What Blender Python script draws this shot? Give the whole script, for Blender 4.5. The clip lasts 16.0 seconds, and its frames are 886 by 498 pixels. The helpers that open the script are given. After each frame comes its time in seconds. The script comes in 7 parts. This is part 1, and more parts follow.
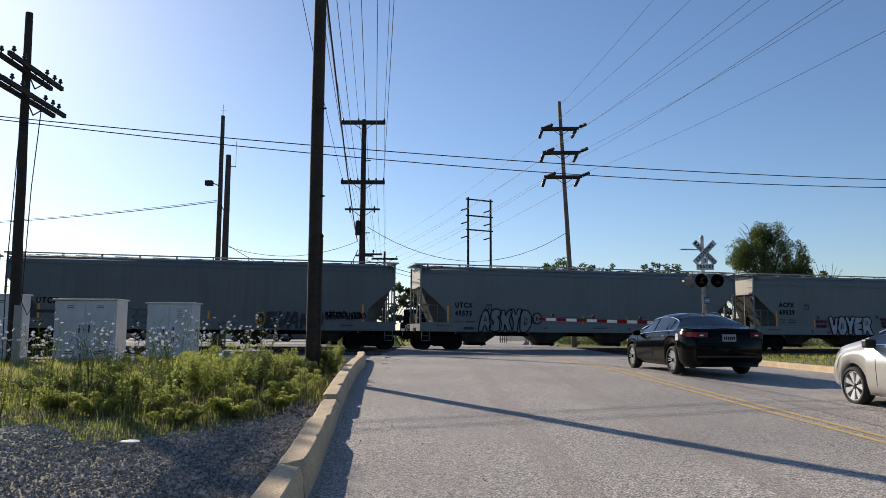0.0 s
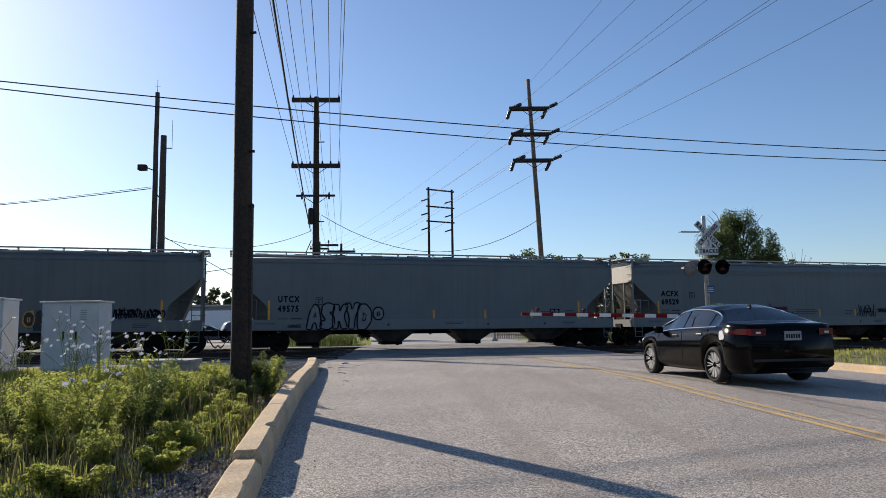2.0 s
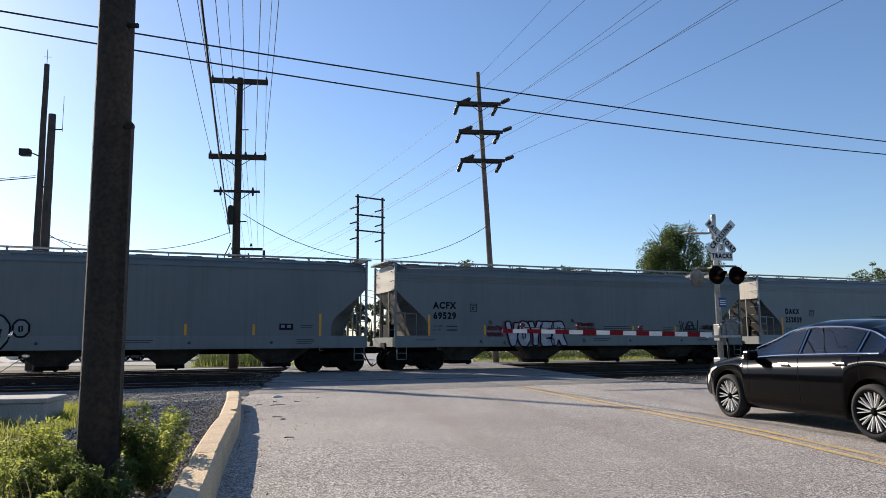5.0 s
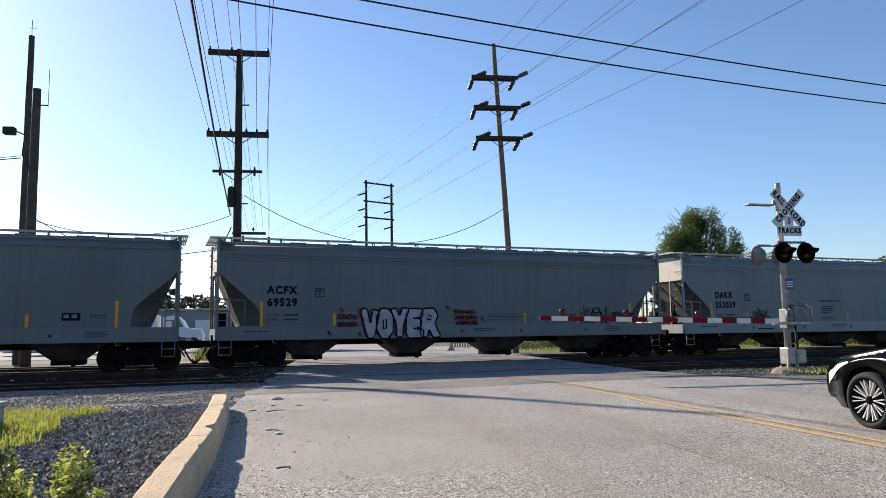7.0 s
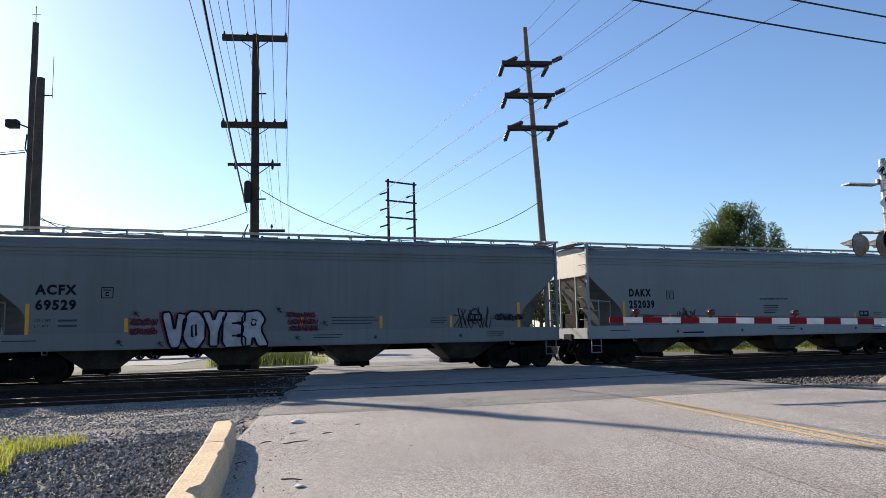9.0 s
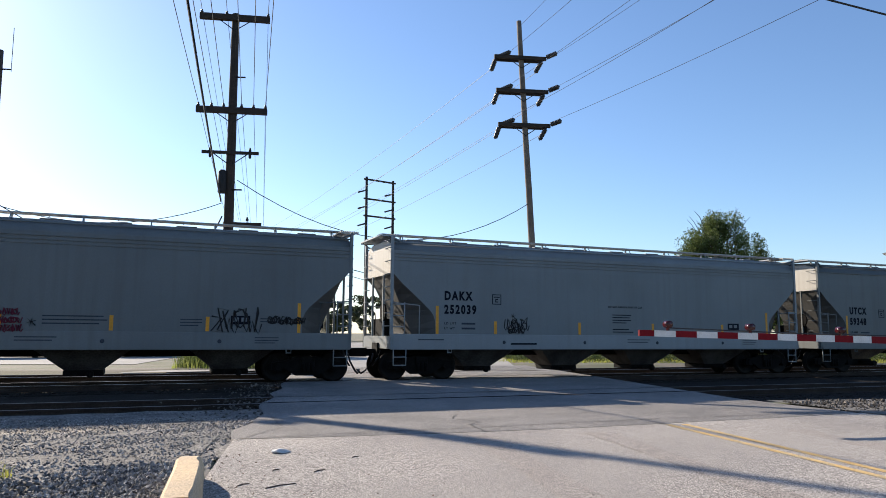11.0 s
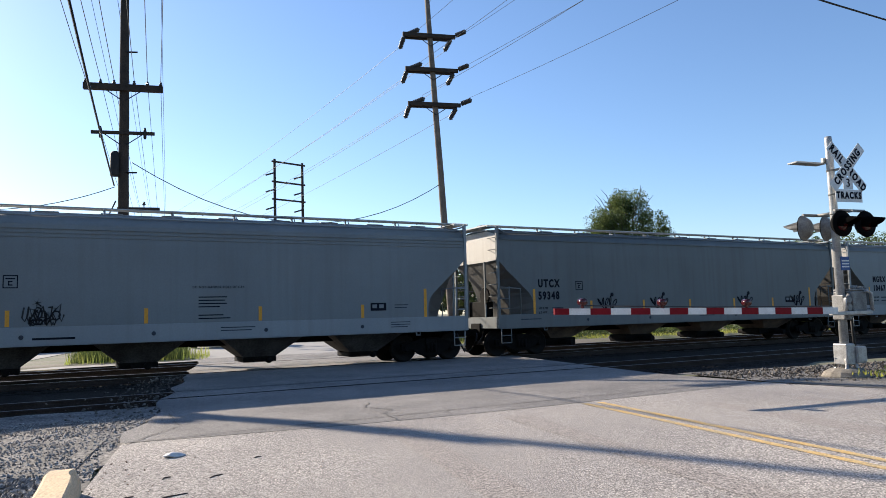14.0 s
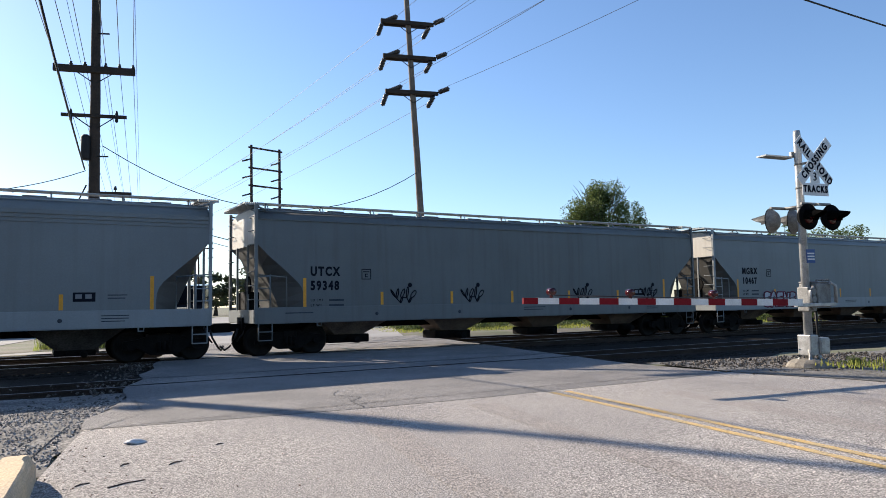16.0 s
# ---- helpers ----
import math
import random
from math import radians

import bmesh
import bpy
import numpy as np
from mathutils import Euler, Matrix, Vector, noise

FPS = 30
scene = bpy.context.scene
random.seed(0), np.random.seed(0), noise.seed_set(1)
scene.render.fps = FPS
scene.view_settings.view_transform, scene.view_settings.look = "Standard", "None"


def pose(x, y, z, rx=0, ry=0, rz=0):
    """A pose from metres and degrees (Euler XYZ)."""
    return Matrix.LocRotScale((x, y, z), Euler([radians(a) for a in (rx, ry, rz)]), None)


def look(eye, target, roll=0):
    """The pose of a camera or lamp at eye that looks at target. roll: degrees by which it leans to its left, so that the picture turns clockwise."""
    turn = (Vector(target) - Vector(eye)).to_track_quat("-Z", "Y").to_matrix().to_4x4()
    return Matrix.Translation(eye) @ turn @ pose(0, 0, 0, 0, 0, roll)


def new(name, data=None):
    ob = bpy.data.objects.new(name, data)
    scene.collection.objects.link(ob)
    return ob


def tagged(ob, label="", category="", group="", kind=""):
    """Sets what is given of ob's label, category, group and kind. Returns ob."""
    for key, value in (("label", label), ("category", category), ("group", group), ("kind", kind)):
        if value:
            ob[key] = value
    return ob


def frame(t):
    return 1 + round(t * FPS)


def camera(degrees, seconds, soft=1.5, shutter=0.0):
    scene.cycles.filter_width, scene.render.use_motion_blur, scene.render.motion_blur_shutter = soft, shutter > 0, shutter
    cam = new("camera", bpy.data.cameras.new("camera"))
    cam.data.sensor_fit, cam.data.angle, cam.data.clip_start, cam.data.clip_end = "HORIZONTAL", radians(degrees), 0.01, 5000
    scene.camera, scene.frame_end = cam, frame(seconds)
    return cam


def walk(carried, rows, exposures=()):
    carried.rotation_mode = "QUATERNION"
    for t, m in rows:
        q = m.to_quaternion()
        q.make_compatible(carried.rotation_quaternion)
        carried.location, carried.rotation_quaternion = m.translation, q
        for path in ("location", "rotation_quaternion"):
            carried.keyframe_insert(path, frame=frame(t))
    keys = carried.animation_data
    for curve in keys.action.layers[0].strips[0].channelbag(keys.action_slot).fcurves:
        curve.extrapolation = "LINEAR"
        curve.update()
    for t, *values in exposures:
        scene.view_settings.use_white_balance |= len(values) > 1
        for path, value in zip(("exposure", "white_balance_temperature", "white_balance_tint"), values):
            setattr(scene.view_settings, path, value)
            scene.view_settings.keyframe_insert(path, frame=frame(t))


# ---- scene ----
cam = camera(62.6, 16.0, soft=0.8)
PATH = [
    (0, (0.662, -1.288, 1.007), (0.649, 0.7, 1.227), 0.2),
    (0.5, (0.485, -0.267, 1.035), (0.503, 1.721, 1.253), -0.3),
    (1, (0.355, 0.817, 1.072), (0.397, 2.805, 1.288), -0.5),
    (1.5, (0.434, 1.973, 1.11), (0.501, 3.961, 1.322), -0.6),
    (2, (0.347, 2.93, 1.117), (0.45, 4.917, 1.323), -0.8),
    (2.5, (0.304, 3.911, 1.14), (0.439, 5.897, 1.34), -1.0),
    (3, (0.137, 4.852, 1.164), (0.294, 6.835, 1.366), -1.2),
    (3.5, (-0.068, 5.785, 1.133), (0.107, 7.766, 1.349), -1.3),
    (4, (-0.226, 6.651, 1.188), (-0.016, 8.626, 1.423), -1.1),
    (4.5, (-0.376, 7.487, 1.208), (-0.115, 9.454, 1.455), -0.9),
    (5, (-0.459, 8.285, 1.23), (-0.141, 10.245, 1.475), -0.6),
    (7.5, (-0.449, 11.788, 1.23), (-0.172, 13.757, 1.444), -1.4),
    (8, (-0.491, 12.516, 1.312), (-0.241, 14.488, 1.53), -1.7),
    (8.5, (-0.56, 13.17, 1.272), (-0.319, 15.143, 1.495), -1.4),
    (11, (-0.974, 15.735, 1.423), (-0.658, 17.697, 1.652), 0.1),
    (11.5, (-1.054, 15.976, 1.426), (-0.675, 17.926, 1.655), 0.3),
    (12, (-1.065, 16.033, 1.437), (-0.621, 17.971, 1.659), -0.0),
    (12.5, (-0.878, 16.166, 1.44), (-0.387, 18.093, 1.652), -0.8),
    (13, (-0.765, 16.31, 1.454), (-0.25, 18.232, 1.655), -1.5),
    (13.5, (-0.895, 16.254, 1.453), (-0.362, 18.172, 1.641), -1.8),
    (14, (-0.813, 16.268, 1.453), (-0.265, 18.183, 1.63), -1.8),
    (14.5, (-0.715, 16.269, 1.441), (-0.153, 18.181, 1.609), -1.6),
    (15, (-0.691, 16.256, 1.431), (-0.115, 18.164, 1.591), -1.5),
    (15.5, (-0.679, 16.233, 1.434), (-0.088, 18.138, 1.587), -1.5),
    (16, (-0.675, 16.228, 1.443), (-0.071, 18.129, 1.588), -1.3),
]
walk(cam, [(t, look(e, a, r)) for t, e, a, r in PATH],
     [(0, 0.27, 6000, 13), (5, 0.62, 6000, 13), (8, 0.76, 6000, 13), (11, 0.86, 6000, 13), (16, 0.95, 6000, 13)])


# world, sun
SUN_EL, SUN_AZ = 25.0, 36.2          # elevation, degrees to the west of the road's heading
sun_way = Vector((-math.sin(radians(SUN_AZ)) * math.cos(radians(SUN_EL)),
                  math.cos(radians(SUN_AZ)) * math.cos(radians(SUN_EL)), math.sin(radians(SUN_EL))))
world = bpy.data.worlds.new("sky")
scene.world = world
world.use_nodes = True
wn = world.node_tree.nodes
sky = wn.new("ShaderNodeTexSky")
sky.sky_type, sky.sun_disc = "NISHITA", False
sky.sun_elevation, sky.sun_rotation = radians(SUN_EL), radians(-SUN_AZ)
sky.air_density, sky.dust_density, sky.ozone_density = 1.0, 0.33, 3.2
world.node_tree.links.new(sky.outputs[0], wn["Background"].inputs[0])
wn["Background"].inputs[1].default_value = 0.092
sun = new("sun", bpy.data.lights.new("sun", "SUN"))
sun.data.energy, sun.data.angle, sun.data.color = 5.0, radians(0.55), (1.0, 0.85, 0.64)
sun.matrix_world = look(sun_way * 200, (0, 0, 0))

# ---- materials ----


def mat(name, base, rough=0.7, metal=0.0, var=0.25, scale=3.0, fine=60.0, bump=0.15, second=None, spec=0.5, vary=0.0, sharp=0.2):
    """Two scales of noise over a base colour, fine relief, and a second colour in broad stains."""
    m = bpy.data.materials.new(name)
    m.use_nodes = True
    nt = m.node_tree
    n, link = nt.nodes, nt.links.new
    b = n["Principled BSDF"]
    geo = n.new("ShaderNodeTexCoord")
    big, small = n.new("ShaderNodeTexNoise"), n.new("ShaderNodeTexNoise")
    big.inputs["Scale"].default_value, big.inputs["Detail"].default_value = scale, 5
    small.inputs["Scale"].default_value, small.inputs["Detail"].default_value = fine, 4
    for q in (big, small):
        link(geo.outputs["Object"], q.inputs["Vector"])
    second = second or [c * (1 - var) for c in base]
    ramp = n.new("ShaderNodeValToRGB")
    ramp.color_ramp.elements[0].position, ramp.color_ramp.elements[1].position = 0.35, 0.65
    ramp.color_ramp.elements[0].color = (*base, 1)
    ramp.color_ramp.elements[1].color = (*second, 1)
    link(big.outputs[0], ramp.inputs[0])
    mul = n.new("ShaderNodeMix")
    mul.data_type, mul.blend_type = "RGBA", "MULTIPLY"
    mul.inputs[0].default_value = 1.0
    gr = n.new("ShaderNodeMapRange")
    gr.inputs[1].default_value, gr.inputs[2].default_value = 0.5 - sharp, 0.5 + sharp
    gr.inputs[3].default_value, gr.inputs[4].default_value = 1 - var, 1 + var * 0.6
    link(small.outputs[0], gr.inputs[0])
    link(ramp.outputs[0], mul.inputs[6])
    link(gr.outputs[0], mul.inputs[7])
    out = mul.outputs[2]
    if vary:
        info, hsv, r = n.new("ShaderNodeObjectInfo"), n.new("ShaderNodeHueSaturation"), n.new("ShaderNodeMapRange")
        r.inputs[3].default_value, r.inputs[4].default_value = 1 - vary, 1 + vary
        link(info.outputs["Random"], r.inputs[0])
        link(r.outputs[0], hsv.inputs["Value"])
        link(out, hsv.inputs["Color"])
        out = hsv.outputs[0]
    link(out, b.inputs["Base Color"])
    b.inputs["Roughness"].default_value, b.inputs["Metallic"].default_value = rough, metal
    b.inputs["Specular IOR Level"].default_value = spec
    if bump:
        bp = n.new("ShaderNodeBump")
        bp.inputs["Strength"].default_value, bp.inputs["Distance"].default_value = bump, 0.02
        link(small.outputs[0], bp.inputs["Height"])
        link(bp.outputs[0], b.inputs["Normal"])
    return m


def streaked(name, base, dirt, rough=0.55):
    """Painted car body steel: broad fading, rain streaks that run down, rust specks."""
    m = mat(name, base, rough, 0, 0.06, 0.5, 25, 0.03, second=[c * 0.86 for c in base])
    nt = m.node_tree
    n, link = nt.nodes, nt.links.new
    b = n["Principled BSDF"]
    old = b.inputs["Base Color"].links[0].from_socket
    co, mp, noi = n.new("ShaderNodeTexCoord"), n.new("ShaderNodeMapping"), n.new("ShaderNodeTexNoise")
    mp.inputs["Scale"].default_value = (5.0, 5.0, 0.25)
    link(co.outputs["Object"], mp.inputs[0])
    link(mp.outputs[0], noi.inputs["Vector"])
    noi.inputs["Scale"].default_value, noi.inputs["Detail"].default_value = 1.0, 6
    rg = n.new("ShaderNodeMapRange")
    rg.inputs[1].default_value, rg.inputs[2].default_value, rg.inputs[4].default_value = 0.5, 0.8, 0.55
    link(noi.outputs[0], rg.inputs[0])
    mx = n.new("ShaderNodeMix")
    mx.data_type = "RGBA"
    link(rg.outputs[0], mx.inputs[0])
    link(old, mx.inputs[6])
    mx.inputs[7].default_value = (*dirt, 1)
    link(mx.outputs[2], b.inputs["Base Color"])
    return m


def glassy(name, tint=(0.3, 0.34, 0.33)):
    """A thin tinted pane: it lets light through and mirrors the sky at its surface."""
    m = bpy.data.materials.new(name)
    m.use_nodes = True
    n, link = m.node_tree.nodes, m.node_tree.links.new
    n.remove(n["Principled BSDF"])
    tr, gl, mx, fr = n.new("ShaderNodeBsdfTransparent"), n.new("ShaderNodeBsdfGlossy"), n.new("ShaderNodeMixShader"), n.new("ShaderNodeFresnel")
    tr.inputs[0].default_value = (*tint, 1)
    gl.inputs["Roughness"].default_value = 0.02
    fr.inputs[0].default_value = 1.9
    link(fr.outputs[0], mx.inputs[0])
    link(tr.outputs[0], mx.inputs[1])
    link(gl.outputs[0], mx.inputs[2])
    link(mx.outputs[0], n["Material Output"].inputs[0])
    return m


def leafy(name, base, second, trans=0.35):
    m = mat(name, base, 0.55, 0, 0.3, 1.2, 9, 0, second=second, spec=0.3)
    nt = m.node_tree
    b = nt.nodes["Principled BSDF"]
    tr, ad = nt.nodes.new("ShaderNodeBsdfTranslucent"), nt.nodes.new("ShaderNodeMixShader")
    nt.links.new(b.inputs["Base Color"].links[0].from_socket, tr.inputs[0])
    ad.inputs[0].default_value = trans
    nt.links.new(b.outputs[0], ad.inputs[1])
    nt.links.new(tr.outputs[0], ad.inputs[2])
    nt.links.new(ad.outputs[0], nt.nodes["Material Output"].inputs[0])
    return m


def speckle(m, scale, lo, hi, patch=0.35, relief=0.5):
    """Exposed aggregate: every chip has its own tone, stronger and weaker in broad patches."""
    nt = m.node_tree
    n, link = nt.nodes, nt.links.new
    b = n["Principled BSDF"]
    old = b.inputs["Base Color"].links[0].from_socket
    co, vor, big = n.new("ShaderNodeTexCoord"), n.new("ShaderNodeTexVoronoi"), n.new("ShaderNodeTexNoise")
    vor.inputs["Scale"].default_value = scale
    big.inputs["Scale"].default_value, big.inputs["Detail"].default_value = patch, 4
    link(co.outputs["Object"], vor.inputs["Vector"])
    link(co.outputs["Object"], big.inputs["Vector"])
    sep, tone, amount = n.new("ShaderNodeSeparateColor"), n.new("ShaderNodeMapRange"), n.new("ShaderNodeMapRange")
    link(vor.outputs["Color"], sep.inputs[0])
    link(sep.outputs[0], tone.inputs[0])
    tone.inputs[3].default_value, tone.inputs[4].default_value = lo, hi
    amount.inputs[1].default_value, amount.inputs[2].default_value = 0.38, 0.6
    amount.inputs[3].default_value, amount.inputs[4].default_value = 1.0, 0.4
    link(big.outputs[0], amount.inputs[0])
    mx = n.new("ShaderNodeMix")
    mx.data_type, mx.blend_type = "RGBA", "MULTIPLY"
    link(amount.outputs[0], mx.inputs[0])
    link(old, mx.inputs[6])
    link(tone.outputs[0], mx.inputs[7])
    link(mx.outputs[2], b.inputs["Base Color"])
    if relief:
        bp = n.new("ShaderNodeBump")
        bp.inputs["Strength"].default_value, bp.inputs["Distance"].default_value = relief, 0.006
        link(sep.outputs[1], bp.inputs["Height"])
        link(b.inputs["Normal"].links[0].from_socket, bp.inputs["Normal"])
        link(bp.outputs[0], b.inputs["Normal"])
    return m


def pebbles(m, lo, hi):
    """Loose stones: each has its own tone."""
    nt = m.node_tree
    n, link = nt.nodes, nt.links.new
    b = n["Principled BSDF"]
    old = b.inputs["Base Color"].links[0].from_socket
    geo, tone, mx = n.new("ShaderNodeNewGeometry"), n.new("ShaderNodeMapRange"), n.new("ShaderNodeMix")
    tone.inputs[3].default_value, tone.inputs[4].default_value = lo, hi
    mx.data_type, mx.blend_type = "RGBA", "MULTIPLY"
    mx.inputs[0].default_value = 1.0
    link(geo.outputs["Random Per Island"], tone.inputs[0])
    link(old, mx.inputs[6])
    link(tone.outputs[0], mx.inputs[7])
    link(mx.outputs[2], b.inputs["Base Color"])
    return m


M_ROAD = mat("worn_road", (0.415, 0.375, 0.33), 0.9, 0, 0.66, 0.3, 75, 0.5, second=(0.32, 0.29, 0.262), sharp=0.1)
M_CROSSING = mat("crossing_asphalt", (0.275, 0.255, 0.235), 0.9, 0, 0.66, 0.6, 70, 0.5, second=(0.19, 0.178, 0.166), sharp=0.1)
speckle(M_ROAD, 62, 0.36, 1.8)
speckle(M_CROSSING, 62, 0.5, 1.5)
M_FARROAD = mat("pale_road", (0.34, 0.325, 0.3), 0.9, 0, 0.2, 0.2, 30, 0.3)
M_YELLOW = mat("yellow_paint", (0.68, 0.44, 0.15), 0.85, 0, 0.45, 3.5, 60, 0.3, second=(0.5, 0.39, 0.22), sharp=0.14)
M_KERB = mat("kerb_concrete", (0.66, 0.49, 0.29), 0.9, 0, 0.28, 2.0, 45, 0.5, second=(0.52, 0.4, 0.26), vary=0.1)
M_CONC = mat("concrete", (0.42, 0.4, 0.37), 0.9, 0, 0.2, 2.0, 40, 0.4)
M_DIRT = mat("dirt", (0.2, 0.17, 0.13), 0.95, 0, 0.4, 0.3, 18, 0.6, second=(0.1, 0.12, 0.05))
M_GRAVEL = mat("gravel_ground", (0.2, 0.188, 0.17), 0.95, 0, 0.5, 1.2, 28, 0.8, second=(0.14, 0.132, 0.12))
M_APRON = mat("broken_asphalt_apron", (0.23, 0.212, 0.19), 0.95, 0, 0.5, 1.6, 26, 0.7, second=(0.12, 0.112, 0.102), sharp=0.13)
M_STONE = mat("gravel_stone", (0.4, 0.375, 0.335), 0.9, 0, 0.4, 9, 60, 0.4, second=(0.1, 0.1, 0.1))
pebbles(M_STONE, 0.2, 1.6)
speckle(M_GRAVEL, 24, 0.3, 1.6, 1.0)
speckle(M_APRON, 36, 0.35, 1.6, 0.8)
M_LOTSTONE = pebbles(mat("pale_gravel_stone", (0.47, 0.44, 0.4), 0.95, 0, 0.4, 9, 60, 0.3, second=(0.28, 0.25, 0.22), spec=0.2), 0.35, 1.4)
# ballast and its stones are near black, with the train's shadow in the colour
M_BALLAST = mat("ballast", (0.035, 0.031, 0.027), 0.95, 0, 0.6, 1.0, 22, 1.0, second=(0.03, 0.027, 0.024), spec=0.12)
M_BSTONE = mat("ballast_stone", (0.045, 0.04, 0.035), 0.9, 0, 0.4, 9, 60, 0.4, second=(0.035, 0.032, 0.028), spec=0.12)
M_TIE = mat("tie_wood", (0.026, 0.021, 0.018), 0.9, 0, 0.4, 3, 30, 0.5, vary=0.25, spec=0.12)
M_RAIL = mat("rail_steel", (0.06, 0.045, 0.036), 0.7, 0.3, 0.3, 2, 40, 0.1, spec=0.12)
M_RAILTOP = mat("rail_worn", (0.2, 0.19, 0.18), 0.4, 0.9, 0.1, 2, 40, 0)
M_POLE = mat("pole_wood", (0.055, 0.038, 0.027), 0.92, 0, 0.45, 2.0, 26, 0.7, second=(0.032, 0.024, 0.018))
M_POLE2 = mat("grey_pole_wood", (0.2, 0.16, 0.125), 0.9, 0, 0.35, 2.0, 26, 0.5)
M_POLE3 = mat("brown_pole_wood", (0.095, 0.074, 0.058), 0.92, 0, 0.4, 2.0, 26, 0.6, second=(0.06, 0.048, 0.04))
M_DARK = mat("dark_iron", (0.025, 0.024, 0.024), 0.7, 0.3, 0.3, 4, 30, 0.2)
M_WIRE = mat("wire", (0.02, 0.02, 0.022), 0.6, 0.2, 0.1, 2, 10, 0)
M_INSUL = mat("insulator", (0.03, 0.025, 0.022), 0.35, 0, 0.2, 8, 30, 0)
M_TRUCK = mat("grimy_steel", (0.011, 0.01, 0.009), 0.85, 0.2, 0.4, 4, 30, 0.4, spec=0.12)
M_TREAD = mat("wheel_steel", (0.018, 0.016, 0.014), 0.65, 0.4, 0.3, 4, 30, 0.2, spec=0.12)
M_GALV = mat("galvanised_steel", (0.35, 0.35, 0.34), 0.45, 0.5, 0.15, 5, 40, 0.1)
M_GATE = mat("dull_gate_steel", (0.26, 0.26, 0.25), 0.6, 0.4, 0.3, 6, 40, 0.2, second=(0.17, 0.165, 0.155))
M_SIGSTONE = pebbles(mat("brown_gravel_stone", (0.2, 0.175, 0.145), 0.95, 0, 0.4, 9, 60, 0.4, second=(0.09, 0.08, 0.07), spec=0.2), 0.3, 1.5)
M_WHITE = mat("white_paint", (0.75, 0.74, 0.71), 0.5, 0, 0.1, 3, 40, 0.05, second=(0.62, 0.6, 0.57))
M_SIGNBACK = mat("sign_white", (0.7, 0.7, 0.68), 0.5, 0, 0.12, 4, 30, 0)
M_RED = mat("red_paint", (0.2, 0.006, 0.012), 0.6, 0, 0.15, 3, 30, 0, spec=0.12)
M_BLACK = mat("black_paint", (0.012, 0.012, 0.013), 0.5, 0, 0.2, 4, 30, 0.05)
M_BLUE = mat("blue_plate", (0.02, 0.07, 0.24), 0.5, 0, 0.1, 4, 30, 0)
M_LENS = mat("red_lens", (0.06, 0.006, 0.008), 0.2, 0, 0.1, 4, 30, 0)
M_CAB = mat("cabinet_paint", (0.66, 0.65, 0.635), 0.5, 0, 0.1, 2, 40, 0.05, second=(0.57, 0.56, 0.545))
M_YSTRIPE = mat("yellow_reflector", (0.75, 0.33, 0.012), 0.5, 0, 0.1, 4, 20, 0)
M_MARK = mat("stencil_black", (0.008, 0.01, 0.018), 0.7, 0, 0.2, 4, 30, 0, spec=0.1)
M_FADED = mat("faded_stencil", (0.06, 0.066, 0.08), 0.7, 0, 0.2, 4, 30, 0, spec=0.1)
M_SPRAYW = mat("spray_white", (0.46, 0.46, 0.48), 0.6, 0, 0.16, 3, 30, 0, second=(0.3, 0.29, 0.32))
M_SPRAYG = mat("spray_grey", (0.2, 0.21, 0.215), 0.6, 0, 0.12, 3, 30, 0)
M_SPRAYR = mat("spray_maroon", (0.16, 0.02, 0.04), 0.6, 0, 0.12, 3, 30, 0)
M_SPRAYB = mat("spray_blue", (0.1, 0.14, 0.19), 0.6, 0, 0.12, 3, 30, 0)
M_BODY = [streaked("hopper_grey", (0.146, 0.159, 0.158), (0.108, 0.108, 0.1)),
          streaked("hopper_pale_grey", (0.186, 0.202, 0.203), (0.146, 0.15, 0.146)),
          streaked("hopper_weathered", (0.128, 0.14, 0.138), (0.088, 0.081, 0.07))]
# body tones made lighter, for the extra light an upright sill catches
M_SILL = [streaked("sill_grey", (0.168, 0.182, 0.18), (0.12, 0.118, 0.11)),
          streaked("sill_pale_grey", (0.26, 0.28, 0.285), (0.2, 0.2, 0.195)),
          streaked("sill_weathered", (0.142, 0.154, 0.152), (0.09, 0.085, 0.075))]
# slope sheets: grime plus the overhang's shade, both in the base colour
M_SLOPE = streaked("grimy_shaded_slope_sheet", (0.1, 0.096, 0.088), (0.062, 0.056, 0.048))
# end paint is lightened to hold the sun that strikes the car ends
M_END = streaked("sunlit_end_paint", (0.58, 0.55, 0.49), (0.4, 0.36, 0.3))
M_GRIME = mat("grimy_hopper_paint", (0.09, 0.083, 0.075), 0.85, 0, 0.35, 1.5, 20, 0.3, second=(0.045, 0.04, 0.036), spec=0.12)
M_RUST = mat("rusted_hopper", (0.2, 0.15, 0.11), 0.85, 0, 0.35, 1.5, 25, 0.3, second=(0.1, 0.075, 0.06))
M_CARBLACK = mat("black_car_paint", (0.0025, 0.0025, 0.003), 0.12, 0, 0.05, 3, 30, 0)
M_CARBLACK.node_tree.nodes["Principled BSDF"].inputs["Specular IOR Level"].default_value = 0.11
M_CARSILVER = mat("silver_car_paint", (0.55, 0.53, 0.48), 0.3, 0.35, 0.04, 3, 200, 0)
M_CARSILVER.node_tree.nodes["Principled BSDF"].inputs["Coat Weight"].default_value = 1.0
M_CARWHITE = mat("white_car_paint", (0.7, 0.7, 0.7), 0.3, 0, 0.04, 3, 200, 0)
M_CARRED = mat("red_car_paint", (0.3, 0.03, 0.03), 0.3, 0, 0.04, 3, 200, 0)
M_CARGREY = mat("grey_car_paint", (0.12, 0.125, 0.135), 0.3, 0.3, 0.04, 3, 200, 0)
M_GLASS = glassy("tinted_window")
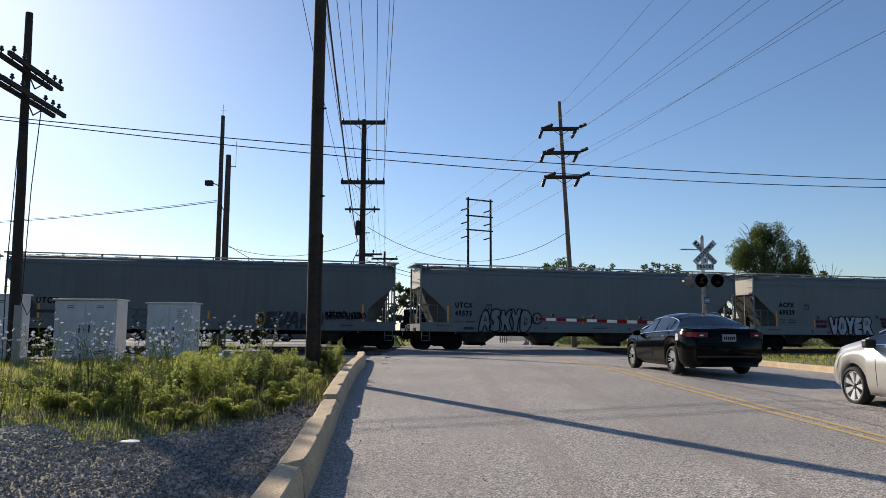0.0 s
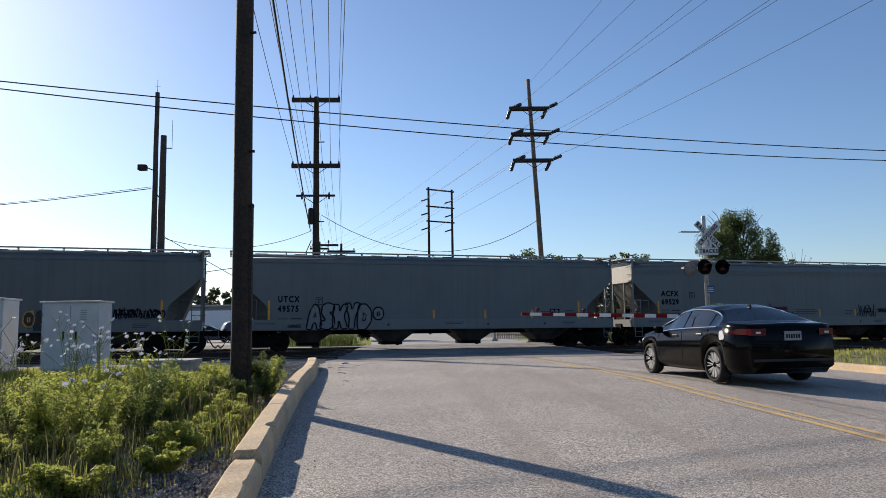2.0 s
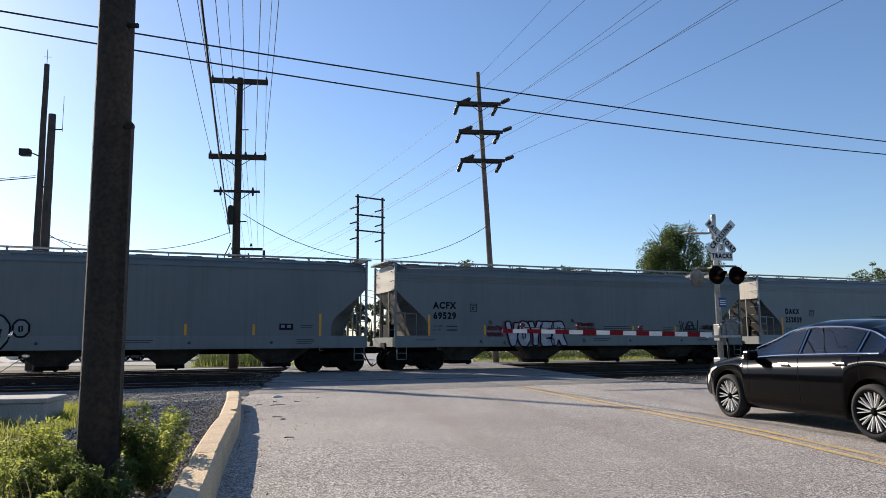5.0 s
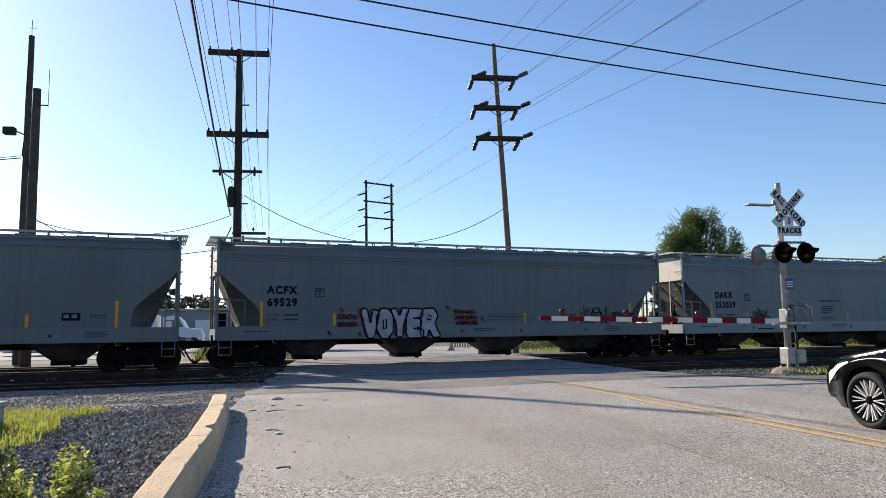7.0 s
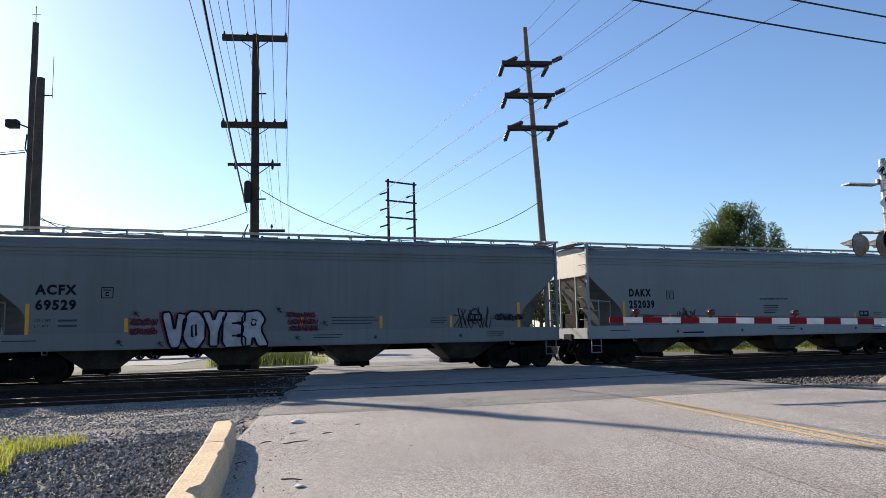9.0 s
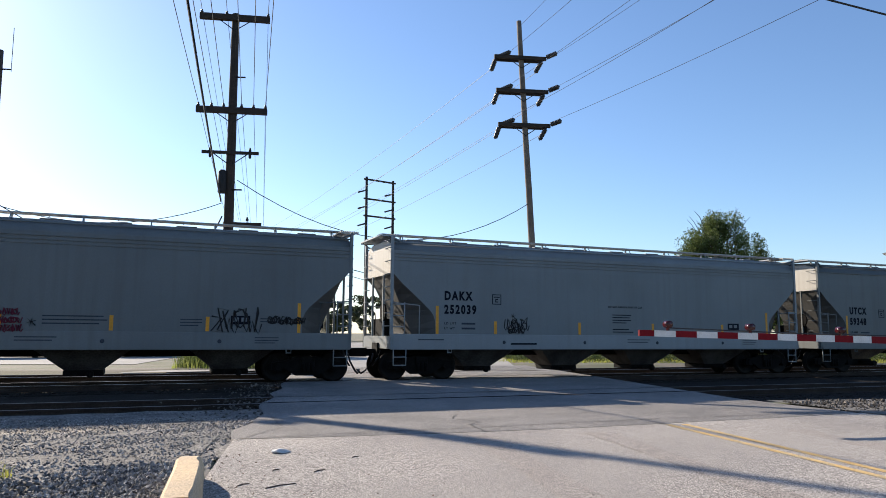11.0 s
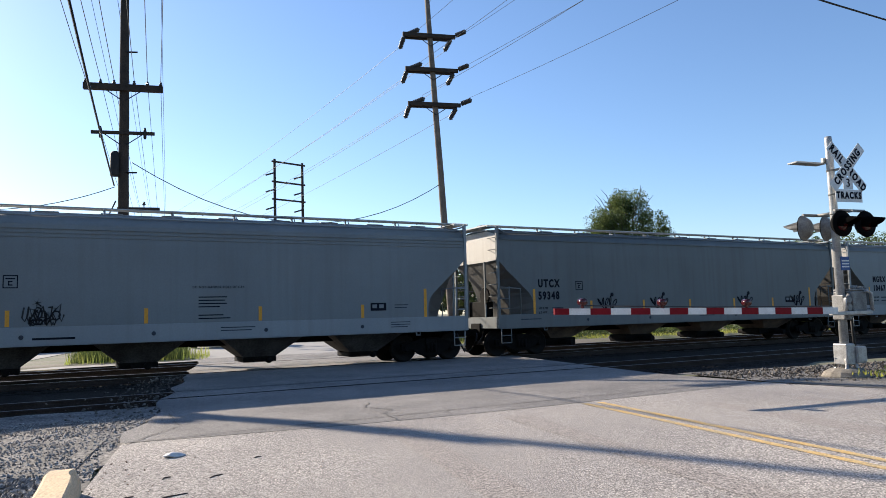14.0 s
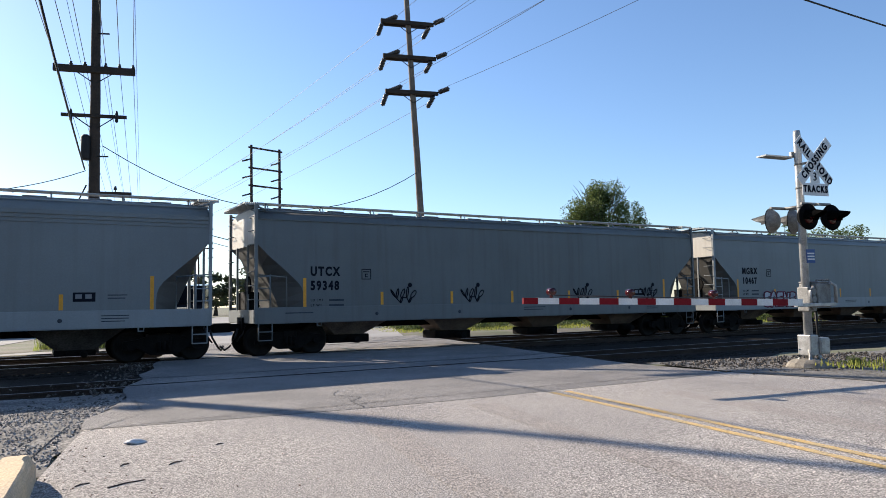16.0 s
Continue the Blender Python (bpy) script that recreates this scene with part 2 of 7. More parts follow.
M_RUBBER = mat("tyre_rubber", (0.018, 0.018, 0.019), 0.85, 0, 0.2, 8, 60, 0.2)
M_CHROME = mat("chrome", (0.75, 0.75, 0.76), 0.12, 1.0, 0.03, 4, 30, 0)
M_ALLOY = mat("machined_alloy", (0.82, 0.82, 0.82), 0.35, 0.55, 0.05, 4, 60, 0)
M_TAIL = mat("tail_lamp", (0.1, 0.002, 0.006), 0.15, 0, 0.1, 8, 60, 0)
M_LAMPCLEAR = mat("clear_lamp", (0.7, 0.7, 0.7), 0.1, 0, 0.05, 8, 60, 0)
M_WELL = mat("wheel_well_black", (0.006, 0.006, 0.006), 0.9, 0, 0.2, 8, 60, 0, spec=0.05)
M_HUBCAP = mat("silver_hubcap", (0.72, 0.71, 0.69), 0.4, 0.3, 0.08, 8, 60, 0)
M_PLATE = mat("dull_plate", (0.3, 0.3, 0.32), 0.6, 0, 0.1, 8, 60, 0)
M_GRASS = leafy("grass_blades", (0.29, 0.33, 0.052), (0.34, 0.33, 0.08), 0.66)
M_WEED = leafy("weed_leaves", (0.22, 0.275, 0.065), (0.3, 0.32, 0.09), 0.62)
M_BRIGHT = leafy("bright_grass_blades", (0.27, 0.31, 0.05), (0.33, 0.33, 0.075), 0.66)
M_DRY = leafy("dry_stems", (0.32, 0.26, 0.13), (0.22, 0.19, 0.09), 0.4)
M_FLOWER = leafy("pale_blue_petals", (0.66, 0.67, 0.76), (0.74, 0.74, 0.8), 0.4)
M_TREE = leafy("tree_leaves", (0.085, 0.12, 0.035), (0.12, 0.15, 0.045), 0.4)
M_FARTREE = leafy("far_tree_leaves", (0.05, 0.065, 0.03), (0.07, 0.08, 0.04), 0.3)
M_BARK = mat("bark", (0.1, 0.08, 0.06), 0.95, 0, 0.4, 3, 20, 0.6)
M_RAG = mat("white_plastic_litter", (0.7, 0.69, 0.66), 0.6, 0, 0.2, 12, 60, 0.3)
M_STICK = mat("dead_stick", (0.08, 0.055, 0.04), 0.9, 0, 0.3, 12, 60, 0.3)
M_BUILD = mat("grey_sheet_wall", (0.25, 0.25, 0.26), 0.8, 0, 0.15, 0.3, 10, 0.1)
M_FENCE = mat("fence_wood", (0.32, 0.25, 0.17), 0.9, 0, 0.3, 3, 20, 0.3, vary=0.15)

# ---- helpers for meshes ----


def part(name, bm, material, parent=None, label="", m=None, smooth=False):
    me = bpy.data.meshes.new(name)
    bmesh.ops.recalc_face_normals(bm, faces=bm.faces[:])
    if smooth:
        for f in bm.faces:
            f.smooth = True
    bm.to_mesh(me)
    bm.free()
    mats = material if isinstance(material, (list, tuple)) else [material]
    for q in mats:
        me.materials.append(q)
    ob = new(name, me)
    ob.parent = parent
    if m is not None:
        ob.matrix_basis = m
    if label:
        ob["label"] = label
    return ob


def again(name, source, parent, m):
    ob = new(name, source.data)
    ob.parent = parent
    ob.matrix_basis = m
    return ob


def raw(name, verts, faces, material, parent=None, smooth=False):
    me = bpy.data.meshes.new(name)
    me.from_pydata([tuple(map(float, v)) for v in verts], [], faces)
    me.materials.append(material)
    if smooth:
        me.polygons.foreach_set("use_smooth", [True] * len(me.polygons))
    me.update()
    ob = new(name, me)
    ob.parent = parent
    return ob


def empty(name, m, label, category, group="", kind=""):
    ob = new(name)
    ob.empty_display_size = 0.2
    ob.matrix_basis = m
    return tagged(ob, label, category, group, kind)


def box(bm, x0, x1, y0, y1, z0, z1, bevel=0.0, mi=0):
    vs = [bm.verts.new((x, y, z)) for x in (x0, x1) for y in (y0, y1) for z in (z0, z1)]
    fs = [bm.faces.new([vs[i] for i in q]) for q in ((0, 1, 3, 2), (4, 6, 7, 5), (0, 4, 5, 1), (2, 3, 7, 6), (0, 2, 6, 4), (1, 5, 7, 3))]
    for f in fs:
        f.material_index = mi
    if bevel:
        es = list({e for f in fs for e in f.edges})
        bmesh.ops.bevel(bm, geom=es, offset=bevel, segments=2, affect="EDGES", profile=0.5)
    return vs


def tube(bm, pts, r, seg=6, r1=None, cap=True, mi=0, radii=None):
    """A round bar through points, tapering from r to r1."""
    pts = [Vector(p) for p in pts]
    r1 = r if r1 is None else r1
    rings = []
    for i, p in enumerate(pts):
        d = (pts[min(i + 1, len(pts) - 1)] - pts[max(i - 1, 0)]).normalized()
        a = d.cross(Vector((0, 0, 1)) if abs(d.z) < 0.9 else Vector((1, 0, 0))).normalized()
        b = d.cross(a)
        k = radii[i] if radii else r + (r1 - r) * i / max(1, len(pts) - 1)
        rings.append([bm.verts.new(p + (a * math.cos(2 * math.pi * j / seg) + b * math.sin(2 * math.pi * j / seg)) * k) for j in range(seg)])
    for u, v in zip(rings, rings[1:]):
        for j in range(seg):
            f = bm.faces.new((u[j], u[(j + 1) % seg], v[(j + 1) % seg], v[j]))
            f.material_index = mi
            f.smooth = seg > 5
    if cap:
        bm.faces.new(rings[0][::-1]).material_index = mi
        bm.faces.new(rings[-1]).material_index = mi


def lathe(bm, prof, axis="y", seg=24, centre=(0, 0, 0), mi=0, smooth=True, cap=True):
    """Turn a profile of (along, radius) round an axis."""
    rings = []
    c = Vector(centre)
    for a, r in prof:
        ring = []
        for j in range(seg):
            u, v = r * math.cos(2 * math.pi * j / seg), r * math.sin(2 * math.pi * j / seg)
            ring.append(bm.verts.new(c + Vector({"x": (a, u, v), "y": (u, a, v), "z": (u, v, a)}[axis])))
        rings.append(ring)
    for p, q in zip(rings, rings[1:]):
        for j in range(seg):
            f = bm.faces.new((p[j], p[(j + 1) % seg], q[(j + 1) % seg], q[j]))
            f.smooth, f.material_index = smooth, mi
    for ring in (rings[0][::-1], rings[-1]) if cap else ():
        bm.faces.new(ring).material_index = mi


def prism(bm, outline, y0, y1, mi=0):
    """An outline in x and z, made solid from y0 to y1."""
    a = [bm.verts.new((x, y0, z)) for x, z in outline]
    b = [bm.verts.new((x, y1, z)) for x, z in outline]
    bm.faces.new(a[::-1]).material_index = mi
    bm.faces.new(b).material_index = mi
    for i in range(len(a)):
        j = (i + 1) % len(a)
        bm.faces.new((a[i], a[j], b[j], b[i])).material_index = mi


def lettering(name, text, size, m, material, parent, align="CENTER", wide=1.0, bold=0.0):
    cu = bpy.data.curves.new(name, "FONT")
    cu.body, cu.size, cu.align_x, cu.align_y, cu.extrude, cu.resolution_u = text, size, align, "CENTER", 0.004, 3
    cu.space_character, cu.offset = 1.2 if wide > 0.9 else 1.32, bold or 0.017 * (size > 0.3)
    tmp = new(name, cu)
    bpy.context.view_layer.update()
    me = bpy.data.meshes.new_from_object(tmp.evaluated_get(bpy.context.evaluated_depsgraph_get()))
    bpy.data.objects.remove(tmp)
    me.materials.clear()
    me.materials.append(material)
    for v in me.vertices:
        v.co.x *= wide
    ob = new(name, me)
    ob.parent = parent
    ob.matrix_basis = m
    return ob


def lerp_table(table, u):
    for (a, p), (b, q) in zip(table, table[1:]):
        if u <= b:
            k = max(0.0, (u - a) / (b - a))
            return p + (q - p) * k
    return table[-1][1]


# ---- the lie of the land ----
ANG = 13.0
CA, SA = math.cos(radians(ANG)), math.sin(radians(ANG))
QX, QY = 0.5, 38.9                    # a point of the train's near side
N_NEAR, N_TRAIN, N_FAR = -5.4, 1.55, 5.95


def to_track(x, y):
    return (x - QX) * CA + (y - QY) * SA, -(x - QX) * SA + (y - QY) * CA


def from_track(s, n):
    return QX + s * CA - n * SA, QY + s * SA + n * CA


def rail_z(s):
    return -0.1 - 0.006 * max(-60, min(60, s))


LONG = [(-400, -2.0), (-40, -1.2), (-1.3, -0.43), (6, -0.29), (12.5, -0.11), (17, 0.0), (27, 0.0), (400, 0.0)]


def land(x, y):
    z = lerp_table(LONG, y) - 0.012 * max(0.0, min(8.0, x - 5.0))
    s, n = to_track(x, y)
    k = max(0.0, min(1.0, (n + 13) / 5.0))
    k = k * k * (3 - 2 * k)
    return z * (1 - k) + rail_z(s) * k


KERB = [(-30, 2.2), (3.5, -0.35), (5.4, -0.49), (7.5, -0.69), (9.3, -0.87), (11.8, -1.1), (13.5, -1.24), (15.8, -1.41), (18.5, -1.57), (20.9, -1.8), (22.4, -1.97), (23.3, -2.1), (31, -2.25), (60, -2.4)]
YELLOW = [(-40, 8.6), (6.8, 5.66), (10, 5.36), (13.5, 5.05), (19, 4.75), (21, 4.55), (27.5, 4.28)]


def kerb_x(y):
    return lerp_table(KERB, y)


def sheet(name, us, vs, place, material, label, category, kind="structure", parent=None):
    verts = [place(u, v) for v in vs for u in us]
    w = len(us)
    faces = [(j * w + i, j * w + i + 1, (j + 1) * w + i + 1, (j + 1) * w + i) for j in range(len(vs) - 1) for i in range(w - 1)]
    return tagged(raw(name, verts, faces, material, parent, True), label, category, kind=kind)


def span(a, b, n):
    return [a + (b - a) * i / n for i in range(n + 1)]


def graded():
    return [-2500, -900, -350, -160, -90] + span(-60, 60, 80) + [90, 160, 350, 900, 2500]


sheet("ground", graded(), graded(), lambda u, v: (u, v + 20, land(u, v + 20) - 0.06 - 0.45 * (-8.3 < to_track(u, v + 20)[1] < 10)),
      M_DIRT, "dry brown dirt ground with sparse green growth", "ground")


def seam(x):
    return 26.2 + 0.07 * x + 0.018 * x * x


RIGHT = [(-60, 12.0), (10, 10.9), (20, 10.35), (25, 10.2), (26.2, 9.9), (28, 9.0), (33, 9.2), (60, 10)]
sheet("road", span(0, 1, 26), span(0, 1, 90),
      lambda u, v: (lambda y: (lambda x: (x, -60 + (seam(x) + 60) * v, land(x, -60 + (seam(x) + 60) * v)))(kerb_x(y) + (lerp_table(RIGHT, y) - kerb_x(y)) * u))(-60 + 86.5 * v),
      M_ROAD, "worn pale grey road surface with coarse aggregate", "road")


def crossing_place(n0, n1):
    def place(u, v):
        n = n0 + (n1 - n0) * v
        lo, hi = (-2.2 - 0.5) / CA + n * SA / CA, (8.9 - 0.5) / CA + n * SA / CA
        lo += 0.25 * noise.noise((n * 0.7, 3.3, 0)) + 0.06 * noise.noise((n * 3.1, 1.0, 0))
        s = lo + (hi - lo) * u
        if n0 < -12 and v == 0:
            x = from_track(s, n)[0]
            y = seam(x)
            return (x, y, land(x, y) + 0.004)
        x, y = from_track(s, n)
        return (x, y, land(x, y) + 0.004 + 0.006 * noise.noise((x, y, 0)))
    return place


G = 0.7175
crossing = empty("crossing", pose(0, 0, 0), "dark patched asphalt level crossing between the rails", "crossing", kind="structure")
edges = [-12.3]
for c in (N_NEAR, N_TRAIN, N_FAR):
    edges += [c - G - 0.075, c - G + 0.12, c + G - 0.12, c + G + 0.075]
edges.append(10.0)
for a, b in zip(edges[::2], edges[1::2]):
    sh = sheet("asphalt_strip", span(0, 1, 22), span(0, 1, max(2, int((b - a) * 2))), crossing_place(a, b), M_CROSSING, "", "", "", crossing)
    for key in ("category", "kind"):
        if key in sh:
            del sh[key]

# the road beyond the tracks and the lot beside it
sheet("far_road", span(0, 1, 12), span(0, 1, 20),
      lambda u, v: (lambda y: (-9 + 0.10 * (y - 48) + (17 + 0.1 * (y - 48)) * u, y + 0.23 * (-9 + 17 * u), land(0, 60) - 0.03))(48.5 + 90 * v * v),
      M_FARROAD, "pale sunlit road beyond the railway tracks", "road")
sheet("parking_lot", span(-75, -10, 16), span(53, 130, 12), lambda u, v: (u, v, land(u, v) - 0.04), M_FARROAD,
      "pale sunlit yard surface beyond the railway", "lot")

# gravel beside the kerb
sheet("gravel_shoulder", span(0, 1, 24), span(0, 1, 60),
      lambda u, v: (lambda y: (kerb_x(y) - 0.28 - 9.0 * u * u, y, land(-2, y) + 0.05 * noise.noise((u * 9, y * 0.6, 3)) - 0.02 - 0.1 * u))(-14 + 41 * v),
      M_GRAVEL, "dark grey loose gravel shoulder behind the kerb", "gravel")
sheet("verge", span(0, 1, 14), span(0, 1, 20),
      lambda u, v: (lambda y: (lerp_table(RIGHT, y) + 0.25 + 16 * u, y, land(10, y) + 0.1))(-20 + 43.8 * v),
      M_DIRT, "grassy earth verge behind a concrete kerb", "verge")

def bed_place(u, v):
    x, y = from_track(u, v)
    return (x, y, rail_z(u) - 0.225 + 0.03 * noise.noise((u, v, 5)))


# dark sheet that deepens the shadow round the tracks
sheet("ballast_ground", span(-70, 70, 90), span(-8.2, 9.6, 16), bed_place, M_BALLAST, "ballast ground between the tracks, darkened for the train's shadow", "ballast")

# ---- tracks ----


def make_track(n, label):
    t = empty("railway_track", pose(*from_track(0, n), rail_z(0), 0, 0.344, ANG), label, "railway track", "railway tracks", "structure")
    for side in (-1, 1):
        bm = bmesh.new()
        y = side * (G + 0.035)
        prism(bm, [(-0.075, -0.17), (0.075, -0.17), (0.075, -0.155), (0.012, -0.13), (0.012, -0.045), (0.036, -0.035), (0.036, -0.004),
                   (0.028, 0.0), (-0.028, 0.0), (-0.036, -0.004), (-0.036, -0.035), (-0.012, -0.045), (-0.012, -0.13), (-0.075, -0.155)], -90, 90)
        for f in bm.faces:
            f.material_index = 1 if f.calc_center_median().z > -0.003 else 0
        part("rail", bm, [M_RAIL, M_RAILTOP], t, m=pose(0, y, 0, 0, 0, -90))
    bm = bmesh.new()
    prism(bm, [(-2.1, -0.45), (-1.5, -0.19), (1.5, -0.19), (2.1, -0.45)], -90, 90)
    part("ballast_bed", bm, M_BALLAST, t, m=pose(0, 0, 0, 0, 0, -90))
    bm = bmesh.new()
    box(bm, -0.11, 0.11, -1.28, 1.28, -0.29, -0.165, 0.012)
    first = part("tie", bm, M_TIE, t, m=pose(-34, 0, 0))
    for i in range(1, 108):
        s = -34 + i * 0.6
        x = from_track(s, n)[0]
        if -2.6 < x < 9.2:
            continue
        again("tie", first, t, pose(s, random.uniform(-0.04, 0.04), random.uniform(-0.008, 0.004), 0, 0, random.uniform(-1.5, 1.5)))


make_track(N_NEAR, "rusty rails on dark ties nearest the road barrier")
make_track(N_TRAIN, "rails with polished tops carrying the grain train")
make_track(N_FAR, "rails on dark ties beyond the train")

# ---- road paint and kerbs ----
for off in (0.0, 0.27):
    def line_place(u, v, off=off):
        y = -40 + 66.7 * v
        x = lerp_table(YELLOW, y) + off + 0.11 * u
        return (x, y, land(x, y) + 0.006)
    sheet("road_line", [0, 0.5, 1], span(0, 1, 140), line_place, M_YELLOW, "faded solid yellow centre line on the road", "road marking")

kerb = empty("kerb", pose(0, 0, 0), "weathered sandy concrete kerb with chipped edges", "kerb", kind="structure")


def kerb_stone(y0, y1, nose=False, h0=0.285, worn=1.0):
    """One cast length; its arris is knocked about, more where it is worn."""
    bm = bmesh.new()
    rows = []
    steps = max(6, int((y1 - y0) / 0.11))
    for i in range(steps + 1):
        y = y0 + (y1 - y0) * i / steps
        x = kerb_x(y)
        z = land(x, y)
        k = 1.0
        if nose and i > steps - 5:
            k = math.sqrt(max(0.02, 1 - ((i - steps + 5) / 5.0) ** 2))
        bite = max(0.0, noise.noise((x * 2.0, y * 2.3, 7.0)) - 0.28) * 0.22 * worn
        end = 0.016 * worn * max(0.0, 1 - min(i, steps - i) / 1.5)
        chip = 0.007 * noise.noise((x * 4, y * 4.0, 1.0)) + 0.007 * noise.noise((x * 9, y * 11.0, 4.0))
        h = h0 * (0.55 + 0.45 * k) - end * 0.6
        w, kw = 0.26, 0.7 + 0.3 * k
        rows.append([bm.verts.new(p) for p in ((x, y, z - 0.15), (x - 0.012 - bite * 0.3, y, z + h * 0.7 + chip - bite), (x - 0.035 - abs(chip) - bite - end, y, z + h - 0.012 + chip * 0.4 - bite * 0.3),
                                               (x - 0.05 - bite * 1.2 - end, y, z + h + chip * 0.3), (x - w * kw + 0.03, y, z + h - 0.003), (x - w * kw, y, z + h - 0.03 + chip), (x - w * kw, y, z - 0.15))])
    for a, b in zip(rows, rows[1:]):
        for j in range(6):
            bm.faces.new((a[j], a[j + 1], b[j + 1], b[j]))
    bm.faces.new(rows[0])
    bm.faces.new(rows[-1][::-1])
    part("kerb_stone", bm, M_KERB, kerb)


joints = (-12, -9, -6, -3, 0, 2.6, 4.62, 7.25, 9.35, 12.3, 15.3, 18.3, 21.2)
for y0, y1 in zip(joints, joints[1:]):
    low = y0 == 7.25
    kerb_stone(y0 + 0.012, y1 - 0.012, False, 0.225 if low else 0.285, 1.9 if y1 < 10 else 0.7)
kerb_stone(21.212, 23.35, True, 0.285, 0.5)

kerb2 = empty("kerb", pose(0, 0, 0), "low concrete kerb along the grassy verge", "kerb", kind="structure")
for i in range(12):
    y0 = -12.5 + i * 3.0
    bm = bmesh.new()
    rows = []
    for y in (y0, y0 + 1.5, y0 + 2.98):
        x, z = lerp_table(RIGHT, y), land(11, y)
        rows.append([bm.verts.new(p) for p in ((x, y, z - 0.1), (x + 0.02, y, z + 0.13), (x + 0.05, y, z + 0.16), (x + 0.28, y, z + 0.16), (x + 0.28, y, z - 0.1))])
    for a, b in zip(rows, rows[1:]):
        for j in range(4):
            bm.faces.new((a[j], a[j + 1], b[j + 1], b[j]))
    bm.faces.new(rows[0])
    bm.faces.new(rows[-1][::-1])
    part("kerb_stone", bm, M_KERB, kerb2)

M_TAR = mat("tar_seam", (0.1, 0.095, 0.088), 0.8, 0, 0.3, 4, 40, 0.2)
M_PATCH = mat("tyre_polished_road", (0.39, 0.345, 0.3), 0.85, 0, 0.66, 0.3, 75, 0.5, second=(0.33, 0.29, 0.255), sharp=0.1)
speckle(M_PATCH, 62, 0.62, 1.4)
M_CHIP = mat("brown_debris", (0.27, 0.16, 0.11), 0.95, 0, 0.4, 9, 50, 0.2, second=(0.13, 0.09, 0.06))


def crack(points, width, seed, label):
    """A thin wandering ribbon of tar or broken joint on the road."""
    rnd = random.Random(seed)
    pts = []
    for (x0, y0), (x1, y1) in zip(points, points[1:]):
        n = max(4, int(math.hypot(x1 - x0, y1 - y0) / 0.09))
        for i in range(n):
            f = i / n
            pts.append((x0 + (x1 - x0) * f + rnd.uniform(-0.025, 0.025), y0 + (y1 - y0) * f + rnd.uniform(-0.025, 0.025)))
    verts, faces = [], []
    for i, (x, y) in enumerate(pts):
        a, b = pts[max(0, i - 1)], pts[min(len(pts) - 1, i + 1)]
        dx, dy = b[0] - a[0], b[1] - a[1]
        d = math.hypot(dx, dy) or 1
        w = width * rnd.uniform(0.3, 1.0)
        z = land(x, y) + 0.013
        verts += [(x - dy / d * w, y + dx / d * w, z), (x + dy / d * w, y - dx / d * w, z)]
        if i:
            k = 2 * i
            faces.append((k - 2, k - 1, k + 1, k))
    tagged(raw("road_crack", verts, faces, M_TAR), label, "crack", kind="structure")


crack([(-2.1, seam(-2.1)), (9.6, seam(9.6))], 0.022, 1, "dark joint between road surface and crossing asphalt")
crack([(1.35, seam(1.35)), (1.3, 27.2), (1.55, 27.7), (1.2, 28.3), (1.45, 29.2)], 0.016, 2, "jagged crack in the crossing asphalt")
crack([(1.3, 27.2), (1.8, 27.0), (2.1, 27.1)], 0.01, 3, "short crack in the crossing asphalt")
crack([(-2.1, 26.0), (-1.6, 27.5), (-1.9, 29.5)], 0.014, 4, "crumbling asphalt edge crack")
for lane, wv in ((1.35, 0.5), (3.1, 0.45), (6.2, 0.5), (7.9, 0.5)):
    pl = lambda u, v, lane=lane, wv=wv: (lambda y: (lane + wv * u * (0.8 + 0.25 * noise.noise((u * 0.3, y * 0.4, lane))) - 0.03 * (y - 20) * 0.9, y, land(lane, y) + 0.0045))(-20 + 46 * v)
    sheet("tyre_track", [-0.5, 0, 0.5], span(0, 1, 70), pl, M_PATCH, "darker tyre-worn track along the road", "road")

# ---- hopper cars ----
HALF = 1.55
LEVELS = [(4.67, 0.30, 0.14), (4.61, 0.85, 0.08), (4.5, 1.22, 0.05), (4.36, 1.42, 0.045), (4.2, 1.5, 0.04), (3.7, 1.525, 0.04), (3.43, 1.53, 0.04),
          (3.1, 1.53, 0.36), (2.8, 1.53, 0.72), (2.5, 1.53, 1.06), (2.28, 1.53, 1.3), (2.12, 1.53, 1.42), (1.95, 1.53, 1.48), (1.7, 1.53, 1.5), (1.4, 1.53, 1.5)]


def slope_x(z):
    return 0.06 + (3.43 - max(1.4, min(3.43, z))) * 0.42


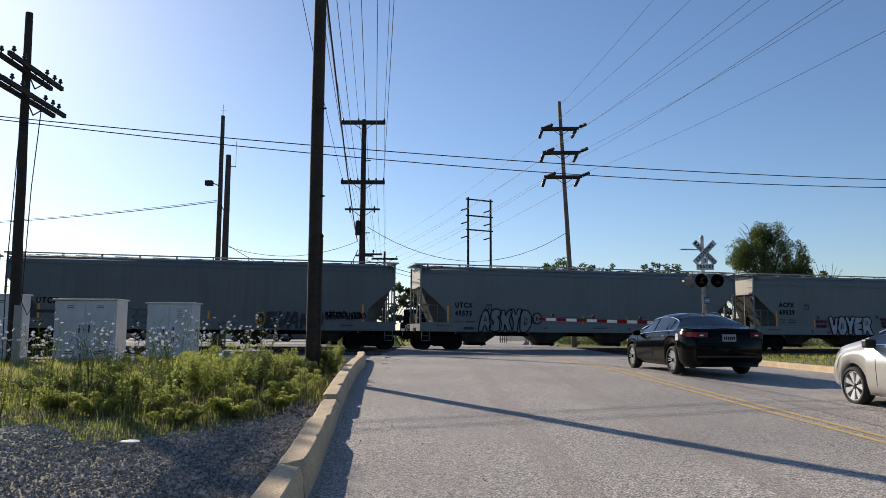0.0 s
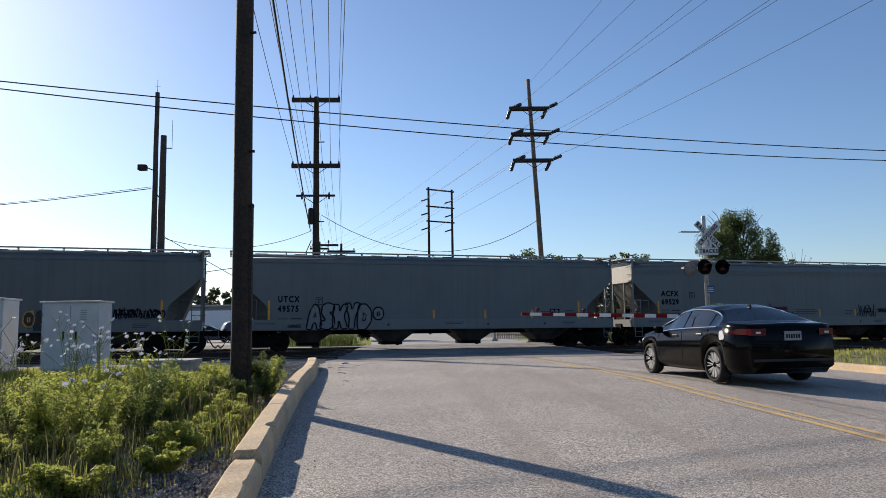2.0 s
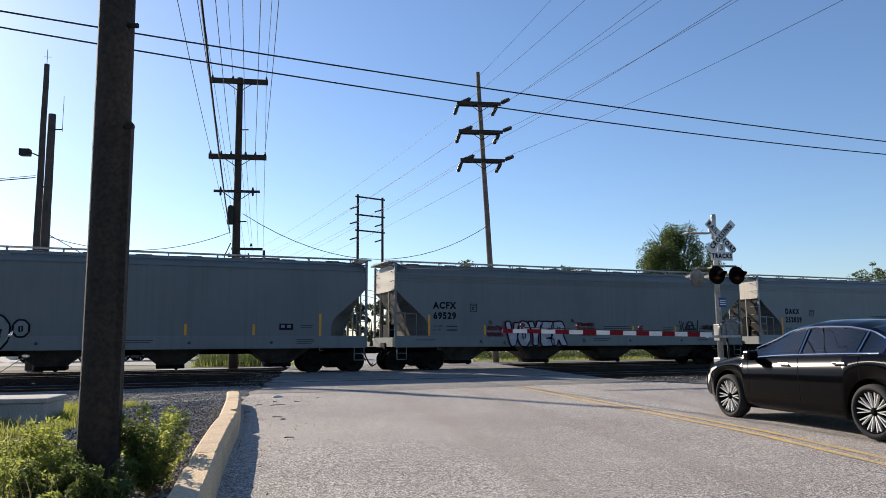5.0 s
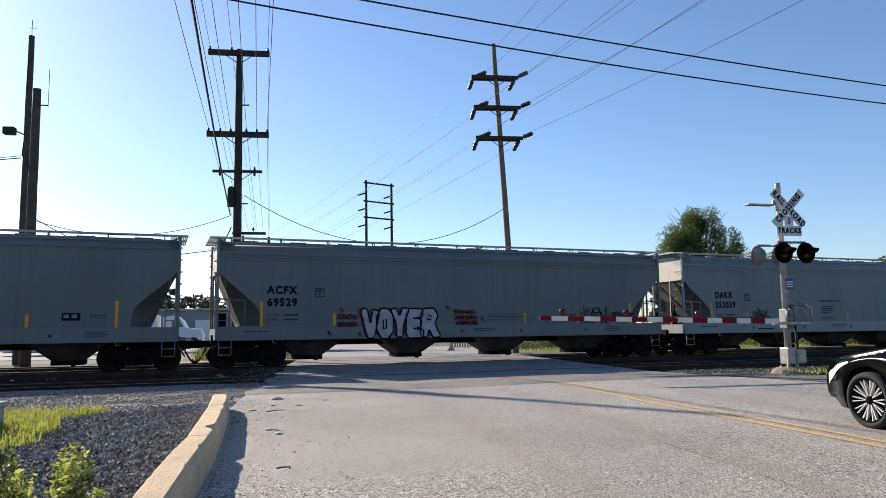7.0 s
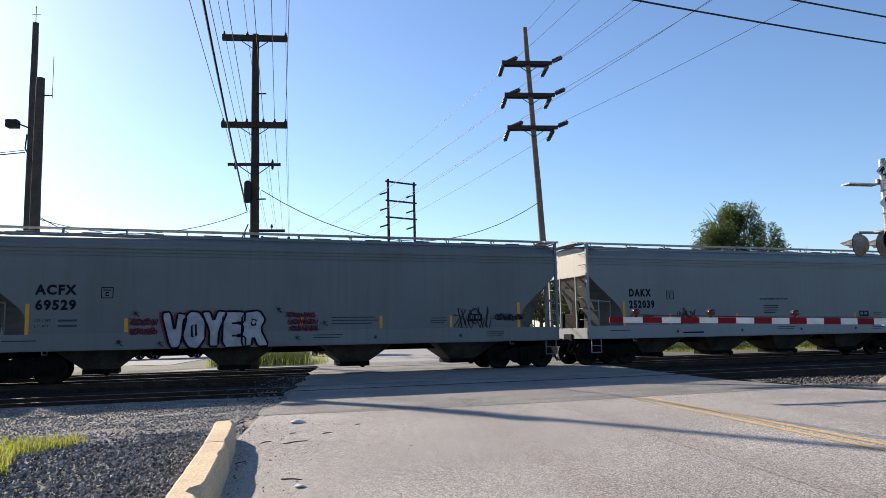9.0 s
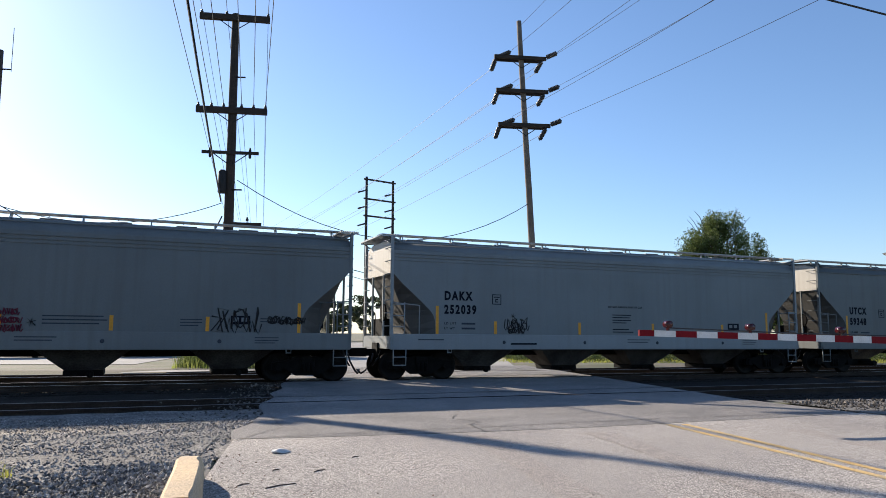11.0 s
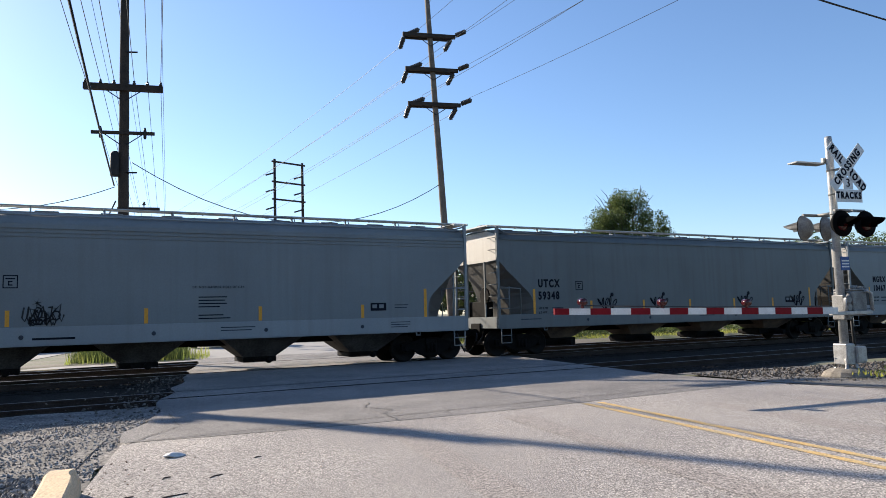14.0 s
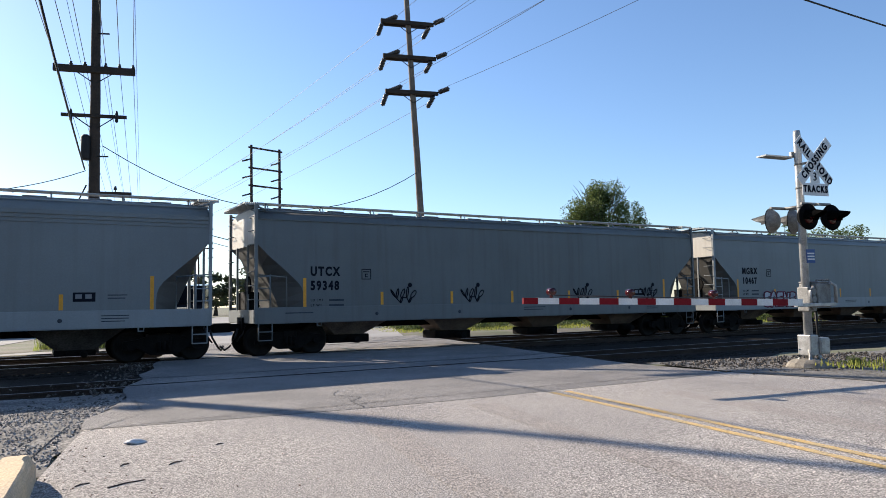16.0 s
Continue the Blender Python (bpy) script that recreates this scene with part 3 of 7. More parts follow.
def make_body(bm, L):
    """Outer shell, whose side sheets are cut away at the ends, and the recessed slope sheets between them."""
    rings = []
    for z, w, xs in LEVELS:
        rings.append([bm.verts.new(p) for p in ((xs, -w, z), (L - xs, -w, z), (L - xs, w, z), (xs, w, z))])
    bm.faces.new(rings[0])
    bm.faces.new(rings[-1][::-1])
    for (za, wa, xa), (zb, wb, xb), a, b in zip(LEVELS, LEVELS[1:], rings, rings[1:]):
        for j in range(4):
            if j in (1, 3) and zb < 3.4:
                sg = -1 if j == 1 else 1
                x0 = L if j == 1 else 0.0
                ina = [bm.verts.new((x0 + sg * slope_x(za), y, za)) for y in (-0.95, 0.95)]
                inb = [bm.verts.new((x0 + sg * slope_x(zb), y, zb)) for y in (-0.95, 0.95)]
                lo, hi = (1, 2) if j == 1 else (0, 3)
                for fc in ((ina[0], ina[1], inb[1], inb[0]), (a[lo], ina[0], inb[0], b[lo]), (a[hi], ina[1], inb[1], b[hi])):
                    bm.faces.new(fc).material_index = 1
                continue
            f = bm.faces.new((a[j], a[(j + 1) % 4], b[(j + 1) % 4], b[j]))
            f.smooth = j in (0, 2) and zb > 4.15


def wheelset_mesh():
    bm = bmesh.new()
    tube(bm, [(0, -0.95, 0), (0, 0.95, 0)], 0.085, 10)
    for sd in (-1, 1):
        prof = [(0.66, 0.1), (0.68, 0.30), (0.655, 0.40), (0.655, 0.485), (0.685, 0.49), (0.70, 0.46), (0.79, 0.452), (0.795, 0.395), (0.765, 0.36), (0.745, 0.2), (0.79, 0.13), (0.79, 0.0)]
        lathe(bm, [(a * sd, r + 0.0005) for a, r in prof], "y", 28)
        for j in range(5):
            a = j * 2 * math.pi / 5
            box(bm, math.cos(a) * 0.09 - 0.012, math.cos(a) * 0.09 + 0.012, sd * 0.79 - 0.02, sd * 0.79 + 0.02, math.sin(a) * 0.09 - 0.012, math.sin(a) * 0.09 + 0.012)
    return bm


WHEELSETS = []
SHARED = {}


def make_truck(car, x):
    t = new("truck")
    t.parent = car
    t.matrix_basis = pose(x, 0, 0)
    if "bolster" not in SHARED:
        bm = bmesh.new()
        box(bm, -0.22, 0.22, -1.12, 1.12, 0.45, 0.78, 0.03)
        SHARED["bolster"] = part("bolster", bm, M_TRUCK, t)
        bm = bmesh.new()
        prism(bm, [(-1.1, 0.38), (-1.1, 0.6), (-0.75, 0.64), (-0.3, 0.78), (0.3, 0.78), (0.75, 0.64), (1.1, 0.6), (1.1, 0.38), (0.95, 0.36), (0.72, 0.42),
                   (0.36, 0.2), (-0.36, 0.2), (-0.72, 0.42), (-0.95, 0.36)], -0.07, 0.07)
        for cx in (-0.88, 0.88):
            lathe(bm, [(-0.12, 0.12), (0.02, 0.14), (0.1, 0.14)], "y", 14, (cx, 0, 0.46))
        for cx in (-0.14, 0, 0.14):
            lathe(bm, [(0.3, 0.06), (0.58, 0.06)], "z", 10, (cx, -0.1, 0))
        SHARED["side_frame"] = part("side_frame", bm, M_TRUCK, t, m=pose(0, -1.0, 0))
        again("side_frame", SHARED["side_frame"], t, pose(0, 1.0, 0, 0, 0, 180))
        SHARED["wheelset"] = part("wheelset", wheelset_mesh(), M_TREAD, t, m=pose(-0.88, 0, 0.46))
        WHEELSETS.append((SHARED["wheelset"], -0.88))
        w = again("wheelset", SHARED["wheelset"], t, pose(0.88, 0, 0.46))
        WHEELSETS.append((w, 0.88))
    else:
        again("bolster", SHARED["bolster"], t, pose(0, 0, 0))
        again("side_frame", SHARED["side_frame"], t, pose(0, -1.0, 0))
        again("side_frame", SHARED["side_frame"], t, pose(0, 1.0, 0, 0, 0, 180))
        for wx in (-0.88, 0.88):
            w = again("wheelset", SHARED["wheelset"], t, pose(wx, 0, 0.46))
            WHEELSETS.append((w, wx))
    return t


FACE = pose(0, 0, 0, 90, 0, 0)


def on_side(x, z, out=0.006):
    return pose(x, -1.53 - out, z, 90, 0, 0)


def bars(car, x, z, widths, h, material=None, y=-1.534):
    """Small stencilled rows that cannot be read, a plain bar each."""
    for i, w in enumerate(widths):
        bm = bmesh.new()
        box(bm, x, x + w, y - 0.004, y + 0.002, z - i * h * 1.7, z - i * h * 1.7 + h * 0.55)
        part("stencil_bar", bm, material or M_FADED, car, "small faded stencilled row")


def blob(cx, cz, rx, rz, n=18, wob=0.12, seed=0):
    return [(cx + rx * math.cos(a) * (1 + wob * math.sin(3 * a + seed) + wob * 0.6 * math.sin(5 * a + 2 * seed)),
             cz + rz * math.sin(a) * (1 + wob * math.cos(2 * a + seed))) for a in [2 * math.pi * i / n for i in range(n)]]


# fat block shapes, in parts of their width and height, with their inner strokes
FAT = {
    "V": (((-0.05, 1.0), (0.36, 1.05), (0.55, 0.45), (0.66, 1.0), (1.1, 0.96), (0.78, 0.0), (0.36, -0.02)), ()),
    "O": (((0.0, 0.3), (0.02, 0.75), (0.3, 1.04), (0.72, 1.02), (1.02, 0.75), (1.0, 0.25), (0.7, -0.02), (0.28, 0.0)), (((0.42, 0.32), (0.4, 0.62), (0.58, 0.66), (0.6, 0.34), (0.42, 0.32)),)),
    "Y": (((-0.08, 1.0), (0.32, 1.02), (0.48, 0.72), (0.66, 1.04), (1.1, 1.0), (0.72, 0.45), (0.7, 0.0), (0.28, 0.0), (0.3, 0.45)), ()),
    "E": (((0.0, 1.02), (1.02, 1.02), (1.0, 0.7), (0.55, 0.7), (0.93, 0.64), (0.92, 0.38), (0.55, 0.32), (1.05, 0.3), (1.04, 0.0), (-0.02, 0.0)), (((0.42, 0.68), (0.6, 0.68)), ((0.42, 0.33), (0.6, 0.33)))),
    "R": (((0.0, 1.0), (0.8, 1.06), (1.08, 0.78), (0.86, 0.5), (1.25, 0.0), (0.74, -0.02), (0.5, 0.3), (0.42, 0.0), (-0.03, 0.0)), (((0.42, 0.62), (0.45, 0.8), (0.64, 0.76), (0.6, 0.62), (0.42, 0.62)),)),
    "A": (((-0.08, 0.0), (0.1, 0.7), (0.4, 1.06), (0.75, 0.95), (1.05, 0.02), (0.7, -0.02), (0.58, 0.25), (0.4, 0.25), (0.3, -0.02)), (((0.42, 0.5), (0.5, 0.72), (0.58, 0.5), (0.42, 0.5)),)),
    "S": (((0.05, 0.62), (0.1, 0.95), (0.5, 1.06), (1.0, 0.95), (0.95, 0.7), (0.6, 0.66), (1.0, 0.5), (1.05, 0.15), (0.6, -0.03), (0.0, 0.05), (0.02, 0.32), (0.4, 0.35)), ()),
    "K": (((0.0, 1.02), (0.4, 1.02), (0.45, 0.7), (0.7, 1.04), (1.1, 1.0), (0.78, 0.55), (1.12, 0.02), (0.68, -0.02), (0.42, 0.38), (0.4, 0.0), (0.0, 0.0)), ()),
    "D": (((0.0, 1.02), (0.6, 1.04), (1.02, 0.75), (1.02, 0.3), (0.62, -0.02), (0.0, 0.0)), (((0.4, 0.35), (0.42, 0.68), (0.62, 0.6), (0.6, 0.38), (0.4, 0.35)),))}


def spray(car, outline, fill, x, z, w, h, word, seed, back=None, y=-1.533, lean=0.0, r=0.032):
    """A sprayed piece of fat overlapping blocks: fills with drawn outlines, inner strokes and a cast edge."""
    rnd = random.Random(seed)
    step = w / len(word)
    for i, ch in enumerate(word):
        base, inner = FAT[ch]
        x0 = x + step * i
        hh, up = h * rnd.uniform(0.92, 1.05), h * rnd.uniform(-0.03, 0.03)

        def put(p):
            return (x0 + p[0] * step * 1.12 + lean * p[1] * hh, z + up + p[1] * hh)
        pts = list(base)
        pts = [q for a, b in zip(pts, pts[1:] + pts[:1]) for q in ((a[0] * 0.84 + b[0] * 0.16, a[1] * 0.84 + b[1] * 0.16), (a[0] * 0.16 + b[0] * 0.84, a[1] * 0.16 + b[1] * 0.84))]
        pts = [put(p) for p in pts]
        yo = y - 0.004 * (i % 3)
        if back:
            bm = bmesh.new()
            bm.faces.new([bm.verts.new((px - 0.1, y + 0.002, pz + 0.03)) for px, pz in pts])
            part("sprayed_shadow", bm, back, car, "sprayed maroon edge")
        if fill:
            bm = bmesh.new()
            bm.faces.new([bm.verts.new((px, yo - 0.001, pz)) for px, pz in pts])
            part("sprayed_fill", bm, fill, car, "sprayed fat shape")
        bm = bmesh.new()
        tube(bm, [(px, yo - 0.001, pz) for px, pz in pts + pts[:1]], r, 4, cap=False)
        for line in inner:
            tube(bm, [(q[0], yo - 0.003, q[1]) for q in map(put, line)], r * 0.9, 4)
        part("sprayed_outline", bm, outline, car, "sprayed outline stroke")


def leaf_tag(car, material, x, z, w, h, y=-1.537):
    """A quick tag of slanting leaf loops, a filled dot and two tails."""
    pts = []
    for cx, cz, a, rx, rz in ((0.1, 0.62, 35, 0.04, 0.26), (0.26, 0.6, -12, 0.06, 0.3), (0.4, 0.2, -20, 0.05, 0.18), (0.45, 0.62, -25, 0.09, 0.28), (0.62, 0.68, -8, 0.06, 0.34), (0.72, 0.2, -30, 0.05, 0.18), (0.84, 0.56, -40, 0.11, 0.26)):
        ca, sa = math.cos(radians(a)), math.sin(radians(a))
        for q in range(13):
            u, v = rx * 1.1 * math.sin(q * math.pi / 6), -rz * math.cos(q * math.pi / 6)
            pts.append((x + (cx + (u * ca - v * sa) * h / w) * w, y, z + (cz + u * sa + v * ca) * h))
    bm = bmesh.new()
    tube(bm, pts, 0.02, 4)
    part("sprayed_tag", bm, material, car, "sprayed tag of looping strokes")
    bm = bmesh.new()
    lathe(bm, [(y - 0.003, 0.001), (y - 0.003, 0.075), (y + 0.003, 0.08)], "y", 12, (x + w * 0.72, 0, z + h * 1.12))
    part("sprayed_dot", bm, material, car)


def star_mark(car, material, u, v, r=0.15, y=-1.558):
    bm = bmesh.new()
    pts = []
    for k in range(6):
        a = k * 1.047 + 0.3
        pts += [(u, y, v), (u + r * math.cos(a), y, v + r * math.sin(a))]
    tube(bm, pts, 0.018, 4)
    part("sprayed_star", bm, material, car, "small sprayed star")


def tag_strokes(car, material, x, z, w, h, seed, r=0.022, y=-1.536):
    """One running scribble of loops, spikes and tails."""
    rnd = random.Random(seed)
    bm = bmesh.new()
    n = max(5, int(w / (0.17 * h + 0.03)))
    pts = []
    for i in range(n):
        cx = x + w * (i + 0.5) / n
        step = 1.9 * w / n
        kind = rnd.choice("ovzl")
        hh = h * rnd.uniform(0.6, 1.0)
        lo = z + rnd.uniform(0, 0.18) * h
        if kind == "o":
            pts += [(cx + step * 0.5 * math.cos(a), lo + hh * 0.5 + hh * 0.45 * math.sin(a)) for a in [2.6 - 0.8 * q for q in range(9)]]
        elif kind == "v":
            pts += [(cx - step * 0.5, lo + hh), (cx - step * 0.1, lo), (cx + step * 0.1, lo + hh * 0.6), (cx + step * 0.3, lo), (cx + step * 0.6, lo + hh)]
        elif kind == "z":
            pts += [(cx - step * 0.4, lo + hh), (cx + step * 0.5, lo + hh * 0.9), (cx - step * 0.4, lo + hh * 0.1), (cx + step * 0.6, lo)]
        else:
            pts += [(cx, lo + hh * 1.1), (cx - step * 0.2, lo + hh * 0.2), (cx + step * 0.1, lo - h * 0.12), (cx + step * 0.4, lo + hh * 0.35)]
    tube(bm, [(a, y, b) for a, b in pts], r, 4)
    part("sprayed_tag", bm, material, car, "thin sprayed tag strokes")


def ladder(name, car, pts, out, length, rungs, width, m_):
    """Two stiles and rungs between a lower and an upper point."""
    bm = bmesh.new()
    (x0, y0, z0), (x1, y1, z1) = pts
    ox, oy = out
    for k in (0, 1):
        tube(bm, [(x0 + ox * k * width, y0 + oy * k * width, z0), (x1 + ox * k * width, y1 + oy * k * width, z1)], 0.022, 6)
    for i in range(rungs):
        f = (i + 0.5) / rungs
        p = (x0 + (x1 - x0) * f, y0 + (y1 - y0) * f, z0 + (z1 - z0) * f)
        tube(bm, [p, (p[0] + ox * width, p[1] + oy * width, p[2])], 0.016, 6)
    part(name, bm, m_, car)


def hopper_car(L, tone, label, mark, number, lines=False, low_outlets=False, stripes=(), mx=1.75, mz=2.75, wide=0.78):
    paint = M_BODY[tone]
    car = empty("hopper_car", pose(0, 0, 0), label, "freight car", "hopper cars of the train")
    bm = bmesh.new()
    make_body(bm, L)
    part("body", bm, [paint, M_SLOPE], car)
    # thin sheets laid over the ends carry the sunlit tone
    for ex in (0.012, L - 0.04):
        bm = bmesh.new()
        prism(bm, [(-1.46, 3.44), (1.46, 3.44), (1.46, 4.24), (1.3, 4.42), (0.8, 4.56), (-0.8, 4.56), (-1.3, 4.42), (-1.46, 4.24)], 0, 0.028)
        part("end_sheet", bm, M_END, car, "end sheet in paint lightened for the sun on it", pose(ex + 0.028, 0, 0, 0, 0, 90))
    for sd in (-1, 1):
        bm = bmesh.new()
        box(bm, 0.0, L, sd * 1.55 - 0.06 * (sd > 0), sd * 1.55 + 0.06 * (sd < 0), 1.0, 1.5, 0.012)
        box(bm, 0.0, L, sd * 1.55 - 0.2 * (sd > 0), sd * 1.55 + 0.2 * (sd < 0), 1.0, 1.03)
        part("side_sill", bm, M_SILL[tone], car)
        bm = bmesh.new()
        for zz in ((3.86, 3.97, 4.08) if lines else (4.19,)):
            box(bm, 0.08, L - 0.08, sd * 1.515 - 0.025, sd * 1.515 + 0.025, zz, zz + 0.025)
        part("side_rib", bm, paint, car)
        bm = bmesh.new()
        yy = sd * 0.78
        for k in range(5):
            box(bm, -0.25, L + 0.25, yy - 0.2 + k * 0.09, yy - 0.16 + k * 0.09, 4.745, 4.78)
        for i in range(int(L / 0.95) + 1):
            xx = 0.5 + i * (L - 1.0) / int(L / 0.95)
            box(bm, xx - 0.015, xx + 0.015, yy - 0.2, yy + 0.2, 4.73, 4.745)
            if i % 2 == 0:
                tube(bm, [(xx, sd * 0.97, 4.73), (xx, sd * 1.15, 4.5)], 0.018, 4)
                box(bm, xx - 0.02, xx + 0.02, yy - 0.03, yy + 0.03, 4.58, 4.73)
        part("running_board", bm, M_GALV, car, "galvanised grating walkway")
        bm = bmesh.new()
        tube(bm, [(0.0, sd * 1.36, 4.47), (L, sd * 1.36, 4.47)], 0.03, 6)
        part("roof_rail", bm, M_SILL[tone], car)
    for xx in (-0.28, L - 0.3):
        bm = bmesh.new()
        for k in range(10):
            box(bm, xx + k * 0.06, xx + k * 0.06 + 0.035, -1.3, 1.3, 4.7, 4.742)
        box(bm, xx, xx + 0.58, -1.3, -1.26, 4.66, 4.7)
        box(bm, xx, xx + 0.58, 1.26, 1.3, 4.66, 4.7)
        part("end_platform", bm, M_GALV, car)
    bm = bmesh.new()
    box(bm, 0.6, L - 0.6, -0.28, 0.28, 4.66, 4.7, 0.01)
    for i in range(10):
        xx = 1.2 + i * (L - 2.4) / 9
        box(bm, xx - 0.3, xx + 0.3, -0.34, 0.34, 4.66, 4.725, 0.015)
    part("hatch_cover", bm, paint, car, "long roof hatch covers")
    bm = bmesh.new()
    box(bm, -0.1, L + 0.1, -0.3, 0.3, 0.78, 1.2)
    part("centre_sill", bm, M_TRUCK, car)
    first = False
    for end, sg in ((0.0, 1), (L, -1)):
        bm = bmesh.new()
        for sd in (-1, 1):
            box(bm, end - 0.045, end + 0.045, sd * 1.5 - 0.045, sd * 1.5 + 0.045, 1.4, 4.66)
            tube(bm, [(end + sg * 0.95, sd * 1.5, 1.45), (end + sg * 0.95, sd * 1.5, 2.42), (end, sd * 1.5, 2.5)], 0.024, 6)
            tube(bm, [(end + sg * 0.33, sd * 1.4, 4.5), (end, sd * 1.5, 4.6)], 0.03, 6)
            box(bm, end - 0.03, end + 0.03, sd * 0.62 - 0.03, sd * 0.62 + 0.03, 1.4, 3.45)
        box(bm, end - 0.04, end + 0.04, -1.55, 1.55, 1.02, 1.42)
        box(bm, min(end, end + sg * 1.7), max(end, end + sg * 1.7), -1.5, 1.5, 1.4, 1.43)
        part("end_frame", bm, M_SILL[tone], car, "steel corner posts, rails and end deck")
        bm = bmesh.new()
        tube(bm, [(end + sg * 0.42, -1.55, 1.5), (end + sg * 0.42, -1.55, 2.5)], 0.022, 6)
        for k in range(3):
            tube(bm, [(end, -1.55, 1.72 + k * 0.36), (end + sg * 0.42, -1.55, 1.72 + k * 0.36)], 0.018, 6)
        part("side_ladder", bm, M_SILL[tone], car)
        for yy in (-1.42, 1.02):
            for k in range(7):
                key = ("grab", tone)
                if key not in SHARED:
                    bm = bmesh.new()
                    tube(bm, [(0, 0, 0), (-0.1, 0.02, 0), (-0.1, 0.4, 0), (0, 0.42, 0)], 0.014, 5)
                    SHARED[key] = part("grab_iron", bm, M_SILL[tone], car, m=pose(end, yy, 1.75))
                    first = True
                spot = pose(end, yy + (0.42 if sg < 0 else 0), 1.75 + k * 0.42, 0, 0, 0 if sg > 0 else 180)
                if first:
                    SHARED[key].matrix_basis = spot
                    first = False
                else:
                    again("grab_iron", SHARED[key], car, spot)
        bm = bmesh.new()
        for dx in (0.08, 0.5):
            tube(bm, [(end + sg * dx, -1.5, 1.02), (end + sg * dx, -1.5, 0.5)], 0.02, 6)
        tube(bm, [(end + sg * 0.08, -1.5, 0.5), (end + sg * 0.5, -1.5, 0.5)], 0.02, 6)
        tube(bm, [(end + sg * 0.08, -1.5, 0.76), (end + sg * 0.5, -1.5, 0.76)], 0.02, 6)
        part("step", bm, M_SILL[tone], car)
        bm = bmesh.new()
        box(bm, min(end - sg * 0.45, end), max(end - sg * 0.45, end), -0.12, 0.12, 0.76, 1.0, 0.02)
        box(bm, end - sg * 0.55 - 0.16, end - sg * 0.55 + 0.16, -0.17, 0.15, 0.74, 1.03, 0.04)
        part("coupler", bm, M_TRUCK, car)
        bm = bmesh.new()
        tube(bm, [(end - sg * 0.25, -0.38, 0.85), (end - sg * 0.32, -0.4, 0.6), (end - sg * 0.5, -0.36, 0.3), (end - sg * 0.62, -0.25, 0.2), (end - sg * 0.72, -0.1, 0.32)], 0.032, 6)
        tube(bm, [(end - sg * 0.05, -0.5, 0.95), (end - sg * 0.12, -0.5, 0.7), (end - sg * 0.3, -0.45, 0.45)], 0.028, 6)
        part("air_hose", bm, M_BLACK, car)
        make_truck(car, end + sg * 1.2)
    bm = bmesh.new()
    tube(bm, [(0.25, -0.75, 2.05), (0.25, -0.75, 2.05 + 0.001)], 0.3, 16)
    lathe(bm, [(-0.03, 0.3), (0.03, 0.3), (0.031, 0.24), (-0.031, 0.24)], "x", 18, (0.02, -0.55, 2.2))
    box(bm, 0.05, 0.4, -0.5, 0.9, 1.42, 2.0, 0.03)
    part("brake_gear", bm, M_TRUCK, car)
    hx0 = 3.45
    for i in range(4):
        c = hx0 + i * (L - 2 * hx0) / 3
        bm = bmesh.new()
        zb = 0.4 if low_outlets else 0.25
        top = [(c - 1.55, -1.3, 1.25), (c + 1.55, -1.3, 1.25), (c + 1.55, 1.3, 1.25), (c - 1.55, 1.3, 1.25)]
        bot = [(c - 0.5, -0.55, zb + 0.16), (c + 0.5, -0.55, zb + 0.16), (c + 0.5, 0.55, zb + 0.16), (c - 0.5, 0.55, zb + 0.16)]
        r0, r1 = [bm.verts.new(p) for p in top], [bm.verts.new(p) for p in bot]
        bm.faces.new(r0)
        bm.faces.new(r1[::-1])
        for j in range(4):
            bm.faces.new((r0[j], r0[(j + 1) % 4], r1[(j + 1) % 4], r1[j]))
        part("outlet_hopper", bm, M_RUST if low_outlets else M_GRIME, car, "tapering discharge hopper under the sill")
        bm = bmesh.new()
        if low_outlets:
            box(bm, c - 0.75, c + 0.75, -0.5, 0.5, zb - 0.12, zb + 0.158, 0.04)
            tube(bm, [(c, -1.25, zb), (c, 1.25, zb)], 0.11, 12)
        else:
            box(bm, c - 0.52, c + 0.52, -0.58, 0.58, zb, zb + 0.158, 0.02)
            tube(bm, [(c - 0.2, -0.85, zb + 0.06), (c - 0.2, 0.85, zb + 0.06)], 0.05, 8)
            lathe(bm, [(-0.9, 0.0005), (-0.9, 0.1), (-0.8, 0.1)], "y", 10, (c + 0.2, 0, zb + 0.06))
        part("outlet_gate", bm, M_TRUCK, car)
    for sx, zz, hh in stripes:
        bm = bmesh.new()
        box(bm, sx - 0.05, sx + 0.05, -1.537, -1.53, zz, zz + hh)
        part("reflector_strip", bm, M_YSTRIPE, car, "yellow reflective strip")
    if mark:
        lettering("mark_lettering", mark, 0.39, on_side(mx, mz), M_MARK, car, "LEFT", wide)
        if number:
            lettering("number_lettering", number, 0.39, on_side(mx, mz - 0.45), M_MARK, car, "LEFT", wide)
        else:
            bars(car, mx, mz - 0.6, (0.9,), 0.28, M_FADED)
        for k, word in enumerate(("LD LMT", "LT WT")):
            lettering("weight_lettering", word, 0.11, on_side(mx, mz - 0.9 - 0.16 * k), M_MARK, car, "LEFT")
            bars(car, mx + 0.62, mz - 0.93 - 0.16 * k, (0.5,), 0.11)
        bm = bmesh.new()
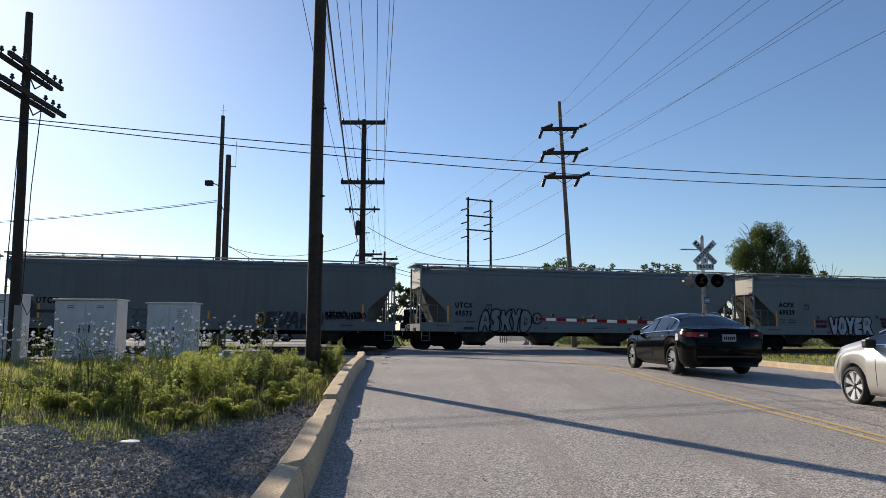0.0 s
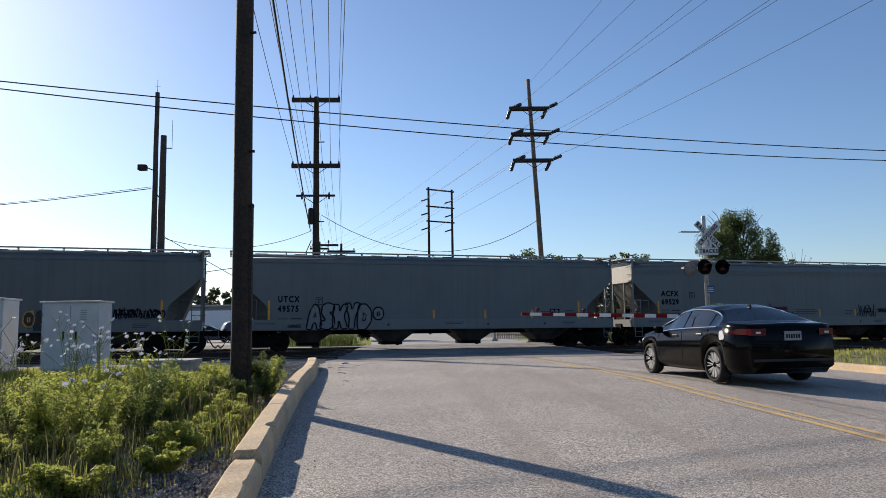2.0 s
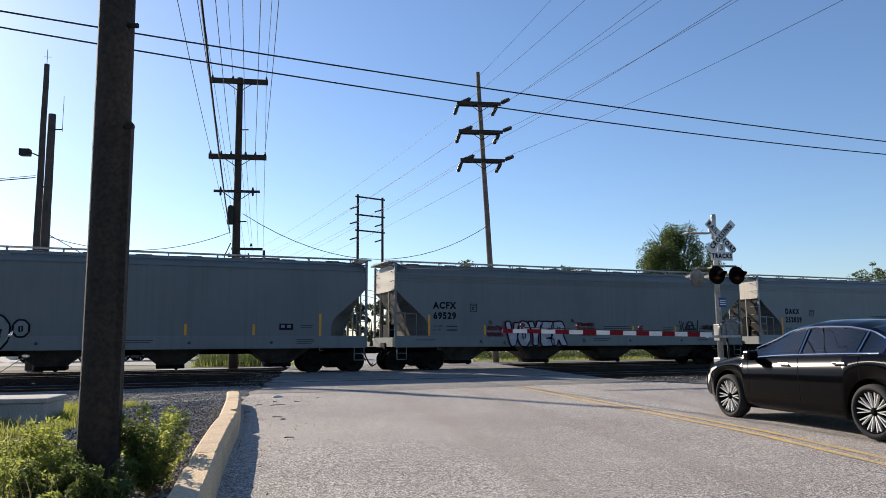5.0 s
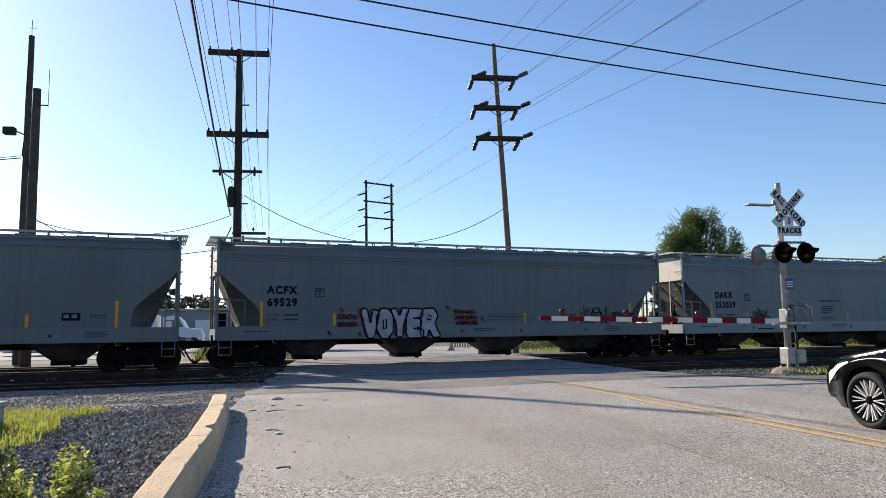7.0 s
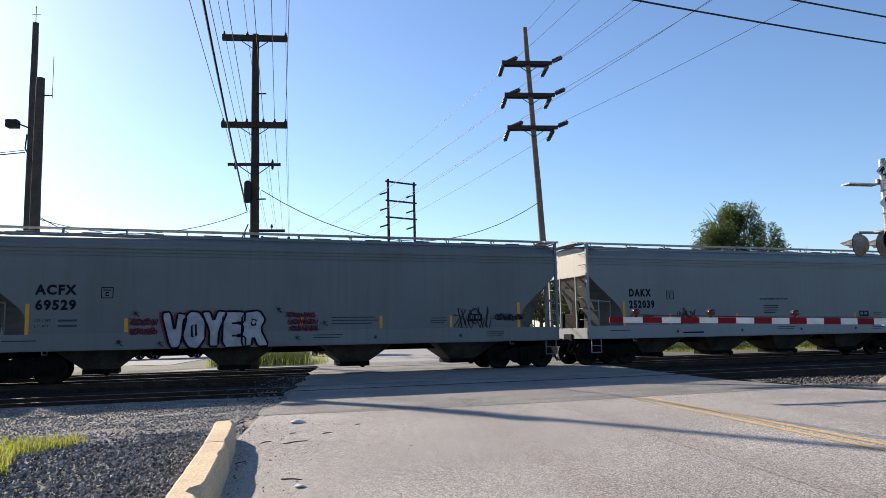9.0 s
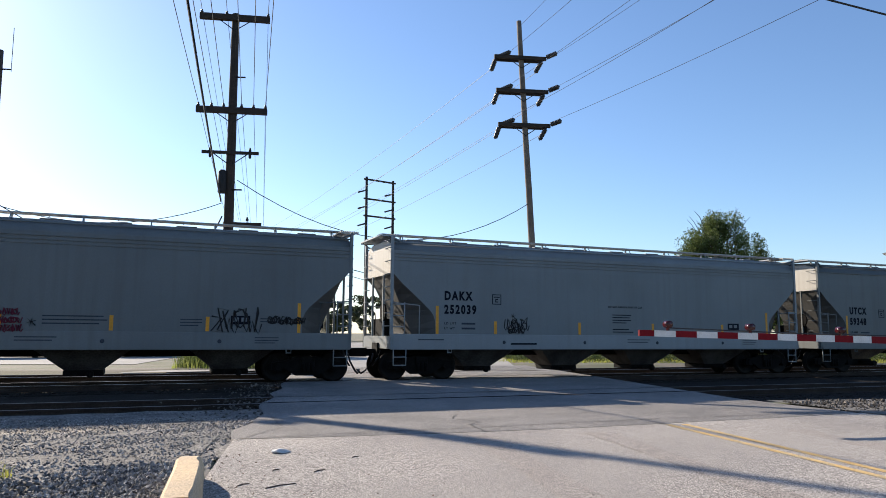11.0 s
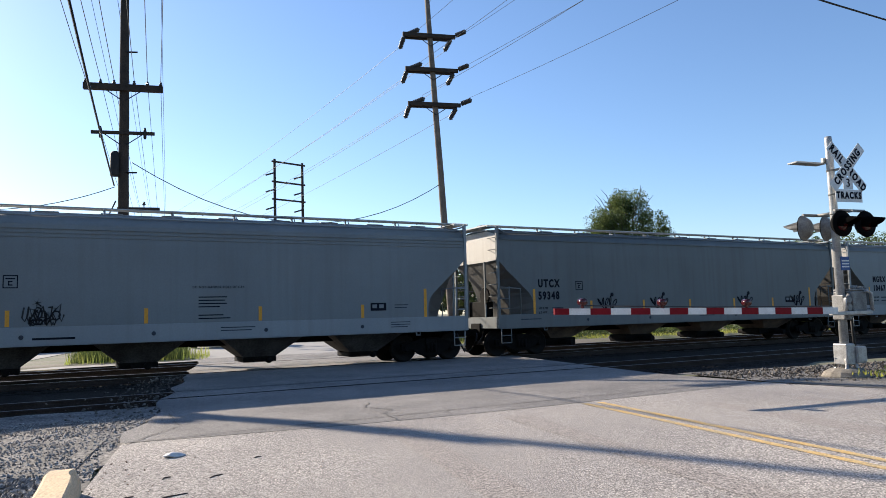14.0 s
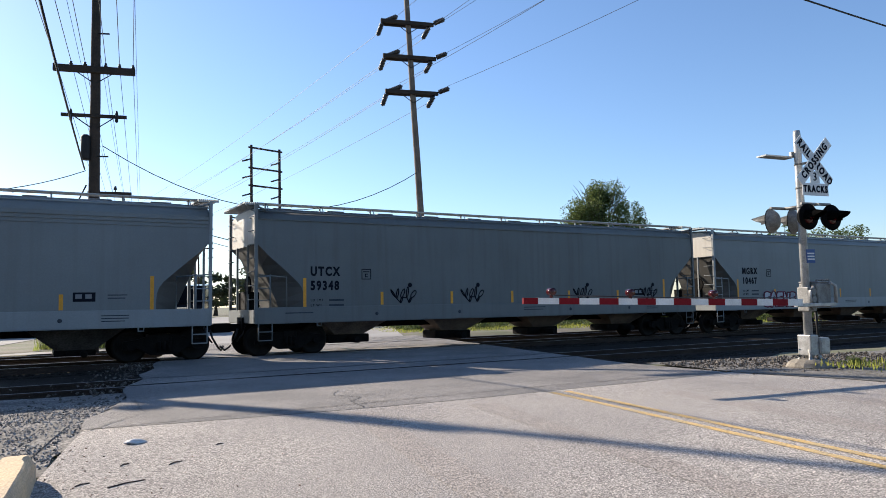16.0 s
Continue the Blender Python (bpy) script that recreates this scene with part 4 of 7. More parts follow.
        for a, b, c, d in ((0, 0.34, 0, 0.025), (0, 0.34, 0.315, 0.34), (0, 0.025, 0, 0.34), (0.315, 0.34, 0, 0.34), (0.12, 0.22, 0.07, 0.1), (0.12, 0.15, 0.07, 0.19), (0.12, 0.22, 0.16, 0.19), (0.06, 0.28, 0.235, 0.265)):
            box(bm, mx + 1.75 + a, mx + 1.75 + b, -1.536, -1.53, mz - 0.24 + c, mz - 0.24 + d)
        part("plate_mark", bm, M_MARK, car, "small stencilled square")
    bm = bmesh.new()
    box(bm, L - 3.6, L - 3.05, -1.536, -1.53, 1.74, 1.99)
    part("data_panel", bm, M_MARK, car, "black data panel")
    bm = bmesh.new()
    for u in (0.06, 0.3):
        box(bm, L - 3.6 + u, L - 3.6 + u + 0.16, -1.54, -1.535, 1.82, 1.94)
    part("panel_rows", bm, M_SPRAYG, car)
    for xx in (4.0, 7.2, L - 7.0, L - 3.9):
        bm = bmesh.new()
        lathe(bm, [(-1.556, 0.001), (-1.556, 0.055), (-1.549, 0.06)], "y", 12, (xx, 0, 1.24))
        part("sill_boss", bm, M_FADED, car)
    for xx in (1.95, L - 1.95):
        bm = bmesh.new()
        tube(bm, [(xx, -1.5, 1.02), (xx, -1.5, 0.9), (xx + 0.14, -1.5, 0.9), (xx + 0.14, -1.5, 1.02)], 0.028, 6)
        part("roping_lug", bm, M_SILL[tone], car)
    bars(car, L - 2.75, 1.9, (0.5, 0.45), 0.05)
    bars(car, L * 0.52, 1.33, (1.0, 0.9), 0.05, y=-1.553)
    bars(car, 0.9, 1.3, (0.9,), 0.06, y=-1.553)
    bars(car, L - 2.9, 1.34, (0.7, 0.7, 0.6), 0.045, y=-1.553)
    return car


STD = ((1.53, 1.5, 0.9), (4.2, 1.53, 0.42), (6.9, 1.53, 0.42), (9.5, 1.53, 0.42), (12.2, 1.53, 0.42), (14.75, 1.53, 0.42), (17.4, 1.5, 0.9))
TRAIN = []      # cars with the place of their left end against the reference end


def add_car(off, car):
    TRAIN.append((off, car))
    return car


add_car(-61.6, hopper_car(19.0, 2, "weathered grey covered hopper freight car", "", "", stripes=STD))
c0 = add_car(-41.2, hopper_car(19.1, 2, "weathered grey hopper car with dark sprayed lettering low down", "UTCX", "", stripes=STD, mx=1.4, mz=2.35))
spray(c0, M_SPRAYB, M_BLACK, 12.2, 1.04, 3.0, 0.9, "EVAKO", 5, y=-1.556, lean=0.15)
spray(c0, M_YSTRIPE, M_BLACK, 11.85, 1.25, 0.4, 0.6, "O", 6, y=-1.552, r=0.03)
spray(c0, M_SPRAYB, None, 5.4, 1.02, 1.2, 0.95, "SE", 15, y=-1.556)
tag_strokes(c0, M_MARK, 15.4, 1.6, 2.1, 0.42, 9, 0.028)
c1 = add_car(-20.64, hopper_car(19.35, 0, "grey covered hopper freight car with outlined white bubble graffiti", "UTCX", "49575", stripes=STD, mx=1.94, mz=2.45))
spray(c1, M_MARK, M_SPRAYG, 3.3, 1.04, 2.95, 1.2, "ASKYD", 21, y=-1.556, lean=0.05)
spray(c1, M_MARK, M_SPRAYG, 6.45, 1.5, 0.45, 0.55, "O", 22, y=-1.556)
tag_strokes(c1, M_BLACK, 2.4, 1.12, 0.6, 0.16, 23, 0.014, -1.556)
c2 = add_car(0.0, hopper_car(19.0, 0, "grey covered hopper freight car with large white and maroon graffiti", "ACFX", "69529", True, stripes=STD, mx=1.73, mz=2.8, wide=0.95))
spray(c2, M_MARK, M_SPRAYW, 5.22, 1.02, 3.0, 1.08, "VOYER", 33, M_SPRAYR, -1.562)
tag_strokes(c2, M_SPRAYR, 4.3, 1.72, 0.75, 0.22, 34, 0.02)
tag_strokes(c2, M_SPRAYR, 4.3, 1.44, 0.75, 0.22, 38, 0.02, -1.556)
for k in range(3):
    tag_strokes(c2, M_SPRAYR, 9.0 + 0.05 * k, 1.92 - 0.22 * k, 0.95, 0.18, 35 + 40 * k, 0.018, -1.556)
for u, v in ((4.45, 2.1), (4.0, 1.22), (5.15, 1.18), (8.75, 2.2), (9.35, 1.28), (10.25, 1.75)):
    star_mark(c2, M_BLACK, u, v)
tag_strokes(c2, M_BLACK, 14.9, 1.5, 1.35, 0.75, 36)
tag_strokes(c2, M_BLACK, 16.5, 1.75, 1.05, 0.22, 37)
bars(c2, 10.5, 1.9, (1.5, 1.6, 1.4), 0.06)
bars(c2, 14.0, 1.85, (0.6, 0.6, 0.5), 0.05)
c3 = add_car(20.36, hopper_car(17.35, 1, "pale grey covered hopper freight car with black stencilled lettering", "DAKX", "252039", True,
                              stripes=((1.56, 1.5, 0.92), (3.68, 1.52, 0.42), (7.0, 1.52, 0.42), (10.18, 1.52, 0.42), (13.47, 1.52, 0.42), (15.74, 1.5, 0.94)), mx=1.81, mz=2.75))
tag_strokes(c3, M_BLACK, 4.0, 1.62, 0.95, 0.4, 41, 0.02)
tag_strokes(c3, M_BLACK, 4.15, 1.53, 0.6, 0.24, 44, 0.02)
star_mark(c3, M_BLACK, 4.35, 2.12, 0.13, -1.536)
bars(c3, 4.25, 1.16, (1.0,), 0.1, M_MARK, -1.553)
lettering("warning_lettering", "DO NOT HAMMER SIDES OF CAR", 0.1, on_side(8.23, 2.52), M_MARK, c3, "LEFT", 0.78)
bars(c3, 8.4, 2.22, (0.8, 0.75, 0.8, 0.6), 0.055, M_MARK)
bars(c3, 8.4, 1.7, (0.7, 0.9), 0.055, M_MARK)
c4 = add_car(39.06, hopper_car(19.25, 2, "grey covered hopper freight car with two black sprayed tags", "UTCX", "59348", False, True, STD, mx=1.72, mz=2.6))
for u in (4.5, 7.25, 12.4, 16.0):
    leaf_tag(c4, M_MARK, u, 1.56, 1.05, 0.55)
c5 = add_car(59.72, hopper_car(19.0, 1, "pale grey covered hopper freight car with a maroon sprayed tag", "MGRX", "10467", False, True, STD, mx=1.87, mz=2.78, wide=0.82))
spray(c5, M_SPRAYR, M_SPRAYW, 3.3, 1.12, 2.4, 0.7, "SAEVS", 61, y=-1.556)
add_car(80.2, hopper_car(19.0, 0, "grey covered hopper freight car", "", "", stripes=STD))


PACE = [(0, 0.34), (1, 0.22), (2, 0.12), (3, 0.07), (4, 0.08), (5, 0.1), (6, 0.05), (7.5, -0.06), (8.5, -0.1), (10, -0.02), (11, 0.05), (13, 0.0), (16, 0.0)]


def train_s(t):
    """Where the reference car's left end is along the track."""
    return 18.95 - 3.3 * t - 0.02 * t * t + lerp_table(PACE, t)


# ---- poles and wires ----


def wire(pts, r, label="thin black overhead wire", sag=0.0):
    bm = bmesh.new()
    if len(pts) == 2 and sag:
        a, b = Vector(pts[0]), Vector(pts[1])
        pts = [a.lerp(b, i / 16) - Vector((0, 0, 4 * sag * (i / 16) * (1 - i / 16))) for i in range(17)]
    tube(bm, pts, r, 5)
    return tagged(part("overhead_wire", bm, M_WIRE), label, "wire", "overhead wires")


def pole(x, y, z0, z1, r0, r1, label, material=None, lean=(0, 0)):
    p = empty("utility_pole", pose(x, y, z0), label, "utility pole", "utility poles")
    bm = bmesh.new()
    n = 14
    pts = [(lean[0] * i / n + 0.02 * noise.noise((x, i * 0.5, 0)), lean[1] * i / n, (z1 - z0) * i / n - (0.4 if i == 0 else 0)) for i in range(n + 1)]
    tube(bm, pts, r0, 14, r1)
    part("shaft", bm, material or M_POLE, p)
    return p


def crossarm(p, z, half, turn, pins, up=True, size=0.06, cx=0.0, cy=0.0, brace=True, yoff=-0.2, side=0.0):
    m = pose(cx, cy, z, 0, 0, turn)
    bm = bmesh.new()
    box(bm, -half + side, half + side, yoff - size, yoff + size, -size * 1.3, size * 1.3, 0.008)
    arm = part("crossarm", bm, M_POLE, p, m=m)
    if brace:
        bm = bmesh.new()
        for sg in (-1, 1):
            tube(bm, [(sg * min(0.75, half * 0.6), yoff, -0.05), (0, yoff + 0.05, -0.55)], 0.022, 5)
        part("brace", bm, M_DARK, arm)
    for u in pins:
        bm = bmesh.new()
        lathe(bm, [(0.05, 0.02), (0.14, 0.02), (0.16, 0.065), (0.2, 0.07), (0.23, 0.04), (0.27, 0.055), (0.3, 0.03)], "z", 10, (u, yoff, 0))
        part("insulator", bm, M_INSUL, arm)
    return arm


AX, AY = -5.1, 47.4
pa = pole(AX, AY, -0.3, 15.3, 0.24, 0.16, "tall dark wooden utility pole with two wide crossarms behind the train")
PIN1, PIN2 = (-1.4, -0.35, 1.4), (-1.4, -0.85, -0.35, 0.4, 0.9, 1.4)
crossarm(pa, 15.35, 1.48, 0, PIN1, size=0.1)
crossarm(pa, 11.2, 1.48, 0, PIN2, size=0.1)
crossarm(pa, 9.35, 1.18, 0, (), size=0.05)
crossarm(pa, 6.35, 0.8, 3, (0.75,), size=0.05, side=0.55, yoff=0.2, brace=False)
for u in (-0.82, 0.82):
    bm = bmesh.new()
    lathe(bm, [(-0.25, 0.03), (-0.2, 0.06), (0.1, 0.06), (0.22, 0.03)], "z", 8, (u, -0.28, 9.35))
    part("fuse_cutout", bm, M_DARK, pa)
bm = bmesh.new()
lathe(bm, [(7.6, 0.16), (7.65, 0.18), (8.5, 0.18), (8.6, 0.1)], "z", 14, (-0.3, -0.15, 0))
part("transformer_can", bm, M_DARK, pa, "small dark transformer can")
for zz in (7.75, 12.7):
    bm = bmesh.new()
    tube(bm, [(0.1, -0.15, zz), (0.52, -0.2, zz)], 0.035, 6)
    part("bracket", bm, M_DARK, pa)
bm = bmesh.new()
tube(bm, [(-0.25, -0.2, 6.6), (-0.55, -0.25, 5.9), (-0.5, -0.25, 5.2), (-0.22, -0.2, 4.9)], 0.03, 6)
part("cable_loop", bm, M_WIRE, pa)

PX, PY = -2.28, 14.75
pp = pole(PX, PY, -0.05, 15.5, 0.158, 0.115, "thick dark weathered wooden utility pole beside the kerb")
crossarm(pp, 15.05, 1.48, 4, PIN1, size=0.08, cx=0.42, side=-0.15)
crossarm(pp, 10.95, 1.48, 4, PIN2, size=0.08, cx=0.42, side=-0.15)
bm = bmesh.new()
box(bm, 0.12, 0.175, -0.09, 0.02, 0.3, 3.15)
part("conduit", bm, M_POLE, pp, "wooden cable guard strip")
for zz in (3.1, 4.0, 6.0):
    bm = bmesh.new()
    tube(bm, [(0.1, -0.08, zz), (0.2, -0.1, zz)], 0.022, 6)
    part("bolt", bm, M_DARK, pp)
for z0, z1, pins in ((15.35, 15.35, PIN1), (11.2, 11.2, PIN2)):
    for u in pins:
        wire([(AX + u, AY - 0.2, z0), (PX + 0.42 + u, PY - 0.2, z1)], 0.013, sag=0.35)
        wire([(PX + 0.42 + u, PY - 0.2, z1), (PX + u + 2.1, PY - 40, z1)], 0.013, sag=0.35)
        wire([(AX + u, AY - 0.2, z0), (AX + u - 5, AY + 60, z1 - 1)], 0.011, sag=0.5)
wire([(AX - 0.3, AY - 0.3, 6.9), (PX + 0.12, PY - 0.2, 8.9)], 0.03, "thick black cable bundle between the poles", sag=0.4)

# leaning pole with three crossarms
BX, BY = 9.95, 52.4
pb = pole(BX, BY, -0.3, 18.2, 0.2, 0.13, "leaning grey wooden power pole with three crossarms and long insulators", M_POLE2, (-0.88, 0))
for z, cx in ((16.38, -0.79), (14.54, -0.7), (12.68, -0.61)):
    arm = crossarm(pb, z, 1.42, -1, (), size=0.075, cx=cx, side=-0.08)
    bm = bmesh.new()
    box(bm, -1.4, 1.25, 0.12, 0.27, -0.095, 0.095, 0.008)
    part("crossarm", bm, M_POLE, pb, m=pose(cx, 0, z, 0, 0, -1))
    for u, yo, a in ((-1.42, -0.25, (-0.2, 0.3, -0.62)), (-1.3, 0.15, (0.66, -0.45, 0.2)), (1.12, -0.25, (-0.32, 0.3, -0.6)), (1.3, -0.2, (0.52, -0.42, 0.14))):
        bm = bmesh.new()
        p0 = Vector((u, yo, -0.1 if a[2] < 0 else 0.06))
        sts = [0.0, 0.14] + [0.15 + k * 0.12 + d for k in range(7) for d in (0.0, 0.08, 0.09)] + [1.05]
        tube(bm, [p0 + Vector(a) * q for q in sts], 0.03, 10, radii=[0.03, 0.03] + [0.135, 0.12, 0.085] * 7 + [0.02])
        part("string_insulator", bm, M_INSUL, arm, "dark ribbed string insulator")
for k, z in enumerate((16.1, 14.3, 12.5)):
    for u, tx in ((-0.7, 0.0), (1.85, 1.9)):
        x0, y0 = BX - 0.75 + u, BY - 0.6
        wire([(x0, y0, z + 0.2), (x0 + 6.0 + tx + k * 0.9, 8.0, z + 0.4)], 0.0095, sag=0.7)
        wire([(x0 - 0.85, y0 + 0.7, z - 0.55), (x0 - 26, 140, z - 1)], 0.011, sag=1.2)
wire([(BX - 0.85, BY, 17.9), (BX + 3.6, 8.0, 18.4)], 0.009, sag=0.6)

# two poles side by side beyond the cabinets
pc = pole(-14.75, 47.2, -0.3, 15.5, 0.2, 0.13, "tall thin dark wooden utility pole with a floodlight", M_POLE3)
bm = bmesh.new()
tube(bm, [(0, 0, 15.6), (0, 0, 16.6)], 0.015, 5)
tube(bm, [(-0.15, 0, 16.2), (0.2, 0, 16.2)], 0.012, 5)
part("antenna", bm, M_DARK, pc)
bm = bmesh.new()
tube(bm, [(0, -0.1, 10.9), (-0.5, -0.2, 11.1)], 0.035, 6)
box(bm, -0.95, -0.45, -0.4, 0.0, 10.9, 11.25, 0.04)
part("floodlight", bm, M_DARK, pc, "small dark floodlight")
pd = pole(-13.75, 45.5, -0.3, 12.35, 0.24, 0.17, "shorter thick dark wooden utility pole beside another", M_POLE3)
bm = bmesh.new()
tube(bm, [(0.1, 0, 11.9), (0.5, 0, 11.9)], 0.03, 6)
tube(bm, [(0.5, 0, 11.8), (0.5, 0, 13.6)], 0.013, 5)
part("antenna", bm, M_DARK, pd)
bm = bmesh.new()
tube(bm, [(-0.2, 0, 9.0), (-0.5, 0, 9.6), (-0.45, 0, 10.2)], 0.03, 6)
part("cable_loop", bm, M_WIRE, pd)
wire([(-14.9, 47.0, 9.5), (-60, 40, 7.0)], 0.026, sag=1.2)
wire([(-14.9, 47.0, 9.6), (-60, 46, 7.6)], 0.016, sag=1.0)
wire([(-13.6, 45.4, 6.4), (-8.0, 55, 2.5)], 0.02, "guy wire running down from a pole")
wire([(-13.6, 45.5, 6.3), (AX - 0.3, AY, 6.9)], 0.016, sag=0.8)
wire([(-13.6, 45.5, 4.0), (AX - 0.2, AY, 5.3)], 0.02, sag=-0.0)

# pole with crossarms by the cabinets
pe = pole(-12.5, 20.9, -0.2, 11.0, 0.17, 0.11, "tall wooden utility pole with two crossarms beside metal cabinets", None, (-0.2, 0))
for z, hl in ((9.25, 1.65), (8.4, 1.95)):
    for yo in (-0.18, 0.18):
        crossarm(pe, z, hl, 93, (-1.4, -0.8, 0.6, 1.1, 1.5), size=0.055, yoff=yo, brace=yo < 0)
bm = bmesh.new()
tube(bm, [(0.5, -0.2, 8.0), (0.35, -0.2, 5.5), (0.25, -0.15, 2.0), (0.45, -0.15, 1.6), (0.6, -0.15, 1.9)], 0.016, 5)
tube(bm, [(-0.18, -0.1, 8.0), (-0.3, -0.1, 3.0), (-0.25, -0.1, 0.1)], 0.016, 5)
part("drop_cable", bm, M_WIRE, pe)
bm = bmesh.new()
box(bm, 0.1, 0.28, -0.25, -0.12, 0.0, 1.9)
part("conduit_guard", bm, M_CONC, pe)


def wire_span(z0, k, c, y0, r, label):
    wire([(x, y0 + 0.26 * x, z0 + k * x + c * x * x) for x in span(-40, 45, 60)], r, label)


wire_span(6.84, -0.0222, 0.0016, 24.0, 0.017, "black cable strung across the road before the tracks")
wire_span(7.05, -0.0116, 0.0011, 23.5, 0.017, "black cable strung across the road before the tracks")

# far ladder-like pole frame
pf = empty("pole_frame", pose(3.5, 99.5, -0.3), "distant two-legged wooden pole structure with three cross bars", "pole frame")
for u in (0, 3.25):
    bm = bmesh.new()
    tube(bm, [(u, u * 0.6, 0), (u, u * 0.6, 19.8)], 0.2, 10, 0.15)
    part("leg", bm, M_POLE, pf)
for zz in (19.5, 17.2, 15.2):
    bm = bmesh.new()
    tube(bm, [(-0.3, -0.2, zz), (3.55, 2.0, zz)], 0.11, 6)
    part("cross_bar", bm, M_POLE, pf)
for zz in (18.2, 16.3, 14.3):
    for u in (0, 3.25):
        bm = bmesh.new()
        tube(bm, [(u, u * 0.6 - 0.1, zz), (u - 1.0, u * 0.6 - 0.4, zz - 0.35)], 0.1, 6)
        part("string_insulator", bm, M_INSUL, pf)

# far poles along the line
for x, y, z, hh in ((-7.9, 73, 9.2, 0.9), (-5.2, 66, 8.2, 1.2), (-2.5, 125, 10.5, 2.0)):
    q = pole(x, y, -0.2, z, 0.16, 0.1, "distant wooden utility pole with a crossarm")
    crossarm(q, z - 0.5, hh, 8, (-hh * 0.9, hh * 0.9), size=0.07)
    if z < 9.5:
        crossarm(q, z - 1.6, hh * 0.8, 8, (-hh * 0.7, hh * 0.7), size=0.06)
wire([(AX + 0.3, AY, 7.9), (BX - 0.3, BY, 8.3)], 0.018, "drooping service cable between two poles", sag=2.3)
wire([(AX + 0.3, AY, 5.6), (16, 75, 4.5)], 0.022, "drooping black service cable between poles", sag=0.8)
wire([(AX, AY, 5.4), (20, 82, 2.8)], 0.016, "drooping black service cable between poles", sag=0.6)

# ---- crossing signal and barrier ----
M_MAST = mat("silver_mast_paint", (0.44, 0.44, 0.43), 0.4, 0.3, 0.25, 6, 40, 0.1, second=(0.3, 0.295, 0.28))
M_BASE = mat("stained_concrete", (0.3, 0.27, 0.22), 0.95, 0, 0.4, 5, 40, 0.5, second=(0.17, 0.15, 0.12))
SX, SY, SZ = 11.06, 28.39, -0.12
sig = empty("crossing_signal", pose(SX, SY, SZ, 0, 0, 6), "silver railway crossing signal mast with crossbuck, lamps and barrier gear", "crossing signal")
bm = bmesh.new()
lathe(bm, [(0.1, 0.088), (3.6, 0.078), (4.92, 0.075), (4.99, 0.065), (5.0, 0.001)], "z", 16)
part("mast", bm, M_MAST, sig)
bm = bmesh.new()
lathe(bm, [(-0.2, 0.47), (0.08, 0.46), (0.16, 0.41), (0.22, 0.3), (0.24, 0.001)], "z", 14, smooth=False)
part("concrete_base", bm, M_BASE, sig)
bm = bmesh.new()
box(bm, -0.14, 0.1, -0.16, 0.16, 0.3, 0.72, 0.02)
for a in range(4):
    ca, sa = math.cos(a * 1.5708 + 0.785), math.sin(a * 1.5708 + 0.785)
    tube(bm, [(ca * 0.33, sa * 0.33, 0.12), (ca * 0.2, sa * 0.2, 0.2), (ca * 0.15, sa * 0.15, 0.42)], 0.045, 6)
part("mast_foot", bm, M_MAST, sig, "flared cast mast foot")
bm = bmesh.new()
box(bm, 0.1, 0.36, -0.2, 0.16, 0.32, 0.66, 0.02)
box(bm, 0.11, 0.35, -0.215, -0.2, 0.35, 0.63, 0.005)
part("junction_box", bm, M_MAST, sig)


YAW = -1       # the signs face the near lane


def blade(turn, words, z):
    b = new("crossbuck_blade")
    b.parent = sig
    b.matrix_basis = pose(-0.12, -0.47 - (0.014 if turn < 0 else 0.0), z, 0, turn, YAW)
    bm = bmesh.new()
    box(bm, -0.61, 0.61, -0.004, 0.004, -0.115, 0.115)
    me = bpy.data.meshes.new("crossbuck_blade")
    bm.to_mesh(me)
    bm.free()
    me.materials.append(M_SIGNBACK)
    sub = new("plate", me)
    sub.parent = b
    for text, u in words:
        lettering("lettering", text, 0.205, pose(u, -0.008, 0, 90, 0, 0), M_MARK, b, "CENTER", 0.8, 0.008)


blade(45, (("RAIL", -0.36), ("ROAD", 0.36)), 4.25)
blade(-45, (("CROSSING", 0.0),), 4.25)
bm = bmesh.new()
box(bm, -0.13, 0.13, -0.004, 0.004, 0.13, 0.37)
part("number_plate_sign", bm, M_SIGNBACK, sig, "small white plate with a black figure", pose(-0.12, -0.47, 3.67, 0, 0, YAW))
bm = bmesh.new()
box(bm, -0.36, 0.36, -0.004, 0.004, -0.13, 0.125)
part("tracks_sign", bm, M_SIGNBACK, sig, "white sign reading tracks", pose(-0.12, -0.47, 3.67, 0, 0, YAW))
face = pose(-0.12, -0.47, 3.67, 0, 0, YAW)
lettering("lettering", "3", 0.24, face @ pose(0, -0.008, 0.25, 90, 0, 0), M_MARK, sig)
lettering("lettering", "TRACKS", 0.185, face @ pose(0, -0.008, 0, 90, 0, 0), M_MARK, sig, "CENTER", 0.8, 0.008)
for z in (4.25, 3.75, 3.35):
    bm = bmesh.new()
    lathe(bm, [(z, 0.085), (z + 0.04, 0.085)], "z", 12)
    box(bm, -0.03, 0.03, -0.455, 0, z, z + 0.04)
    part("clamp", bm, M_GATE, sig)
bm = bmesh.new()
box(bm, -0.85, -0.05, 0.06, 0.3, 4.42, 4.45)
box(bm, -0.12, 0.0, 0.05, 0.12, 4.45, 4.55, 0.01)
part("rear_blade", bm, M_GALV, sig, "sign blade facing the other way")
